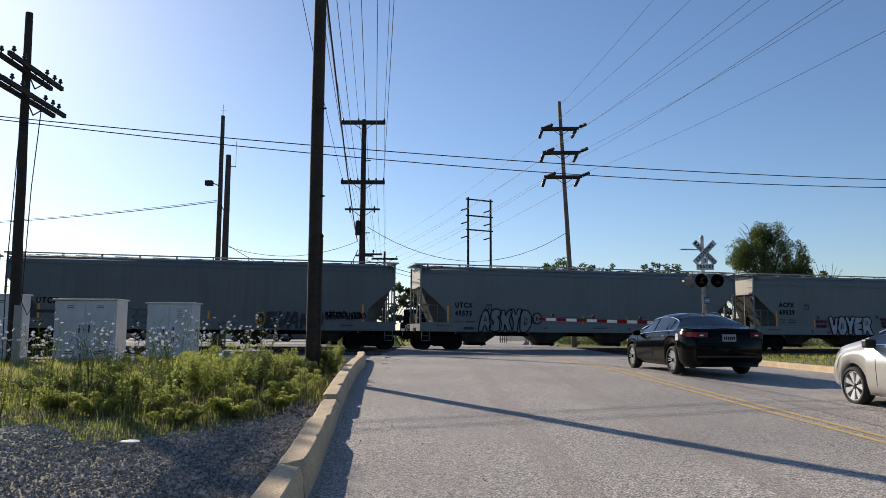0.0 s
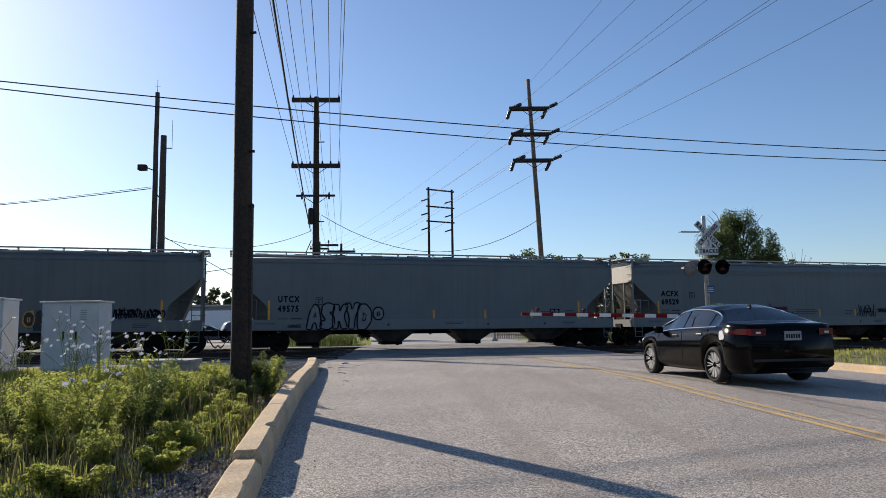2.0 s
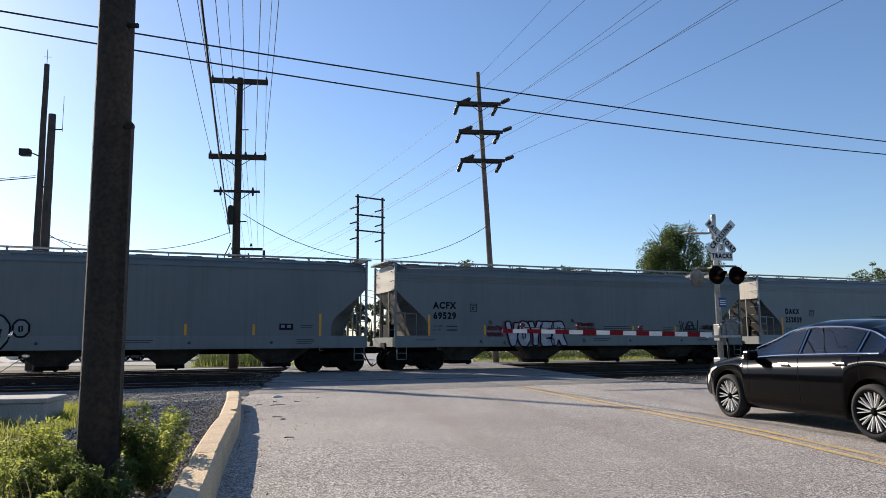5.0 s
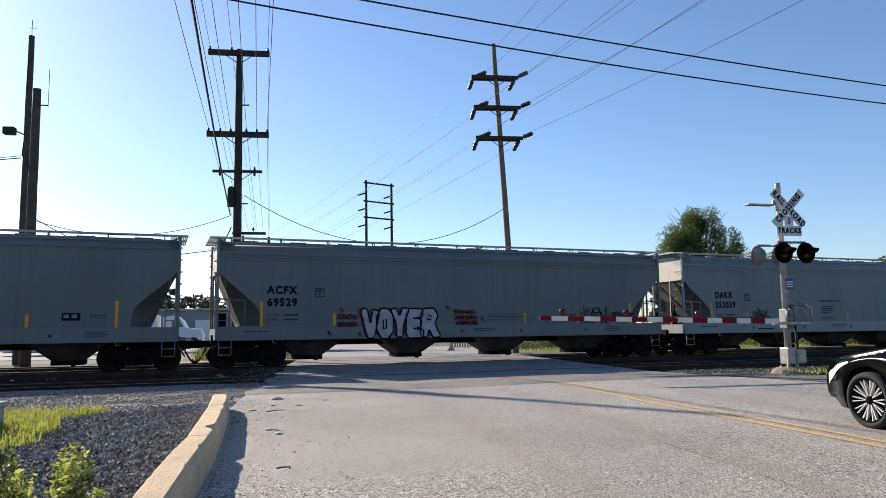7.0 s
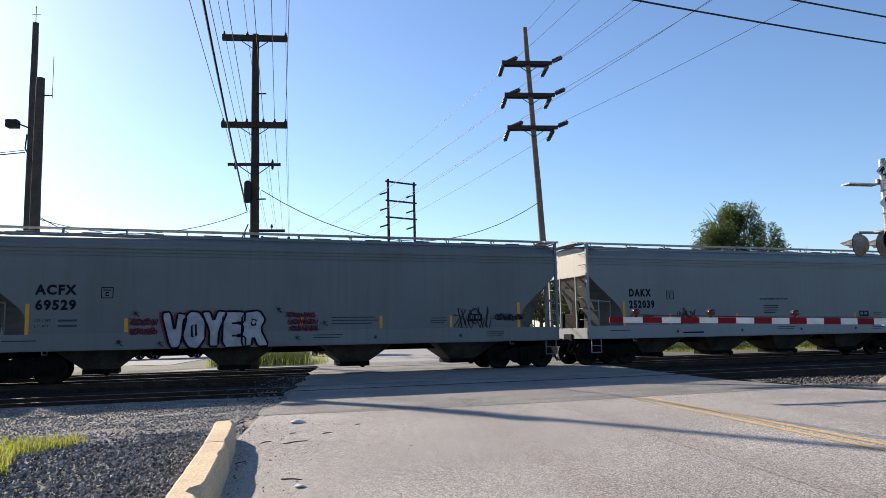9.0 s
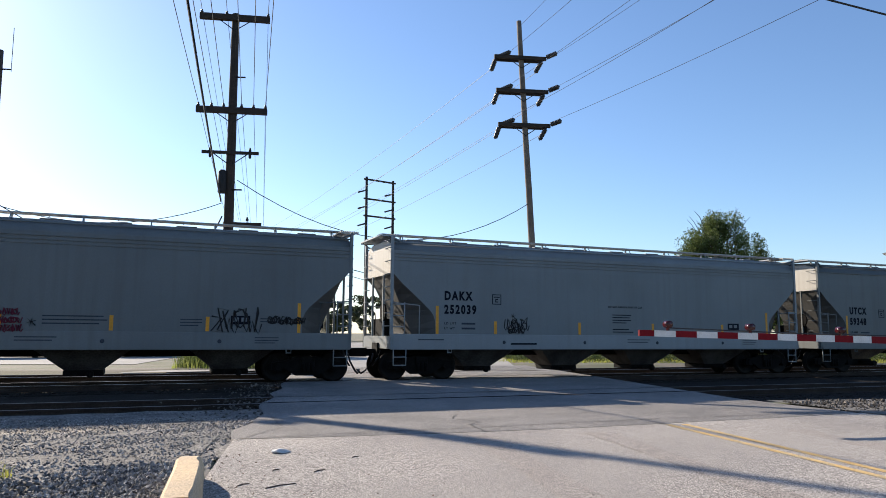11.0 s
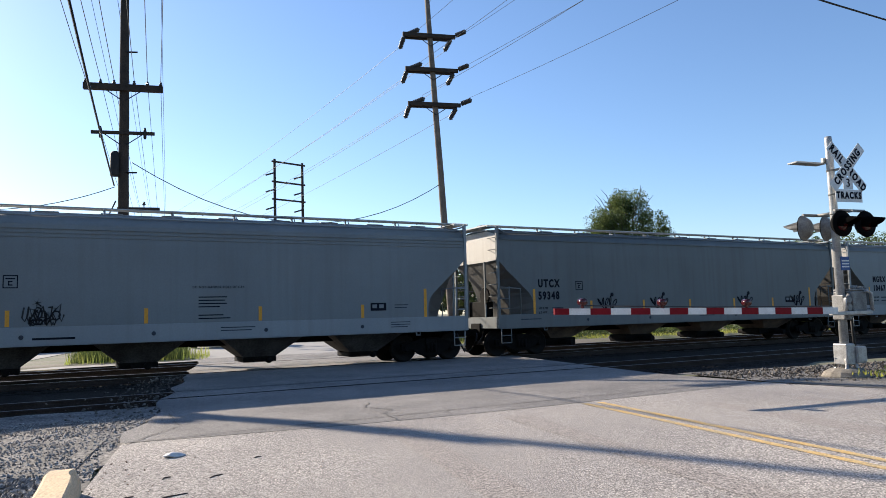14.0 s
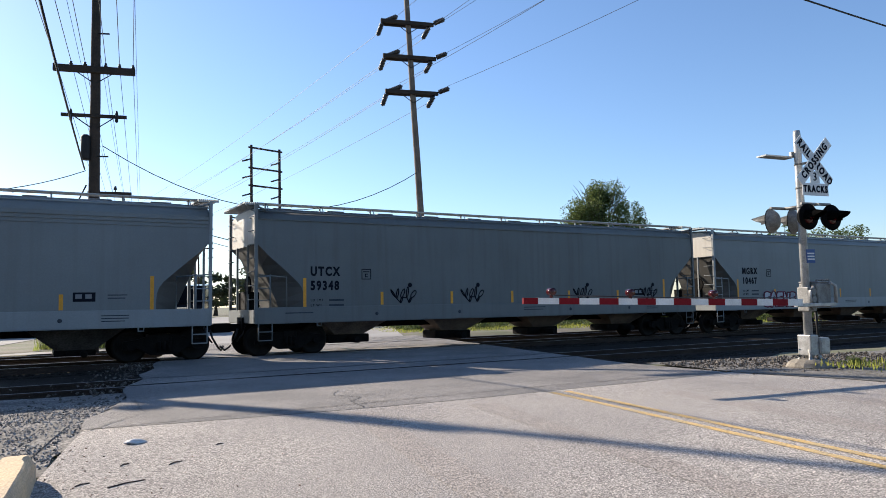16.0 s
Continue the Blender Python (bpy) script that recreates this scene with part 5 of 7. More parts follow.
for sy in (-0.34, 0.42):
    bm = bmesh.new()
    tube(bm, [(0, 0, 3.39), (0, sy, 3.39)], 0.03, 8)
    tube(bm, [(-0.4, sy, 3.39), (0.44, sy, 3.39)], 0.03, 8)
    part("lamp_bracket", bm, M_GATE, sig)
    for sx in (-0.25, 0.42) if sy < 0 else (-0.36, 0.28):
        f = -1 if sy < 0 else 1
        lamp = new("flashing_lamp")
        lamp.parent = sig
        lamp.matrix_basis = pose(sx, sy, 3.12, 0, 0, 0 if f < 0 else 198)
        bm = bmesh.new()
        lathe(bm, [(-0.05, 0.001), (-0.05, 0.265), (-0.03, 0.27), (-0.028, 0.262), (0.03, 0.23), (0.1, 0.17), (0.14, 0.09), (0.15, 0.001)], "y", 28)
        for fc in bm.faces:
            fc.material_index = 1 if fc.calc_center_median().y > -0.034 else 0
        part("background_disc", bm, [M_WELL, M_WELL if f < 0 else M_GATE], lamp)
        bm = bmesh.new()
        lathe(bm, [(-0.066, 0.001), (-0.062, 0.1), (-0.051, 0.15)], "y", 20)
        part("lens", bm, M_LENS, lamp, "dark red lens")
        bm = bmesh.new()
        n = 11
        rows = []
        for d in (0.0, -0.4):
            rows.append([bm.verts.new(((0.165 + 0.09 * d) * math.cos(a), -0.05 + d * (0.35 + 0.65 * math.sin(max(0.0, a)) ** 0.7 if 0 <= a <= math.pi else 0.35), 0.08 * d + (0.165 + 0.12 * d) * math.sin(a)))
                         for a in [math.pi * (-0.12 + 1.24 * i / n) for i in range(n + 1)]])
        for i in range(n):
            bm.faces.new((rows[0][i], rows[0][i + 1], rows[1][i + 1], rows[1][i]))
        bmesh.ops.solidify(bm, geom=bm.faces[:], thickness=0.008)
        part("visor", bm, M_WELL if f < 0 else M_GATE, lamp)
bm = bmesh.new()
box(bm, -0.02, 0.22, -0.09, -0.08, 2.2, 2.48)
part("blue_plate", bm, M_BLUE, sig, "small blue notice plate")
bm = bmesh.new()
for k in range(3):
    box(bm, 0.0, 0.2, -0.094, -0.0905, 2.26 + k * 0.06, 2.29 + k * 0.06)
part("notice_rows", bm, M_SIGNBACK, sig)
bm = bmesh.new()
box(bm, 0.09, 0.5, -0.2, 0.25, 1.28, 1.78, 0.03)
box(bm, 0.1, 0.49, -0.21, 0.26, 1.78, 1.82, 0.015)
part("gate_mechanism", bm, M_GATE, sig, "grey gate motor box")
for k in range(6):
    bm = bmesh.new()
    lathe(bm, [(1.82, 0.03), (1.86, 0.03)], "z", 8, (0.13 + k * 0.065, -0.17, 0))
    part("lid_bolt", bm, M_GATE, sig)
bm = bmesh.new()
box(bm, 0.5, 0.53, -0.1, 0.15, 1.4, 1.7, 0.005)
lathe(bm, [(0.53, 0.05), (0.56, 0.05), (0.56, 0.001)], "x", 10, (0, 0.02, 1.6))
part("side_cover", bm, M_MAST, sig)
bm = bmesh.new()
box(bm, -0.12, 0.1, -0.16, 0.12, 1.2, 1.7, 0.02)
for k in range(3):
    lathe(bm, [(-0.2, 0.07), (-0.16, 0.07)], "y", 12, (-0.0, 0, 1.3 + k * 0.15))
part("gate_hub", bm, M_GATE, sig)
bm = bmesh.new()
tube(bm, [(-0.2, -0.26, 1.36), (-0.2, -0.26, 1.62), (-0.1, -0.26, 1.7)], 0.035, 8)
tube(bm, [(0.55, -0.26, 1.36), (0.55, -0.26, 1.72), (0.4, -0.26, 1.78)], 0.035, 8)
box(bm, -0.6, 0.5, -0.3, -0.2, 1.3, 1.37, 0.01)
part("arm_support", bm, M_MAST, sig)
bm = bmesh.new()
tube(bm, [(0.3, 0.0, 0.42), (0.27, 0.0, 0.9), (0.25, 0.0, 1.3)], 0.03, 6)
part("conduit", bm, M_DARK, sig)
# the lowered arm
tip, root = Vector((4.23, 27.36, 1.43)), Vector((10.62, 28.05, 1.27))
dirv = (tip - root)
arm_l = dirv.length
gate = empty("barrier_arm", Matrix.Translation(root) @ dirv.to_track_quat("X", "Z").to_matrix().to_4x4(), "lowered red and white striped crossing barrier arm", "barrier")
k, red = 0, False
u = 0.0
while u < arm_l - 0.01:
    e = min(u + 0.41, arm_l)
    bm = bmesh.new()
    hh = 0.066 - 0.015 * u / arm_l
    box(bm, u, e, -0.02, 0.02, -hh, hh)
    part("red_stripe" if red else "white_stripe", bm, M_RED if red else M_WHITE, gate)
    red = not red
    u = e
for u in (arm_l - 0.55, arm_l * 0.66, arm_l * 0.36):
    bm = bmesh.new()
    lathe(bm, [(-0.07, 0.001), (-0.07, 0.06), (0.07, 0.06), (0.07, 0.001)], "y", 12, (u, 0, 0.16))
    box(bm, u - 0.02, u + 0.02, -0.02, 0.02, 0.05, 0.11)
    part("arm_lamp", bm, M_LENS, gate, "small red barrier lamp")
bm = bmesh.new()
tube(bm, [(0.2, 0, 0.09), (arm_l * 0.5, 0, 0.075), (arm_l - 0.6, 0, 0.1)], 0.012, 5)
part("lamp_cable", bm, M_WIRE, gate)

# ---- road vehicles ----


def wheel(parent, x, y, r, spokes, rim_mat, sd, w=0.22, sw=0.034, back=None):
    wh = new("wheel")
    wh.parent = parent
    wh.matrix_basis = pose(x, y, r, 0, 0, 0 if sd < 0 else 180)
    rr = r * 0.77
    bm = bmesh.new()
    lathe(bm, [(-w / 2 + 0.03, rr), (-w / 2 + 0.005, rr + 0.01), (-w / 2, r * 0.88), (-w / 2 + 0.025, r * 0.975), (-w / 2 + 0.06, r), (w / 2 - 0.06, r), (w / 2, r * 0.9), (w / 2, rr)], "y", 36, cap=False)
    part("tyre", bm, M_RUBBER, wh)
    bm = bmesh.new()
    prof = [(-w / 2 + 0.02, rr + 0.004), (-w / 2 + 0.012, rr - 0.012), (-w / 2 + 0.05, rr - 0.03), (0.06, rr - 0.04), (0.07, 0.02)]
    lathe(bm, prof, "y", 36, mi=1, cap=False)
    lathe(bm, [(0.065, 0.001), (0.068, rr - 0.03)], "y", 24, mi=1, cap=False)
    for i in range(spokes):
        a = 2 * math.pi * i / spokes
        for da in (-0.09, 0.09):
            ca, sa = math.cos(a), math.sin(a)
            cb, sb = math.cos(a + da * 1.35), math.sin(a + da * 1.35)
            p = [(0.05 * ca, 0.05 * sa), (rr * 0.985 * cb, rr * 0.985 * sb)]
            nx, nz = -sb * rr * sw, cb * rr * sw
            y0 = -w / 2 + 0.02
            vs = [bm.verts.new(q) for q in ((p[0][0] - nx * 0.5, y0 + 0.02, p[0][1] - nz * 0.5), (p[0][0] + nx * 0.5, y0 + 0.02, p[0][1] + nz * 0.5), (p[1][0] + nx, y0, p[1][1] + nz), (p[1][0] - nx, y0, p[1][1] - nz))]
            vd = [bm.verts.new(v.co + Vector((0, 0.04, 0))) for v in vs]
            bm.faces.new(vs)
            for j in range(4):
                bm.faces.new((vs[j], vs[(j + 1) % 4], vd[(j + 1) % 4], vd[j]))
    lathe(bm, [(-w / 2 + 0.02, 0.001), (-w / 2 + 0.022, 0.03), (-w / 2 + 0.05, 0.055)], "y", 14, mi=1)
    part("rim", bm, [rim_mat, back or M_WELL], wh)


def smoothstep(a, b, u):
    k = max(0.0, min(1.0, (u - a) / (b - a)))
    return k * k * (3 - 2 * k)


def road_car(name, m, label, paint, L=4.66, W=1.84, wheels=(0.88, 3.585), r=0.33, top=None, belt=None, spokes=10, rim=None, glass=(1.35, 3.85), pillars=(2.42, 3.42),
             wind=(1.3, 2.1), rear=(3.4, 4.03), plate=True, group="", cap=False):
    """Length along x from the nose; the left side faces -y."""
    car = empty(name, m, label, "car", group)
    top = top or [(0, 0.64), (0.08, 0.72), (0.3, 0.79), (0.8, 0.89), (1.28, 0.97), (1.7, 1.2), (2.1, 1.385), (2.45, 1.44), (2.8, 1.445), (3.2, 1.425), (3.5, 1.36), (3.8, 1.23), (4.05, 1.12), (4.3, 1.09), (4.6, 1.07), (4.68, 1.0), (4.73, 0.85)]
    belt = belt or [(0, 0.58), (0.1, 0.66), (0.4, 0.76), (1.2, 0.9), (2.0, 0.945), (3.5, 1.0), (4.1, 1.03), (4.6, 1.0), (4.73, 0.8)]
    k = L / top[-1][0]
    half = W / 2

    def ring(x):
        u = x / k
        zt = lerp_table(top, u)
        zb = min(lerp_table(belt, u), zt - 0.012)
        endf = 1 - 0.28 * (1 - smoothstep(0, 0.75, x)) ** 1.6 - 0.17 * (1 - smoothstep(0, 0.6, L - x)) ** 1.5
        hw = half * endf
        low = 0.2 + 0.1 * (1 - smoothstep(0, 0.35, x)) + 0.12 * (1 - smoothstep(0, 0.3, L - x))
        arch = 0.0
        for wx in wheels:
            d = abs(x - wx)
            ra = r + 0.055
            if d < ra:
                arch = max(arch, r + math.sqrt(ra * ra - d * d))
        zl = max(low, arch)
        zl = min(zl, zb - 0.1)
        g = smoothstep(0.02, 0.35, zt - zb)
        roofw = hw * (0.97 - 0.27 * g)
        z1 = max(zl + 0.01, 0.36)
        z2 = max(zl + 0.02, zl + (zb - zl) * 0.55)
        pts = [(0, zl), (hw * 0.93, zl), (hw * 0.985, min(z1, z2 - 0.005)), (hw, z2), (hw * 0.996, zb - 0.05 * (zb - z2)), (hw * 0.985, zb - 0.012),
               (hw * 0.966 + (roofw - hw * 0.966) * 0.04, zb + (zt - zb) * 0.05), (roofw + 0.02, zt - (zt - zb) * 0.2), (roofw - 0.06, zt - 0.035 * g - 0.004), (roofw * 0.5, zt + 0.008 * g), (0, zt + 0.014)]
        return pts

    stations = sorted(set([round(L * i / 76, 4) for i in range(77)] + [w + d for w in wheels for d in (-r - 0.055, r + 0.055, -r - 0.04, r + 0.04)]
                          + [glass[0] * k, glass[1] * k] + [q * k for q in pillars] + [(q + 0.09) * k for q in pillars]))
    bm, panes = bmesh.new(), {}
    prev = None
    n = 11
    for x in stations:
        pts = ring(x)
        full = [(x, -y, z) for y, z in pts] + [(x, y, z) for y, z in pts[-2:0:-1]]
        if prev:
            xm = (x + prev[0][0]) / 2 / k
            for j in range(len(full)):
                j2 = (j + 1) % len(full)
                jj = j if j < n - 1 else len(full) - 1 - j
                rise = pts[10][1] - pts[5][1]
                side_glass = jj == 6 and glass[0] < xm < glass[1] and rise > 0.16 and not any(q < xm < q + 0.09 for q in pillars)
                top_glass = jj in (8, 9) and (wind[0] < xm < wind[1] or rear[0] < xm < rear[1])
                tgt = bm
                if side_glass:
                    key = ("side", j < n - 1, sum(xm > q for q in pillars))
                elif top_glass:
                    key = "windscreen" if xm < 2.6 else "rear"
                if side_glass or top_glass:
                    if key not in panes:
                        panes[key] = bmesh.new()
                    tgt = panes[key]
                vs = [tgt.verts.new(p) for p in (prev[j], prev[j2], full[j2], full[j])]
                f = tgt.faces.new(vs)
                f.smooth = True
        else:
            bm.faces.new([bm.verts.new(p) for p in full])
        prev = full
    bm.faces.new([bm.verts.new(p) for p in prev[::-1]])
    for q in (bm, *panes.values()):
        bmesh.ops.remove_doubles(q, verts=q.verts[:], dist=0.0004)
    part("body", bm, paint, car, smooth=True)
    for q in panes.values():
        part("window", q, M_GLASS, car, "tinted window pane", smooth=True)
    bm = bmesh.new()
    for wx in wheels:
        box(bm, wx - r - 0.05, wx + r + 0.05, -half + 0.25, half - 0.25, 0.22, r * 2 + 0.02)
    box(bm, wheels[0], wheels[1], -half + 0.25, half - 0.25, 0.17, 0.3)
    part("underbody", bm, M_DARK, car)
    for wx in wheels:
        for sd in (-1, 1):
            wheel(car, wx, sd * (half - 0.115), r, spokes, rim or M_ALLOY, sd, 0.22, 0.11 if cap else 0.027, M_GATE if cap else None)
    for sd in (-1, 1):
        bm = bmesh.new()
        pts = []
        for i in range(30):
            x = (glass[0] + 0.1 + (glass[1] - glass[0] - 0.15) * i / 29) * k
            q = ring(x)
            pts.append((x, sd * (q[6][0] + 0.004), q[6][1] - 0.004))
        tube(bm, pts, 0.014, 5)
        pts = []
        for i in range(30):
            x = (glass[0] + 0.16 + (glass[1] - glass[0] - 0.22) * i / 29) * k
            q = ring(x)
            pts.append((x, sd * (q[7][0] + 0.006), q[7][1] + 0.004))
        tube(bm, pts, 0.014, 5)
        part("window_trim", bm, M_CHROME, car, "chrome window trim")
        for hx in pillars:
            q = ring((hx + 0.045) * k)
            bm = bmesh.new()
            tube(bm, [((hx + 0.045) * k, sd * (q[6][0] + 0.006), q[6][1]), ((hx + 0.045) * k, sd * (q[7][0] + 0.008), q[7][1])], 0.012, 4)
            part("pillar_trim", bm, M_CHROME, car)
        bm = bmesh.new()
        x = (glass[0] + 0.28) * k
        q = ring(x)
        yy = sd * (q[5][0] + 0.1)
        box(bm, x - 0.08, x + 0.05, yy - 0.09, yy + 0.09, q[5][1] - 0.02, q[5][1] + 0.12, 0.03)
        part("door_mirror", bm, M_BLACK if cap else paint, car)
        for hx in (2.2, 3.2):
            q = ring(hx * k)
            bm = bmesh.new()
            yy = sd * (q[4][0] + 0.012)
            box(bm, hx * k - 0.1, hx * k + 0.1, yy - 0.012, yy + 0.012, q[4][1] - 0.1, q[4][1] - 0.07, 0.006)
            part("door_handle", bm, M_CHROME if paint is M_CARBLACK else paint, car)
        for hx in (1.42, 2.46, 3.5):
            q = ring(hx * k)
            bm = bmesh.new()
            tube(bm, [(hx * k, sd * (q[2][0] + 0.001), q[2][1]), (hx * k, sd * (q[3][0] + 0.001), q[3][1]), (hx * k, sd * (q[4][0] + 0.001), q[4][1])], 0.004, 4)
            part("door_gap", bm, M_BLACK, car)
        bm = bmesh.new()
        pts = [((wheels[0] + r + 0.1) + (wheels[1] - wheels[0] - 2 * r - 0.2) * i / 10 for _ in (0,)) for i in range(11)]
        pts = [(next(p), sd * (half * 0.975), 0.29) for p in pts]
        tube(bm, pts, 0.01, 5)
        part("sill_trim", bm, M_CHROME, car)
        bm = bmesh.new()
        def patch(xs, lo, hi, out):
            rows = []
            for i, x in enumerate(xs):
                q = ring(x)
                f = i / (len(xs) - 1)
                zl, zh = lo(f, q), hi(f, q)
                row = []
                for kq in range(4):
                    z = zl + (zh - zl) * kq / 3
                    g = max(0.0, min(1.0, (z - q[3][1]) / max(0.01, q[4][1] - q[3][1])))
                    yy = q[3][0] + (q[4][0] - q[3][0]) * g
                    row.append(bm.verts.new((x, sd * (yy + out), z)))
                rows.append(row)
            for a, b in zip(rows, rows[1:]):
                for kq in range(3):
                    bm.faces.new((a[kq], a[kq + 1], b[kq + 1], b[kq])).smooth = True
            return rows
        zt0 = ring(L - 0.45)[4][1]
        rw_ = patch([L - 0.5 + 0.5 * i / 12 for i in range(13)], lambda f, q: zt0 - 0.1 - 0.03 * f, lambda f, q: zt0 - 0.085 + 0.07 * min(1, f * 2.2), 0.006)
        inner = [bm.verts.new((L + 0.006, sd * 0.5, v.co.z)) for v in rw_[-1]]
        for kq in range(3):
            bm.faces.new((rw_[-1][kq], rw_[-1][kq + 1], inner[kq + 1], inner[kq]))
        part("tail_lamp", bm, M_TAIL, car, "red tail lamp")
        bm = bmesh.new()
        box(bm, L - 0.005, L + 0.012, min(sd * 0.6, sd * 0.68), max(sd * 0.6, sd * 0.68), zt0 - 0.1, zt0 - 0.065, 0.004)
        part("reversing_lamp", bm, M_LAMPCLEAR, car, "clear lamp strip")
        bm = bmesh.new()
        patch([0.05 + 0.6 * i / 12 for i in range(13)], lambda f, q: q[4][1] - 0.15 + 0.1 * f, lambda f, q: q[4][1] - 0.02 - 0.005 * f, 0.006)
        part("headlamp", bm, M_LAMPCLEAR, car, "clear headlamp")
    for sx, sy in ((2.0, -0.36), (2.0, 0.36), (3.05, 0.0)):
        bm = bmesh.new()
        wd = 0.25 if sy else 0.62
        box(bm, sx * k - 0.05, sx * k + 0.45, sy - wd, sy + wd, 0.3, 0.55, 0.04)
        box(bm, sx * k + 0.4, sx * k + 0.55, sy - wd, sy + wd, 0.4, 1.05, 0.05)
        part("seat", bm, M_BLACK, car)
    if plate:
        bm = bmesh.new()
        box(bm, L - 0.005, L + 0.012, -0.16, 0.16, 0.78, 0.94, 0.004)
        part("licence_plate", bm, M_PLATE, car, "dull white plate with plain dark bars")
        bm = bmesh.new()
        for i in range(6):
            box(bm, L + 0.012, L + 0.015, -0.13 + i * 0.045, -0.1 + i * 0.045, 0.82, 0.89)
        part("plate_bars", bm, M_MARK, car)
        bm = bmesh.new()
        box(bm, L - 0.03, L + 0.01, -0.75, 0.75, 0.42, 0.47, 0.01)
        part("bumper_crease", bm, M_BLACK, car)
    return car


FX, FY = 5.8, 18.98     # front left wheel
hd = math.degrees(math.atan2(19.03 - 16.34, 5.74 - 6.01))
bk = road_car("sedan", Matrix.Translation((FX, FY, land(6.5, 17.5))) @ pose(0, 0, 0, 0, 0, hd + 180) @ pose(-0.81, 0.805, 0), "glossy black four-door sedan waiting before the barrier", M_CARBLACK)
bm = bmesh.new()
prism(bm, [(3.87, 0.82), (3.9, 0.79), (4.02, 0.8), (4.05, 0.84), (4.03, 0.93), (3.99, 0.96), (3.91, 0.95), (3.88, 0.92)], -0.926, -0.9)
part("fuel_flap", bm, M_CARWHITE, bk, "pale unpainted fuel flap")
bm = bmesh.new()
prism(bm, [(3.3, 1.39), (3.4, 1.43), (3.43, 1.43), (3.44, 1.36)], -0.015, 0.015)
part("roof_antenna", bm, M_CARBLACK, bk)
COMPACT = [(0, 0.66), (0.06, 0.78), (0.25, 0.9), (0.7, 1.02), (1.05, 1.1), (1.5, 1.34), (1.9, 1.5), (2.4, 1.55), (3.2, 1.5), (3.7, 1.34), (4.05, 1.16), (4.4, 1.1), (4.47, 0.85)]
COMPACT_B = [(0, 0.62), (0.1, 0.74), (0.5, 0.86), (1.1, 0.97), (2.0, 1.0), (3.6, 1.05), (4.3, 1.05), (4.47, 0.8)]
road_car("sedan", Matrix.Translation((7.47, 11.0, land(7.5, 10) - 0.0)) @ pose(0, 0, 0, 0, 0, hd + 180) @ pose(-0.82, 0.74, 0), "silver compact car waiting behind a black sedan", M_CARSILVER,
         4.47, 1.7, (0.82, 3.42), 0.315, COMPACT, COMPACT_B, 7, M_HUBCAP, (1.15, 3.9), (2.3, 3.2), (1.1, 1.85), (3.3, 4.0), cap=True)
SUV = [(0, 0.8), (0.1, 0.95), (0.9, 1.05), (1.2, 1.12), (1.7, 1.5), (2.0, 1.68), (2.6, 1.74), (4.0, 1.7), (4.4, 1.55), (4.62, 1.1), (4.7, 0.8)]
for x, y, turn, paint, suv, label in ((-17, 63, 200, M_CARWHITE, True, "white parked utility car in a yard beyond the tracks"), (-13.6, 64, 195, M_CARGREY, False, "dark grey parked car in a yard beyond the tracks"),
                                      (-23, 64, 185, M_CARGREY, True, "dark parked utility car in a yard beyond the tracks"), (-28, 66, 190, M_CARRED, False, "red parked car in a yard beyond the tracks"),
                                      (-10.6, 66, 205, M_CARGREY, True, "dark parked car near a utility pole beyond the tracks"), (-33, 70, 180, M_CARWHITE, False, "white parked car in a far yard")):
    road_car("parked_car", pose(x, y, land(x, y) - 0.02, 0, 0, turn), label, paint, 4.7, 1.84, (0.95, 3.6), 0.35 if suv else 0.32, SUV if suv else None, None if not suv else [(0, 0.72), (0.3, 0.9), (1.2, 1.02), (4.5, 1.1), (4.7, 0.8)], 5, M_ALLOY, group="parked cars beyond the tracks", plate=False)

# white lorry beyond the train
semi = empty("semi_truck", pose(-26, 84, -0.15, 0, 0, 4), "white semi truck with a box trailer in the yard", "truck")
bm = bmesh.new()
box(bm, 0, 9, -1.25, 1.25, 1.15, 3.1, 0.04)
part("trailer", bm, M_CARWHITE, semi)
bm = bmesh.new()
prism(bm, [(9.5, 0.6), (9.5, 2.9), (10.6, 3.1), (11.2, 2.6), (11.6, 1.9), (12.9, 1.7), (13.1, 1.2), (13.1, 0.6)], -1.15, 1.15)
part("tractor_cab", bm, M_CARWHITE, semi)
bm = bmesh.new()
prism(bm, [(10.3, 1.9), (10.3, 2.6), (11.0, 2.55), (11.4, 1.95)], -1.16, 1.16)
part("cab_window", bm, M_GLASS, semi)
for x in (1.2, 2.4, 9.6, 12.3):
    for sd in (-1, 1):
        bm = bmesh.new()
        lathe(bm, [(-0.14, 0.25), (-0.14, 0.48), (0.14, 0.48), (0.14, 0.25)], "y", 18, (x, sd * 1.05, 0.5))
        part("wheel", bm, M_RUBBER, semi)

# dark tractor unit waiting on the far road
unit = empty("tractor_unit", pose(-2.35, 62, land(-2, 62) - 0.03, 0, 0, -6), "black tractor unit with chrome grille facing the crossing", "truck")
bm = bmesh.new()
prism(bm, [(0.0, 0.55), (0.0, 1.55), (0.25, 1.75), (1.5, 1.9), (1.9, 2.75), (2.1, 2.95), (4.6, 3.1), (4.6, 0.75), (0.3, 0.5)], -1.1, 1.1)
part("cab", bm, M_CARBLACK, unit, m=pose(0, 0, 0, 0, 0, 90))
bm = bmesh.new()
box(bm, -1.2, 1.2, -0.22, 0.12, 0.35, 0.72, 0.06)
part("bumper", bm, M_CARBLACK, unit)
bm = bmesh.new()
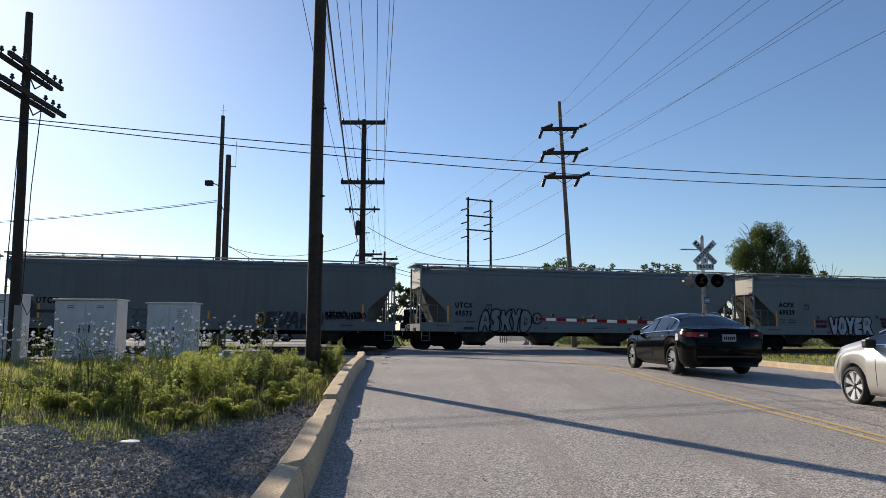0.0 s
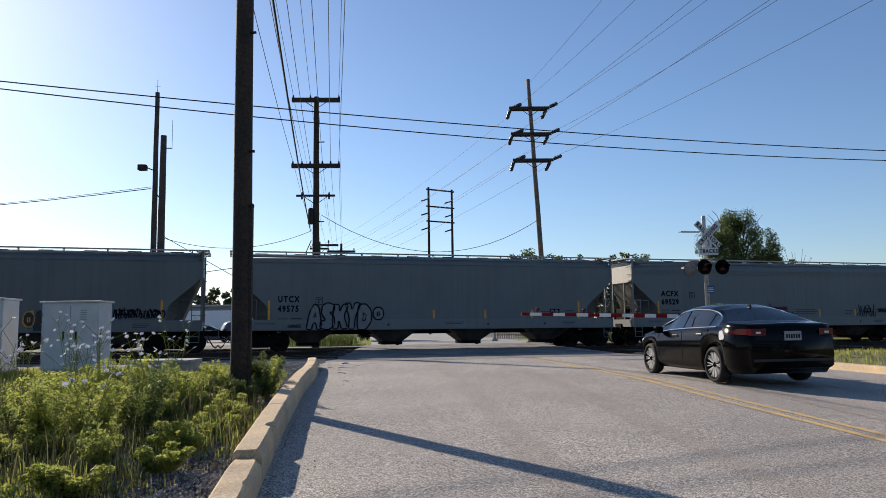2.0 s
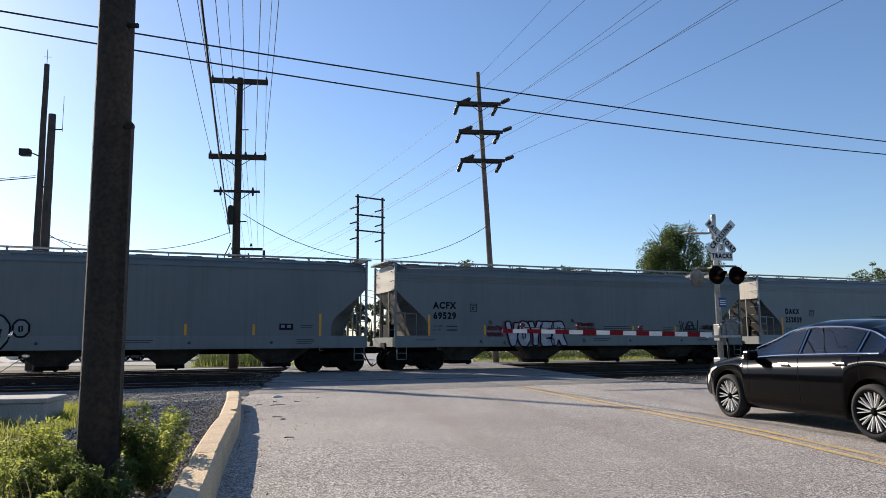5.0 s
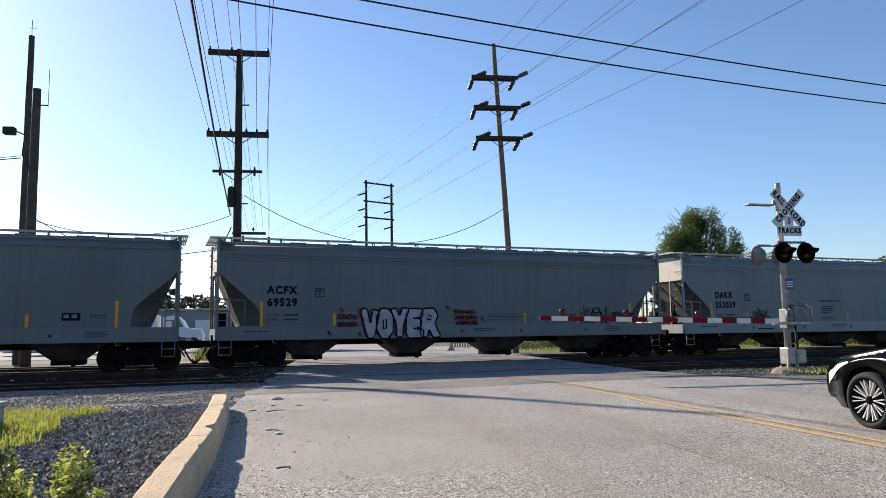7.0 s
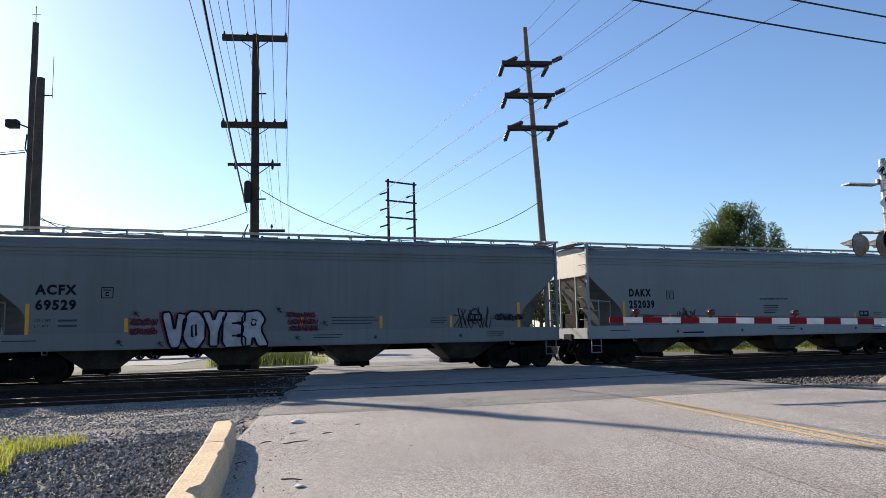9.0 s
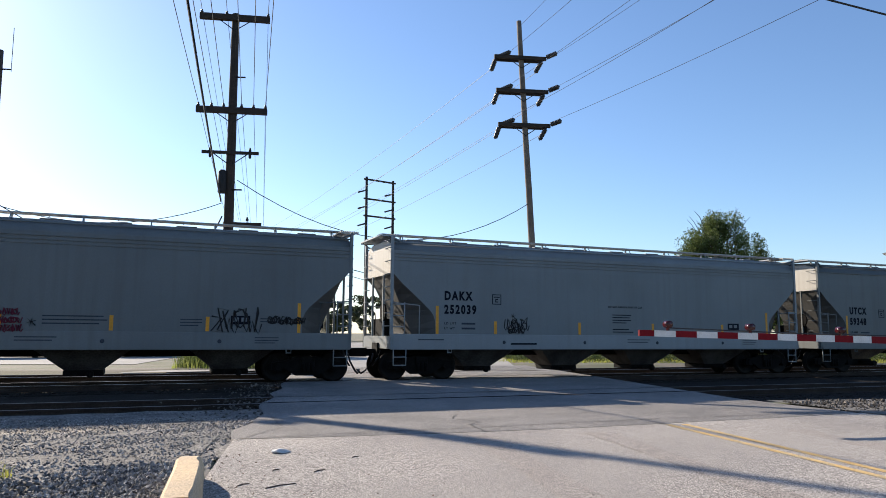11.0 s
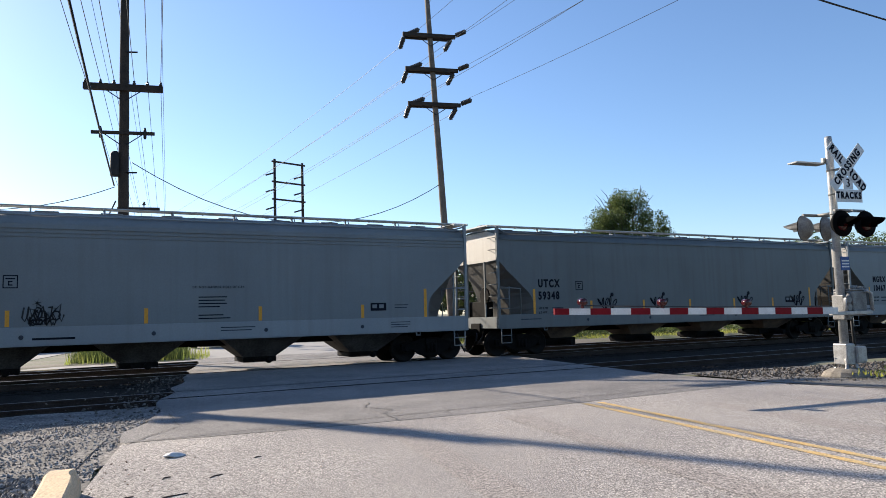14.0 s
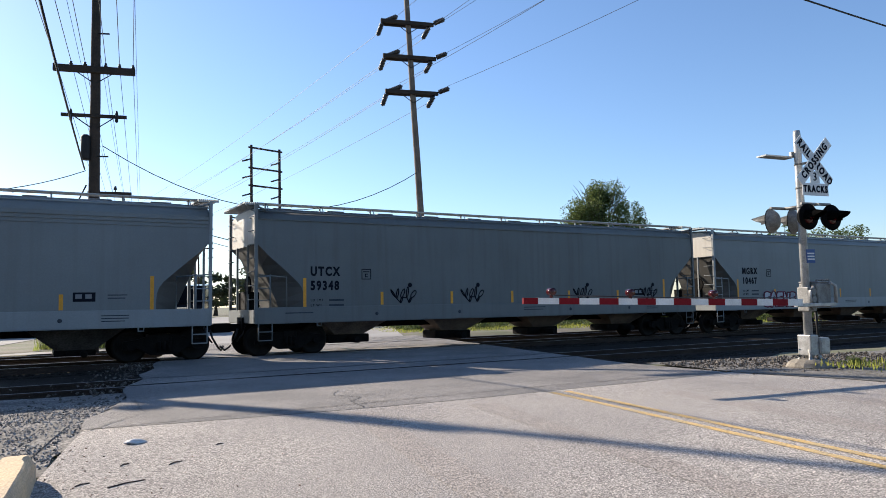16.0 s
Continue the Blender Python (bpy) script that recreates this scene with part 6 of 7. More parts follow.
prism(bm, [(-0.55, 0.8), (-0.62, 1.5), (-0.4, 1.62), (0.4, 1.62), (0.62, 1.5), (0.55, 0.8), (0.48, 0.8), (0.54, 1.46), (0.36, 1.55), (-0.36, 1.55), (-0.54, 1.46), (-0.48, 0.8)], -0.09, -0.02)
part("grille_surround", bm, M_CHROME, unit, "chrome grille surround")
for k in range(6):
    bm = bmesh.new()
    box(bm, -0.48, 0.48, -0.05, -0.01, 0.86 + k * 0.11, 0.89 + k * 0.11)
    part("grille_bar", bm, M_CHROME, unit)
for sd in (-1, 1):
    bm = bmesh.new()
    box(bm, sd * 0.85 - 0.18, sd * 0.85 + 0.18, -0.06, 0.1, 1.02, 1.24, 0.04)
    part("headlamp", bm, M_LAMPCLEAR, unit, "clear headlamp")
    bm = bmesh.new()
    box(bm, sd * 1.35 - 0.1, sd * 1.35 + 0.1, 1.5, 1.62, 1.75, 2.35, 0.03)
    tube(bm, [(sd * 1.08, 1.7, 2.2), (sd * 1.35, 1.56, 2.2)], 0.025, 6)
    part("door_mirror", bm, M_DARK, unit)
    for yy in (0.9, 3.6):
        bm = bmesh.new()
        lathe(bm, [(-0.15, 0.25), (-0.15, 0.5), (0.15, 0.5), (0.15, 0.25)], "x", 18, (sd * 0.98, yy, 0.5))
        part("wheel", bm, M_RUBBER, unit)

# ---- cabinets and box ----


def cabinet(x0, x1, y, z0, z1, doors, label, vent):
    c = empty("signal_cabinet", pose(x0, y, z0), label, "cabinet", "signal cabinets")
    w, h, d = x1 - x0, z1 - z0, 0.8
    bm = bmesh.new()
    box(bm, 0, w, 0, d, 0.08, h - 0.05, 0.012)
    part("case", bm, M_CAB, c)
    bm = bmesh.new()
    box(bm, -0.05, w + 0.05, -0.06, d + 0.05, h - 0.05, h, 0.012)
    part("roof_cap", bm, M_CAB, c)
    bm = bmesh.new()
    box(bm, -0.08, w + 0.08, -0.1, d + 0.08, -0.25, 0.08)
    part("plinth", bm, M_CONC, c)
    dw = (w - 0.1) / doors
    for i in range(doors):
        dx = 0.05 + i * dw
        door = new("door")
        door.parent = c
        bm = bmesh.new()
        box(bm, dx + 0.012, dx + dw - 0.012, -0.028, 0.0, 0.14, h - 0.14, 0.006)
        me = bpy.data.meshes.new("door")
        bm.to_mesh(me)
        bm.free()
        me.materials.append(M_CAB)
        pane = new("door_leaf", me)
        pane.parent = door
        hx = dx + dw - 0.16 if i == 0 else dx + 0.16
        bm = bmesh.new()
        box(bm, hx - 0.02, hx + 0.02, -0.06, -0.028, h * 0.48, h * 0.58, 0.006)
        tube(bm, [(hx, -0.06, h * 0.53), (hx + (0.0 if doors == 2 else 0.1), -0.07, h * 0.45)], 0.014, 6)
        part("handle", bm, M_DARK, door, "dark lever handle")
        for zz in ((0.24, h - 0.3) if not vent else (h - 0.5,)):
            for q in range(2 if not vent else 5):
                if vent and i == 0:
                    continue
                bm = bmesh.new()
                box(bm, dx + dw * 0.38, dx + dw * 0.62, -0.033, -0.026, zz + q * 0.06, zz + q * 0.06 + 0.022)
                part("louvre", bm, M_DARK if not vent else M_GALV, door)
    for zz in (0.35, h * 0.5, h - 0.35):
        bm = bmesh.new()
        tube(bm, [(0.03, -0.035, zz - 0.06), (0.03, -0.035, zz + 0.06)], 0.016, 6)
        part("hinge", bm, M_GALV, c)
    return c


cabinet(-12.22, -10.17, 22.6, -0.05, 1.97, 2, "large pale grey metal equipment cabinet with double doors", False)
cabinet(-9.18, -7.7, 22.6, -0.05, 1.87, 2, "pale grey metal equipment cabinet with a vented door", True)
cabinet(-15.6, -13.65, 22.9, -0.05, 2.15, 2, "pale grey metal equipment cabinet beside a wooden pole", False)
vault = empty("concrete_vault", pose(-6.4, 21.1, -0.05), "low grey concrete vault box with a flat lid in weeds", "utility box")
bm = bmesh.new()
box(bm, 0, 1.5, 0, 0.9, -0.1, 0.32, 0.02)
part("case", bm, M_CONC, vault)
bm = bmesh.new()
box(bm, -0.04, 1.54, -0.04, 0.94, 0.32, 0.4, 0.02)
part("lid", bm, M_CONC, vault)

# ---- plants ----


def blades(name, count, where, hmin, hmax, width, material, label, seed, bend=0.5):
    rnd = np.random.RandomState(seed)
    verts, faces = [], []
    made = 0
    while made < count:
        p = where(rnd)
        if p is None:
            continue
        x, y, k = p
        z = land(x, y) - 0.05
        h = (hmin + (hmax - hmin) * rnd.rand() ** 1.6) * k
        a = rnd.rand() * 6.283
        b = rnd.rand() * 6.283
        wx, wy = math.cos(a) * width * (0.6 + 0.8 * rnd.rand()), math.sin(a) * width
        bx, by = math.cos(b) * h * bend * rnd.rand(), math.sin(b) * h * bend * rnd.rand()
        i = len(verts)
        verts += [(x - wx, y - wy, z), (x + wx, y + wy, z), (x + bx * 0.35 + wx * 0.8, y + by * 0.35 + wy * 0.8, z + h * 0.6),
                  (x + bx * 0.35 - wx * 0.8, y + by * 0.35 - wy * 0.8, z + h * 0.6), (x + bx, y + by, z + h * (1 - 0.25 * bend))]
        faces += [(i, i + 1, i + 2, i + 3), (i + 3, i + 2, i + 4)]
        made += 1
    return tagged(raw(name, verts, faces, material), label, "grass", kind="stuff")


def grass_zone(rnd):
    y = 7.2 + 14.5 * rnd.rand() ** 1.2
    x = kerb_x(y) - 0.38 - 12.8 * rnd.rand() ** 1.4
    edge = lerp_table([(-14, 8.9), (-5.3, 8.5), (-4.3, 8.0), (-2.9, 7.25), (-2.1, 8.1), (-1.4, 9.9)], x)
    if y < edge + 0.5 * noise.noise((x * 1.5, y, 2)):
        return None
    if y > 15.0 and x > -2.9 - 0.3 * (y - 15.0):
        return None
    if y > 14.2 and x > kerb_x(y) - 0.95:
        return None
    n = noise.noise((x * 0.7, y * 0.7, 7.0))
    if rnd.rand() > 0.62 + 0.6 * n:
        return None
    k = (0.7 + 0.95 * noise.noise((x * 0.9, y * 0.9, 1.0))) * smoothstep(-0.4, 2.6, y - edge + 0.3)
    return x, y, max(0.25, k)


def weed_zone(rnd):
    p = grass_zone(rnd)
    if p is None or p[1] > 18 or p[0] < -8.5:
        return None
    return p


def strip_zone(rnd):
    y = 19.2 + 5.2 * rnd.rand()
    x = -3.75 - 6.5 * rnd.rand() ** 1.2
    edge = -4.1 + 0.55 * noise.noise((y * 1.1, 3.0, 0))
    if x > edge or noise.noise((x * 0.9, y * 0.9, 9.0)) < -0.22 or y > 24.0 + 0.6 * noise.noise((x, 0, 0)):
        return None
    return x, y, 0.75


M_STEM = leafy("wiry_stems", (0.1, 0.1, 0.05), (0.07, 0.065, 0.035), 0.3)
M_LOW = leafy("low_weed_leaves", (0.09, 0.125, 0.035), (0.13, 0.15, 0.045), 0.45)
blades("grass", 36000, grass_zone, 0.05, 0.27, 0.0055, M_GRASS, "unmown yellow-green grass beside the gravel", 3, 0.9)
blades("grass", 6000, weed_zone, 0.15, 0.5, 0.005, M_WEED, "tall green weeds among the grass", 4, 0.6)
blades("grass", 1600, weed_zone, 0.3, 0.75, 0.004, M_DRY, "dry straw-coloured stalks among the grass", 5, 0.3)
blades("grass", 2600, weed_zone, 0.35, 0.95, 0.004, M_STEM, "dark wiry weed stems among the grass", 15, 0.35)
blades("grass", 6000, weed_zone, 0.08, 0.4, 0.008, M_LOW, "dark green low weeds among the grass", 16, 0.9)
blades("grass", 16000, strip_zone, 0.1, 0.34, 0.005, M_BRIGHT, "low bright grass patch beside the tracks", 6, 0.9)
blades("grass", 9000, lambda rnd: (10.6 + 9 * rnd.rand(), 14 + 14 * rnd.rand(), 0.8), 0.06, 0.22, 0.01, M_GRASS, "short green grass on the verge behind the kerb", 7)
blades("grass", 2200, lambda rnd: (10.4 + 4.5 * rnd.rand(), 25.6 + 3.2 * rnd.rand(), 0.6), 0.05, 0.22, 0.005, M_DRY, "dry sparse grass round the signal base", 8)
for g in bpy.data.objects:
    if g.name.startswith("grass") and "verge" in g.get("label", ""):
        g.location.z = 0.15


def leaf_cloud(rnd, n, centre, rad, size, verts, faces):
    cx, cy, cz = centre
    for _ in range(n):
        a, b, r = rnd.rand() * 6.283, math.acos(2 * rnd.rand() - 1), (0.35 + 0.65 * rnd.rand() ** 0.5)
        x, y, z = cx + rad[0] * r * math.sin(b) * math.cos(a), cy + rad[1] * r * math.sin(b) * math.sin(a), cz + rad[2] * r * math.cos(b)
        u = Vector((rnd.randn(), rnd.randn(), rnd.randn() * 0.6)).normalized()
        v = u.cross(Vector((rnd.randn(), rnd.randn(), rnd.randn()))).normalized()
        s = size * (0.6 + 0.8 * rnd.rand())
        i = len(verts)
        p = Vector((x, y, z))
        verts += [tuple(p - u * s), tuple(p + v * s * 0.45), tuple(p + u * s), tuple(p - v * s * 0.45)]
        faces.append((i, i + 1, i + 2, i + 3))


def weed_bush(x, y, h, w, seed, material, label, leaf=0.035, n=900):
    rnd = np.random.RandomState(seed)
    b = empty("weed_bush", pose(x, y, land(x, y) - 0.05), label, "bush", "weed bushes by the kerb")
    bm = bmesh.new()
    verts, faces = [], []
    for i in range(9):
        a, r = rnd.rand() * 6.283, w * (0.25 + 0.6 * rnd.rand())
        top = h * (0.55 + 0.45 * rnd.rand())
        p1 = (math.cos(a) * r * 0.4, math.sin(a) * r * 0.4, top * 0.5)
        p2 = (math.cos(a) * r, math.sin(a) * r, top)
        tube(bm, [(0, 0, 0), p1, p2], 0.008, 4, 0.003)
        for f in (0.35, 0.55, 0.75, 0.95):
            c = Vector((0, 0, 0)).lerp(Vector(p2), f)
            leaf_cloud(rnd, n // 36, c, (w * 0.2, w * 0.2, h * 0.12), leaf, verts, faces)
    part("stem", bm, M_DRY, b)
    raw("foliage", verts, faces, material, b)
    return b


# two leaf tones: one brightened as if sunlit, one darkened as if shaded
M_BUSH = leafy("sunlit_bush_leaves", (0.38, 0.41, 0.095), (0.28, 0.32, 0.075), 0.7)
M_SHADE = leafy("shaded_bush_leaves", (0.14, 0.18, 0.048), (0.1, 0.135, 0.038), 0.5)
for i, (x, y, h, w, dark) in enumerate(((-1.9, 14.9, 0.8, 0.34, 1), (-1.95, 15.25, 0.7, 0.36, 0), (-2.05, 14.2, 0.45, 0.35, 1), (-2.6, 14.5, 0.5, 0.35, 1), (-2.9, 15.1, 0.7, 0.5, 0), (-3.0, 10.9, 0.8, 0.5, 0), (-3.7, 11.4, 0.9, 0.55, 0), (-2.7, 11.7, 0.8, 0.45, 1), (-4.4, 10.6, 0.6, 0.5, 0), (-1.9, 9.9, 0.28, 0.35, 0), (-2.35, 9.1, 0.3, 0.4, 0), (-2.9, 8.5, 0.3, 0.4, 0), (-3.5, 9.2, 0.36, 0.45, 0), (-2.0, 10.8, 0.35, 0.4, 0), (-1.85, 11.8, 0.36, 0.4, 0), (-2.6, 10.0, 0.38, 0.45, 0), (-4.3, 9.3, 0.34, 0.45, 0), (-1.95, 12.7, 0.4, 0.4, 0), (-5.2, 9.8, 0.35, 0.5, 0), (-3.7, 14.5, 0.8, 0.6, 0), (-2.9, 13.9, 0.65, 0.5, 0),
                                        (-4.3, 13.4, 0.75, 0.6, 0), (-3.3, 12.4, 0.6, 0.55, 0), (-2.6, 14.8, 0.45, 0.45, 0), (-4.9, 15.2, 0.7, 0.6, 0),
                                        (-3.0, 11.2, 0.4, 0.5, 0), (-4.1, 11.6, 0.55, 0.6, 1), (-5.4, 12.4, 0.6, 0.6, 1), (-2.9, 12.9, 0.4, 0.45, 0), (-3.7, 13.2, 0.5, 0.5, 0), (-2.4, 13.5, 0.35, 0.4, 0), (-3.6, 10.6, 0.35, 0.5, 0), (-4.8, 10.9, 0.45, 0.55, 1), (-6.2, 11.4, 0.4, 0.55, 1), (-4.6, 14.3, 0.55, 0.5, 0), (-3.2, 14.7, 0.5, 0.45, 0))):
    weed_bush(x, y, h, w, 100 + i, M_SHADE if dark else M_BUSH, "leafy weed clump in shade-darkened green" if dark else "yellow-green leafy weed clump in the sun", 0.019, 4200)

weed_bush(SX + 1.0, SY - 0.15, 0.26, 0.3, 90, M_SHADE, "small green weed beside the signal base", 0.016, 1200)


def chicory(x, y, h, seed):
    rnd = np.random.RandomState(seed)
    c = empty("wildflower", pose(x, y, land(x, y) - 0.05), "tall wiry wildflower with pale blue blooms", "wildflower", "wildflowers in the verge")
    stems = bmesh.new()
    fl = []
    lv, lf = [], []
    for i in range(4 + seed % 3):
        a = rnd.rand() * 6.283
        r = 0.06 + 0.3 * rnd.rand()
        p = [Vector((0, 0, 0)), Vector((math.cos(a) * r * 0.3, math.sin(a) * r * 0.3, h * 0.45)), Vector((math.cos(a) * r, math.sin(a) * r, h * (0.75 + 0.3 * rnd.rand())))]
        tube(stems, p, 0.006, 4, 0.003)
        for k in range(3):
            f = 0.45 + 0.5 * rnd.rand()
            q = p[1].lerp(p[2], f)
            d = Vector((rnd.randn() * 0.12, rnd.randn() * 0.12, 0.1 + 0.12 * rnd.rand()))
            tube(stems, [q, q + d], 0.003, 4)
            if rnd.rand() < 0.75:
                fl.append(q + d)
        if rnd.rand() < 0.8:
            fl.append(p[2])
        leaf_cloud(rnd, 22, p[0].lerp(p[1], 0.6), (0.1, 0.1, h * 0.25), 0.03, lv, lf)
    part("stem", stems, M_WEED, c)
    raw("foliage", lv, lf, M_WEED, c)
    for q in fl:
        bm = bmesh.new()
        nrm = Vector((rnd.randn() * 0.5, -0.5 + rnd.randn() * 0.5, 0.8)).normalized()
        t1 = nrm.orthogonal().normalized()
        t2 = nrm.cross(t1)
        for k in range(8):
            a = k * 0.785
            d = t1 * math.cos(a) + t2 * math.sin(a)
            e = t1 * math.cos(a + 0.4) + t2 * math.sin(a + 0.4)
            g = t1 * math.cos(a - 0.4) + t2 * math.sin(a - 0.4)
            vs = [bm.verts.new(q + o) for o in (nrm * 0, g * 0.02, d * 0.032 + nrm * 0.005, e * 0.02)]
            bm.faces.new(vs)
        part("bloom", bm, M_FLOWER, c)


rw = random.Random(12)
for i in range(28):
    y = rw.uniform(9.2, 14.8)
    x = kerb_x(y) - rw.uniform(1.6, 5.6)
    chicory(x, y, rw.uniform(0.9, 1.45), i)


M_BROAD = leafy("broad_tree_leaves", (0.1, 0.14, 0.042), (0.15, 0.185, 0.058), 0.46)


def tree(x, y, h, r, seed, label, material=None, leaf=0.16, clumps=60, per=90, base=None, squash=0.85, name="tree", lobes=()):
    rnd = np.random.RandomState(seed)
    t = empty(name, pose(x, y, land(x, y) - 0.2), label, "tree", "trees beyond the tracks")
    bm = bmesh.new()
    base = h * 0.3 if base is None else base
    tube(bm, [(0, 0, 0), (0.1, 0.05, base), (0.0, 0.1, h * 0.6)], r * 0.07 + 0.05, 8, 0.05)
    verts, faces = [], []
    cz = base + (h - base) * 0.5
    for i in range(clumps):
        a, b = rnd.rand() * 6.283, math.acos(2 * rnd.rand() - 1)
        k = 0.45 + 0.55 * rnd.rand() ** 0.4
        wob = 1 + 0.35 * noise.noise((math.cos(a) * 2, math.sin(a) * 2, seed + math.cos(b) * 2))
        c = Vector((r * k * wob * math.sin(b) * math.cos(a), r * k * wob * math.sin(b) * math.sin(a), cz + (h - base) * 0.5 * k * wob * math.cos(b)))
        if lobes:
            dx, dz, k = lobes[i % len(lobes)]
            c = Vector((dx * r, 0, base + dz * (h - base))) + Vector((c.x, c.y, c.z - cz)) * k
        if i % 3 == 0:
            tube(bm, [(0, 0, base * 0.8 + 0.2 * c.z), c * 0.6 + Vector((0, 0, cz * 0.3)), c], 0.07, 5, 0.015)
        s = r * (0.1 + 0.12 * rnd.rand())
        leaf_cloud(rnd, per, c, (s, s, s * squash), leaf, verts, faces)
    part("trunk", bm, M_BARK, t)
    raw("crown", verts, faces, material or M_TREE, t)
    return t


big = tree(36.4, 80, 13.2, 3.9, 1, "broad dense green tree beyond the train", M_BROAD, clumps=320, per=150, base=4.0, leaf=0.095, squash=1.3,
           lobes=((-0.45, 0.5, 0.55), (0.1, 0.68, 0.6), (0.62, 0.55, 0.5), (0.0, 0.4, 0.8), (-0.15, 0.86, 0.26), (0.85, 0.36, 0.36), (-0.75, 0.62, 0.3)))
rt = random.Random(77)
bm = bmesh.new()
for i in range(22):
    a, up = rt.uniform(0, 6.283), rt.uniform(0.15, 1.0)
    e = Vector((math.cos(a) * 4.3 * (1.15 - up * 0.75), math.sin(a) * 3.0, 8.6 + 5.2 * up))
    tube(bm, [e * 0.55 + Vector((0, 0, 3.6)), e, e + Vector((math.cos(a) * 0.5, 0, 0.5))], 0.04, 4, 0.012)
part("twig", bm, M_BARK, big, "bare twigs standing out of the crown")
for i, (x, y, h, r) in enumerate(((12.5, 78, 9.2, 2.6), (16.2, 79, 8.9, 2.8), (19.5, 80, 8.6, 2.2), (23.5, 80, 8.9, 2.4), (26.8, 82, 9.0, 2.0), (44.5, 84, 8.6, 2.4), (67, 90, 10.8, 3.4), (74, 88, 11.5, 4))):
    tree(x, y, h, r, 20 + i, "leafy green tree whose top shows over the train", clumps=110, per=40, base=2.5, leaf=0.15)
bm = bmesh.new()
bare = empty("bare_tree", pose(44, 82, -0.2), "thin bare twiggy tree beside a leafy one", "tree")
for i in range(9):
    a = i * 0.7
    tube(bm, [(0, 0, 3), (math.cos(a) * 0.7, math.sin(a) * 0.5, 6.5), (math.cos(a) * 1.8, math.sin(a) * 0.8, 8.2 + 0.3 * (i % 4))], 0.06, 5, 0.015)
tube(bm, [(0, 0, 0), (0, 0, 3.2)], 0.14, 8)
part("branches", bm, M_BARK, bare)

for i, x in enumerate(range(-110, 140, 11)):
    y = 175 + 18 * math.sin(x * 0.7)
    tree(x, y, 8.5 + 3 * abs(math.sin(x * 1.3)), 7, 300 + i, "distant dark tree in a hazy line", M_FARTREE, 0.55, 36, 50, 1.5, 0.7, "distant_tree")
for i, (x, y, h, r) in enumerate(((-30, 142, 8.4, 4.2), (-44, 140, 9.0, 5), (-38, 150, 8.0, 5), (-52, 150, 9.5, 6), (-22, 150, 7.6, 4))):
    tree(x, y, h, r, 60 + i, "distant green tree behind a grey building", M_FARTREE, 0.35, 45, 80, 1.5, 0.8, "distant_tree")

# unseen trees added behind the camera, to darken reflections and low sky light
for i in range(13):
    x = -78 + i * 13 + 4 * math.sin(i * 2.1)
    tree(x, -52 + 6 * math.sin(i * 1.7), 15 + 4 * abs(math.sin(i * 1.3)), 7.5, 500 + i, "unseen tree added behind the camera to block low sky", M_FARTREE, 0.5, 60, 60, 1.5, 0.8, "blocker_tree")

# growth beyond the tracks
blades("grass", 5000, lambda rnd: (-7.5 + 4.5 * rnd.rand(), 49.5 + 5 * rnd.rand(), 1.0), 0.15, 1.2, 0.011, M_TREE, "uneven green weeds round a pole beyond the tracks", 14, 0.5)
rg = np.random.RandomState(11)
verts, faces = [], []
for i in range(230):
    x, y = 9.5 + 32 * rg.rand(), 57.5 + 7 * rg.rand()
    h = 0.25 + 1.1 * rg.rand() ** 2
    leaf_cloud(rg, int(90 + 120 * h), (x, y, land(x, y) + h * 0.5), (0.35 + 0.5 * h, 0.5, h * 0.6), 0.07, verts, faces)
tagged(raw("scrub", verts, faces, M_TREE), "uneven dark green scrub beyond the tracks", "scrub", kind="stuff")
blades("grass", 9000, lambda rnd: (8.5 + 32 * rnd.rand(), 55.5 + 7 * rnd.rand(), 0.4 + 0.9 * abs(noise.noise((rnd.rand() * 20, 3, 1)))), 0.08, 0.42, 0.016, M_BRIGHT, "sunlit yellow-green grass beyond the tracks", 13, 0.7)
blades("grass", 1500, lambda rnd: (-7.5 + 5.5 * rnd.rand(), 48.5 + 5 * rnd.rand(), 1.0), 0.1, 0.6, 0.01, M_WEED, "yellow weeds round a pole beyond the tracks", 12, 0.4)

fence = empty("fence", pose(5.5, 66, -0.25, 0, 0, 5), "low wooden slat fence beyond the tracks", "fence")
bm = bmesh.new()
box(bm, -0.06, 0.06, -0.03, 0.03, 0, 1.5, 0.005)
f0 = part("slat", bm, M_FENCE, fence)
for i in range(1, 34):
    again("slat", f0, fence, pose(i * 0.2, 0.01 * (i % 3), 0.03 * math.sin(i * 2.3)))
for z in (0.4, 1.2):
    bm = bmesh.new()
    box(bm, -0.1, 6.8, 0.035, 0.075, z - 0.05, z + 0.05)
    part("rail", bm, M_FENCE, fence)
blk = empty("concrete_barrier", pose(6.3, 58, -0.3, 0, 0, 30), "short pale concrete road barrier beyond the tracks", "barrier")
bm = bmesh.new()
prism(bm, [(-0.35, 0), (-0.3, 0.2), (-0.1, 0.4), (-0.08, 0.85), (0.08, 0.85), (0.1, 0.4), (0.3, 0.2), (0.35, 0)], -1.2, 1.2)
part("block", bm, M_CONC, blk)

hall = empty("warehouse", pose(-62, 128, -0.2, 0, 0, 3), "long low grey warehouse beyond the yard", "building")
bm = bmesh.new()
box(bm, 0, 46, 0, 14, 0, 4.9)
part("wall", bm, M_BUILD, hall)
bm = bmesh.new()
prism(bm, [(-0.5, 4.9), (46.5, 4.9), (46.5, 5.2), (-0.5, 5.2)], -0.6, 14.6)
part("roof", bm, M_GALV, hall)
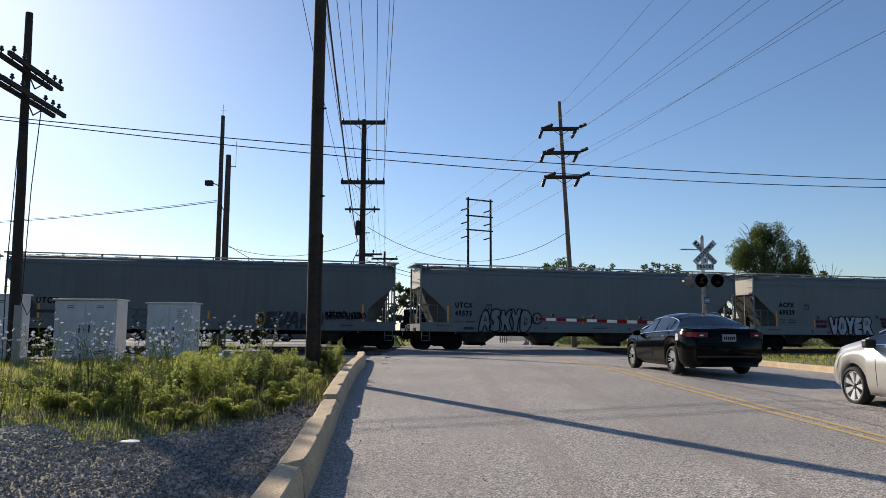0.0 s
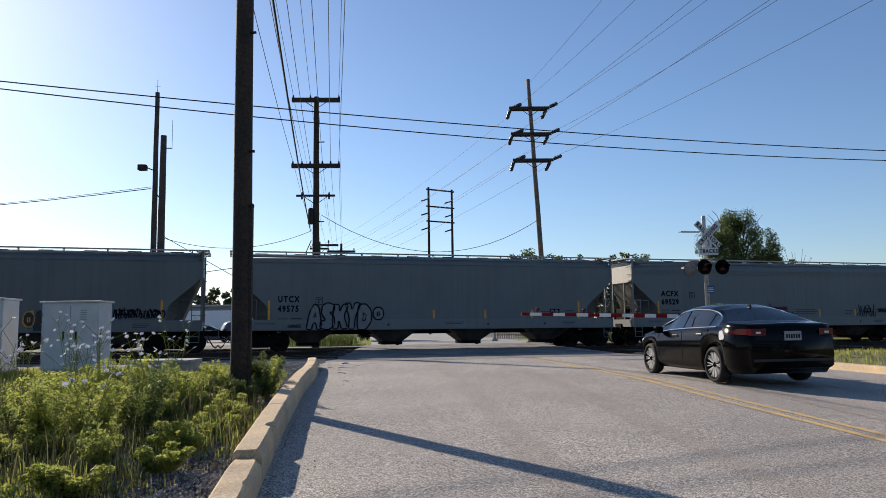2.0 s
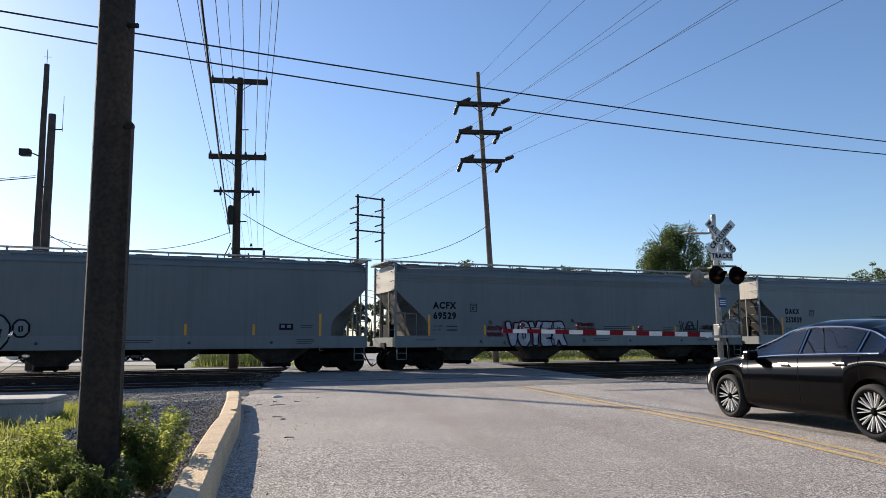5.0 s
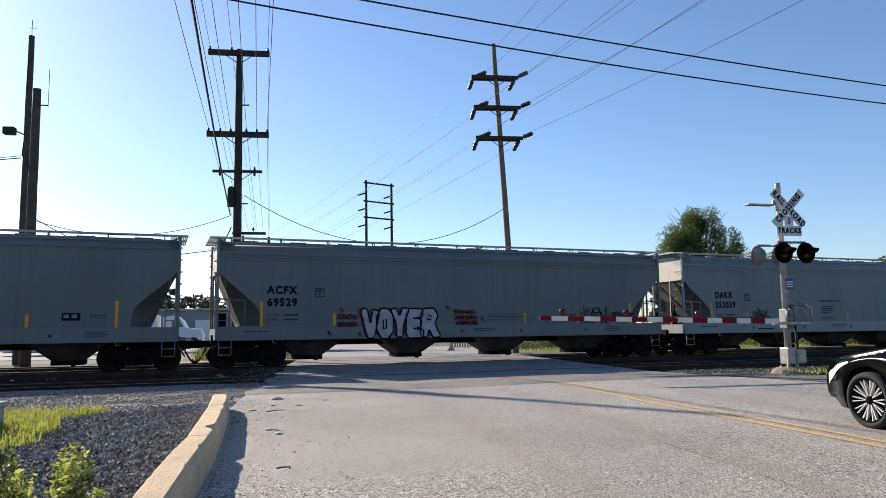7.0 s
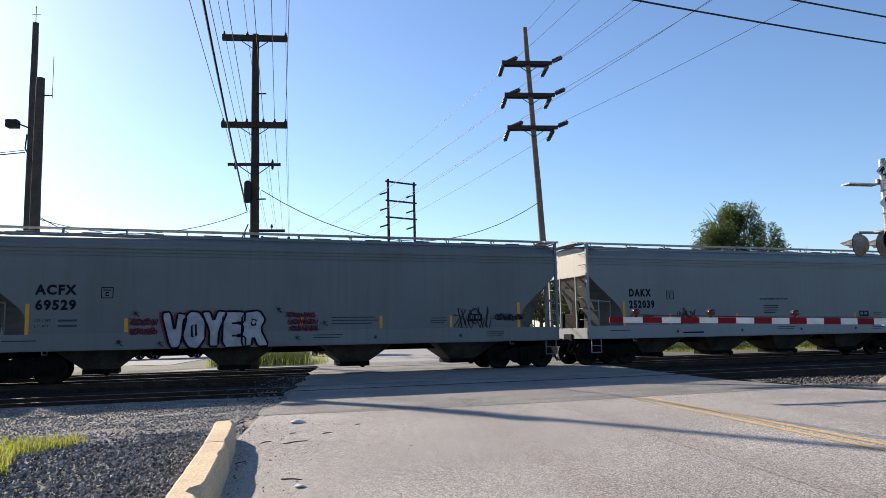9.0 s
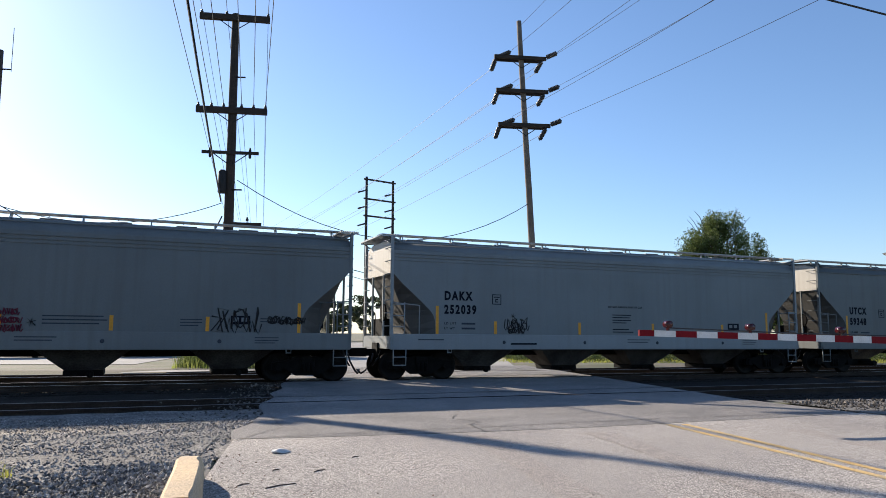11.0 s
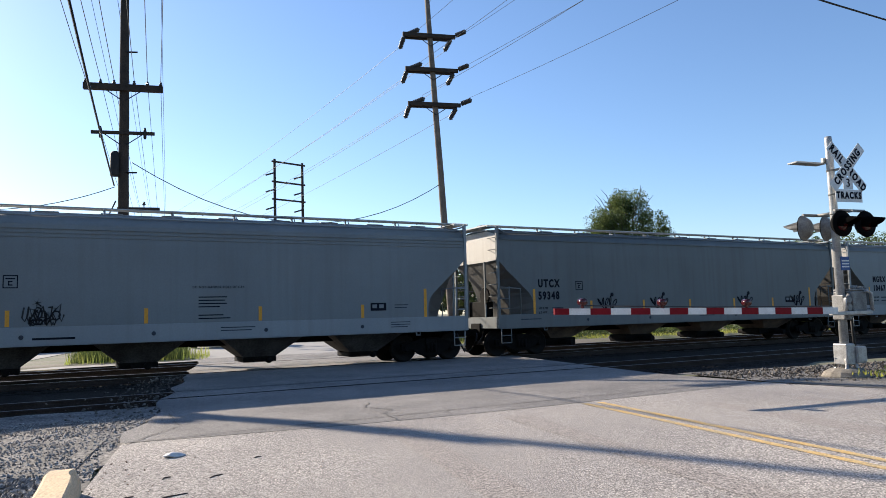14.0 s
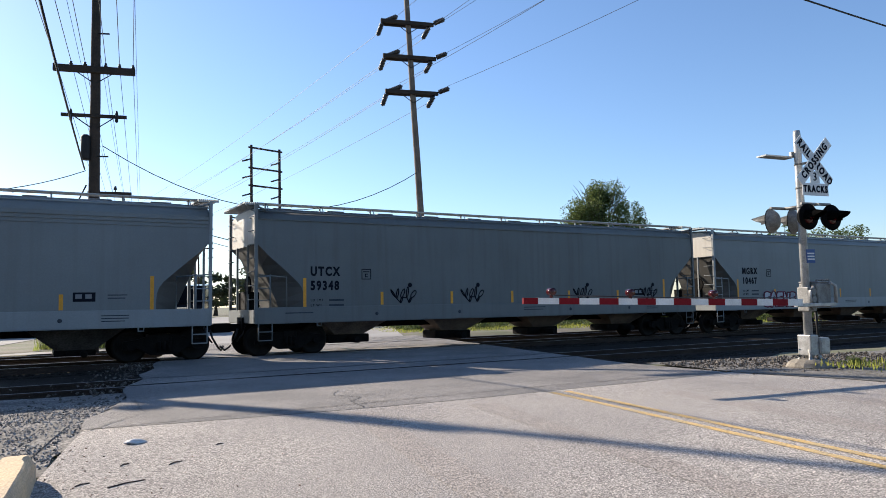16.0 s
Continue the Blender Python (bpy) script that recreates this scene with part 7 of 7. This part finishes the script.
for i in range(7):
    d = new("loading_door")
    d.parent = hall
    bm = bmesh.new()
    box(bm, 3 + i * 6.2, 6 + i * 6.2, -0.08, 0.0, 0.2, 3.4)
    me = bpy.data.meshes.new("loading_door")
    bm.to_mesh(me)
    bm.free()
    me.materials.append(M_CARGREY if i % 2 else M_WHITE)
    q = new("shutter", me)
    q.parent = d

# ---- loose stones, litter ----


def stones(name, count, where, smin, smax, material, label, seed):
    rnd = np.random.RandomState(seed)
    verts, faces = [], []
    base = [(1, 0, 0), (-1, 0, 0), (0, 1, 0), (0, -1, 0), (0, 0, 0.8), (0, 0, -0.8)]
    tri = [(0, 2, 4), (2, 1, 4), (1, 3, 4), (3, 0, 4), (2, 0, 5), (1, 2, 5), (3, 1, 5), (0, 3, 5)]
    made = 0
    while made < count:
        p = where(rnd)
        if p is None:
            continue
        x, y, z = p
        s = smin + (smax - smin) * rnd.rand() ** 2.5
        a = rnd.rand() * 6.283
        i = len(verts)
        jit = 0.6 + 0.8 * rnd.rand(6)
        for (u, v, w), k in zip(base, jit):
            verts.append((x + s * k * (u * math.cos(a) - v * math.sin(a)), y + s * k * (u * math.sin(a) + v * math.cos(a)), z + s * k * (w + 0.25 * u)))
        faces += [(i + q[0], i + q[1], i + q[2]) for q in tri]
        made += 1
    return tagged(raw(name, verts, faces, material), label, "stones", kind="stuff")


def shoulder(rnd):
    y = 9.0 + 15.4 * rnd.rand() ** 0.9
    u = rnd.rand()
    x = kerb_x(y) - 0.32 - 6.0 * u ** 1.6
    return x, y, land(-2, y) - 0.02 - 0.1 * ((kerb_x(y) - 0.28 - x) / 9.0) ** 0.5 + 0.03


def lot(rnd):
    y = 3.5 + 6.5 * rnd.rand()
    u = rnd.rand()
    x = kerb_x(y) - 0.32 - 7.5 * u ** 1.3
    return x, y, land(-2, y) - 0.02 - 0.1 * ((kerb_x(y) - 0.28 - x) / 9.0) ** 0.5 + 0.025


def apron(rnd):
    y = 23.9 + 5.6 * rnd.rand()
    x = -2.2 - 5.5 * rnd.rand() + 0.5 * noise.noise((y, 0, 0))
    return x, y, land(x, y) - 0.025


def ballast_zone(c):
    def where(rnd):
        s = -14 + 30 * rnd.rand()
        n = c - 1.9 + 3.8 * rnd.rand()
        x, y = from_track(s, n)
        if -2.5 < x < 9.1:
            return None
        off = abs(n - c)
        return x, y, rail_z(s) - 0.185 - max(0, off - 1.5) * 0.43
    return where


def road_grit(rnd):
    y = 2 + 23 * rnd.rand()
    x = kerb_x(y) + 0.05 + 2.2 * rnd.rand() ** 2.2
    return x, y, land(x, y) + 0.003


stones("gravel", 56000, shoulder, 0.01, 0.032, M_STONE, "loose dark grey gravel stones beside the kerb", 31)
stones("gravel", 60000, lot, 0.007, 0.022, M_LOTSTONE, "loose pale grey-brown gravel of the lot", 38)
stones("gravel", 13000, apron, 0.005, 0.02, M_LOTSTONE, "loose pale gravel between the kerb end and the rails", 42)
stones("gravel", 5000, apron, 0.005, 0.022, M_STONE, "loose gravel between the kerb end and the rails", 32)
def crumbs(rnd):
    n = -8.5 + 9.5 * rnd.rand()
    s = (-2.2 - 0.5) / CA + n * SA / CA + rnd.randn() * 0.55 - 0.25
    x, y = from_track(s, n)
    return x, y, land(x, y) - 0.03


stones("rubble", 1100, crumbs, 0.008, 0.045, M_SIGSTONE, "crumbled asphalt and stones along the crossing edge", 41)
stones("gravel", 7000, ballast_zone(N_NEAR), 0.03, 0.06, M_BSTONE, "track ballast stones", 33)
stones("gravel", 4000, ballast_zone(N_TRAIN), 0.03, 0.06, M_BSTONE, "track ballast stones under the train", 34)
stones("gravel", 2600, lambda rnd: (9.0 + 6 * rnd.rand(), 27.6 + 3.2 * rnd.rand(), land(11, 29) + 0.02), 0.012, 0.05, M_SIGSTONE, "loose stones round the signal base", 35)
stones("gravel", 3500, road_grit, 0.0015, 0.005, M_STONE, "grit swept along the road edge", 36)
stones("debris", 2000, road_grit, 0.002, 0.011, M_CHIP, "brown leaf and bark debris along the kerb", 37)
sheet("gravel_apron", span(-14, -2.15, 22), span(23.6, 31.2, 16), lambda u, v: (u + 0.25 * noise.noise((v, 1, 0)) * (u > -3), v + 0.23 * (u + 2) * (v > 28), land(u, v) - 0.03 + 0.02 * noise.noise((u * 2, v * 2, 0))), M_APRON, "worn pale broken asphalt apron by the rails", "gravel")
sheet("signal_gravel", span(0, 1, 12), span(23.9, 31.5, 16), lambda u, v: (lerp_table(RIGHT, v) + 0.02 + 8 * u, v, land(lerp_table(RIGHT, v) + 8 * u, v) + 0.012), M_GRAVEL, "gravel round the crossing signal", "gravel")
bm = bmesh.new()
bmesh.ops.create_icosphere(bm, subdivisions=3, radius=0.075)
for v in bm.verts:
    v.co *= 1 + 0.5 * noise.noise(v.co * 14)
    v.co.z = max(-0.01, v.co.z * 0.45)
    v.co.x *= 1.5
tagged(part("litter", bm, M_RAG, m=pose(-1.46, 24.85, 0.015, 0, 0, 30)), "crumpled white plastic litter on the road edge", "litter")
bm = bmesh.new()
bmesh.ops.create_icosphere(bm, subdivisions=2, radius=0.05)
for v in bm.verts:
    v.co *= 1 + 0.5 * noise.noise(v.co * 18)
    v.co.z = max(-0.006, v.co.z * 0.35)
tagged(part("litter", bm, M_RAG, m=pose(-1.1, 20.25, 0.01, 0, 0, 70)), "small torn white paper scrap on the road", "litter")
bm = bmesh.new()
bmesh.ops.create_icosphere(bm, subdivisions=2, radius=0.075)
for v in bm.verts:
    v.co *= 1 + 0.6 * noise.noise(v.co * 15)
    v.co.z = max(-0.01, v.co.z * 0.15)
    v.co.x *= 1.4
tagged(part("litter", bm, M_RAG, m=pose(-2.85, 6.95, land(-2, 6.95) + 0.03)), "flat pale litter lying on the gravel edge", "litter")
M_HUSK = mat("pale_green_husk", (0.36, 0.36, 0.14), 0.8, 0, 0.3, 20, 60, 0.4, second=(0.26, 0.22, 0.1))
bm = bmesh.new()
bmesh.ops.create_uvsphere(bm, u_segments=16, v_segments=10, radius=0.055)
for v in bm.verts:
    v.co *= 1 + 0.12 * noise.noise(v.co * 25)
tagged(part("green_husk", bm, M_HUSK, m=pose(-1.85, 20.1, 0.05), smooth=True), "round pale green fruit husk beside the kerb", "fruit")
rs = random.Random(5)
for i, (x, y, l) in enumerate(((-1.35, 22.9, 0.5), (-1.7, 23.0, 0.2), (-1.0, 23.6, 0.25), (-1.45, 23.7, 0.18), (-0.6, 24.4, 0.15), (-1.8, 21.6, 0.25), (-1.2, 20.6, 0.3), (-0.9, 18.0, 0.2))):
    bm = bmesh.new()
    a = rs.uniform(-0.3, 1.2)
    l *= 0.65
    tube(bm, [(-l / 2, 0, 0), (0, 0.02, 0.002), (l / 2, -0.01, 0.0)], 0.007, 5, 0.004)
    tagged(part("stick", bm, M_STICK, m=pose(x, y, land(x, y) + 0.004, 0, 0, math.degrees(a))), "dark broken stick lying on the road edge", "stick", "sticks on the road edge")


def motions():
    for off, car in TRAIN:
        rows = []
        for i in range(33):
            t = i * 0.5
            s = train_s(t) + off
            x, y = from_track(s, N_TRAIN)
            rows.append((t, pose(x, y, rail_z(s), 0, 0.344, ANG)))
        walk(car, rows)
    for w, wx in WHEELSETS:
        rows = []
        for i in range(81):
            t = i * 0.2
            turn = (train_s(t) - train_s(0)) / 0.46
            rows.append((t, pose(wx, 0, 0.46, 0, math.degrees(turn), 0)))
        walk(w, rows)


motions()
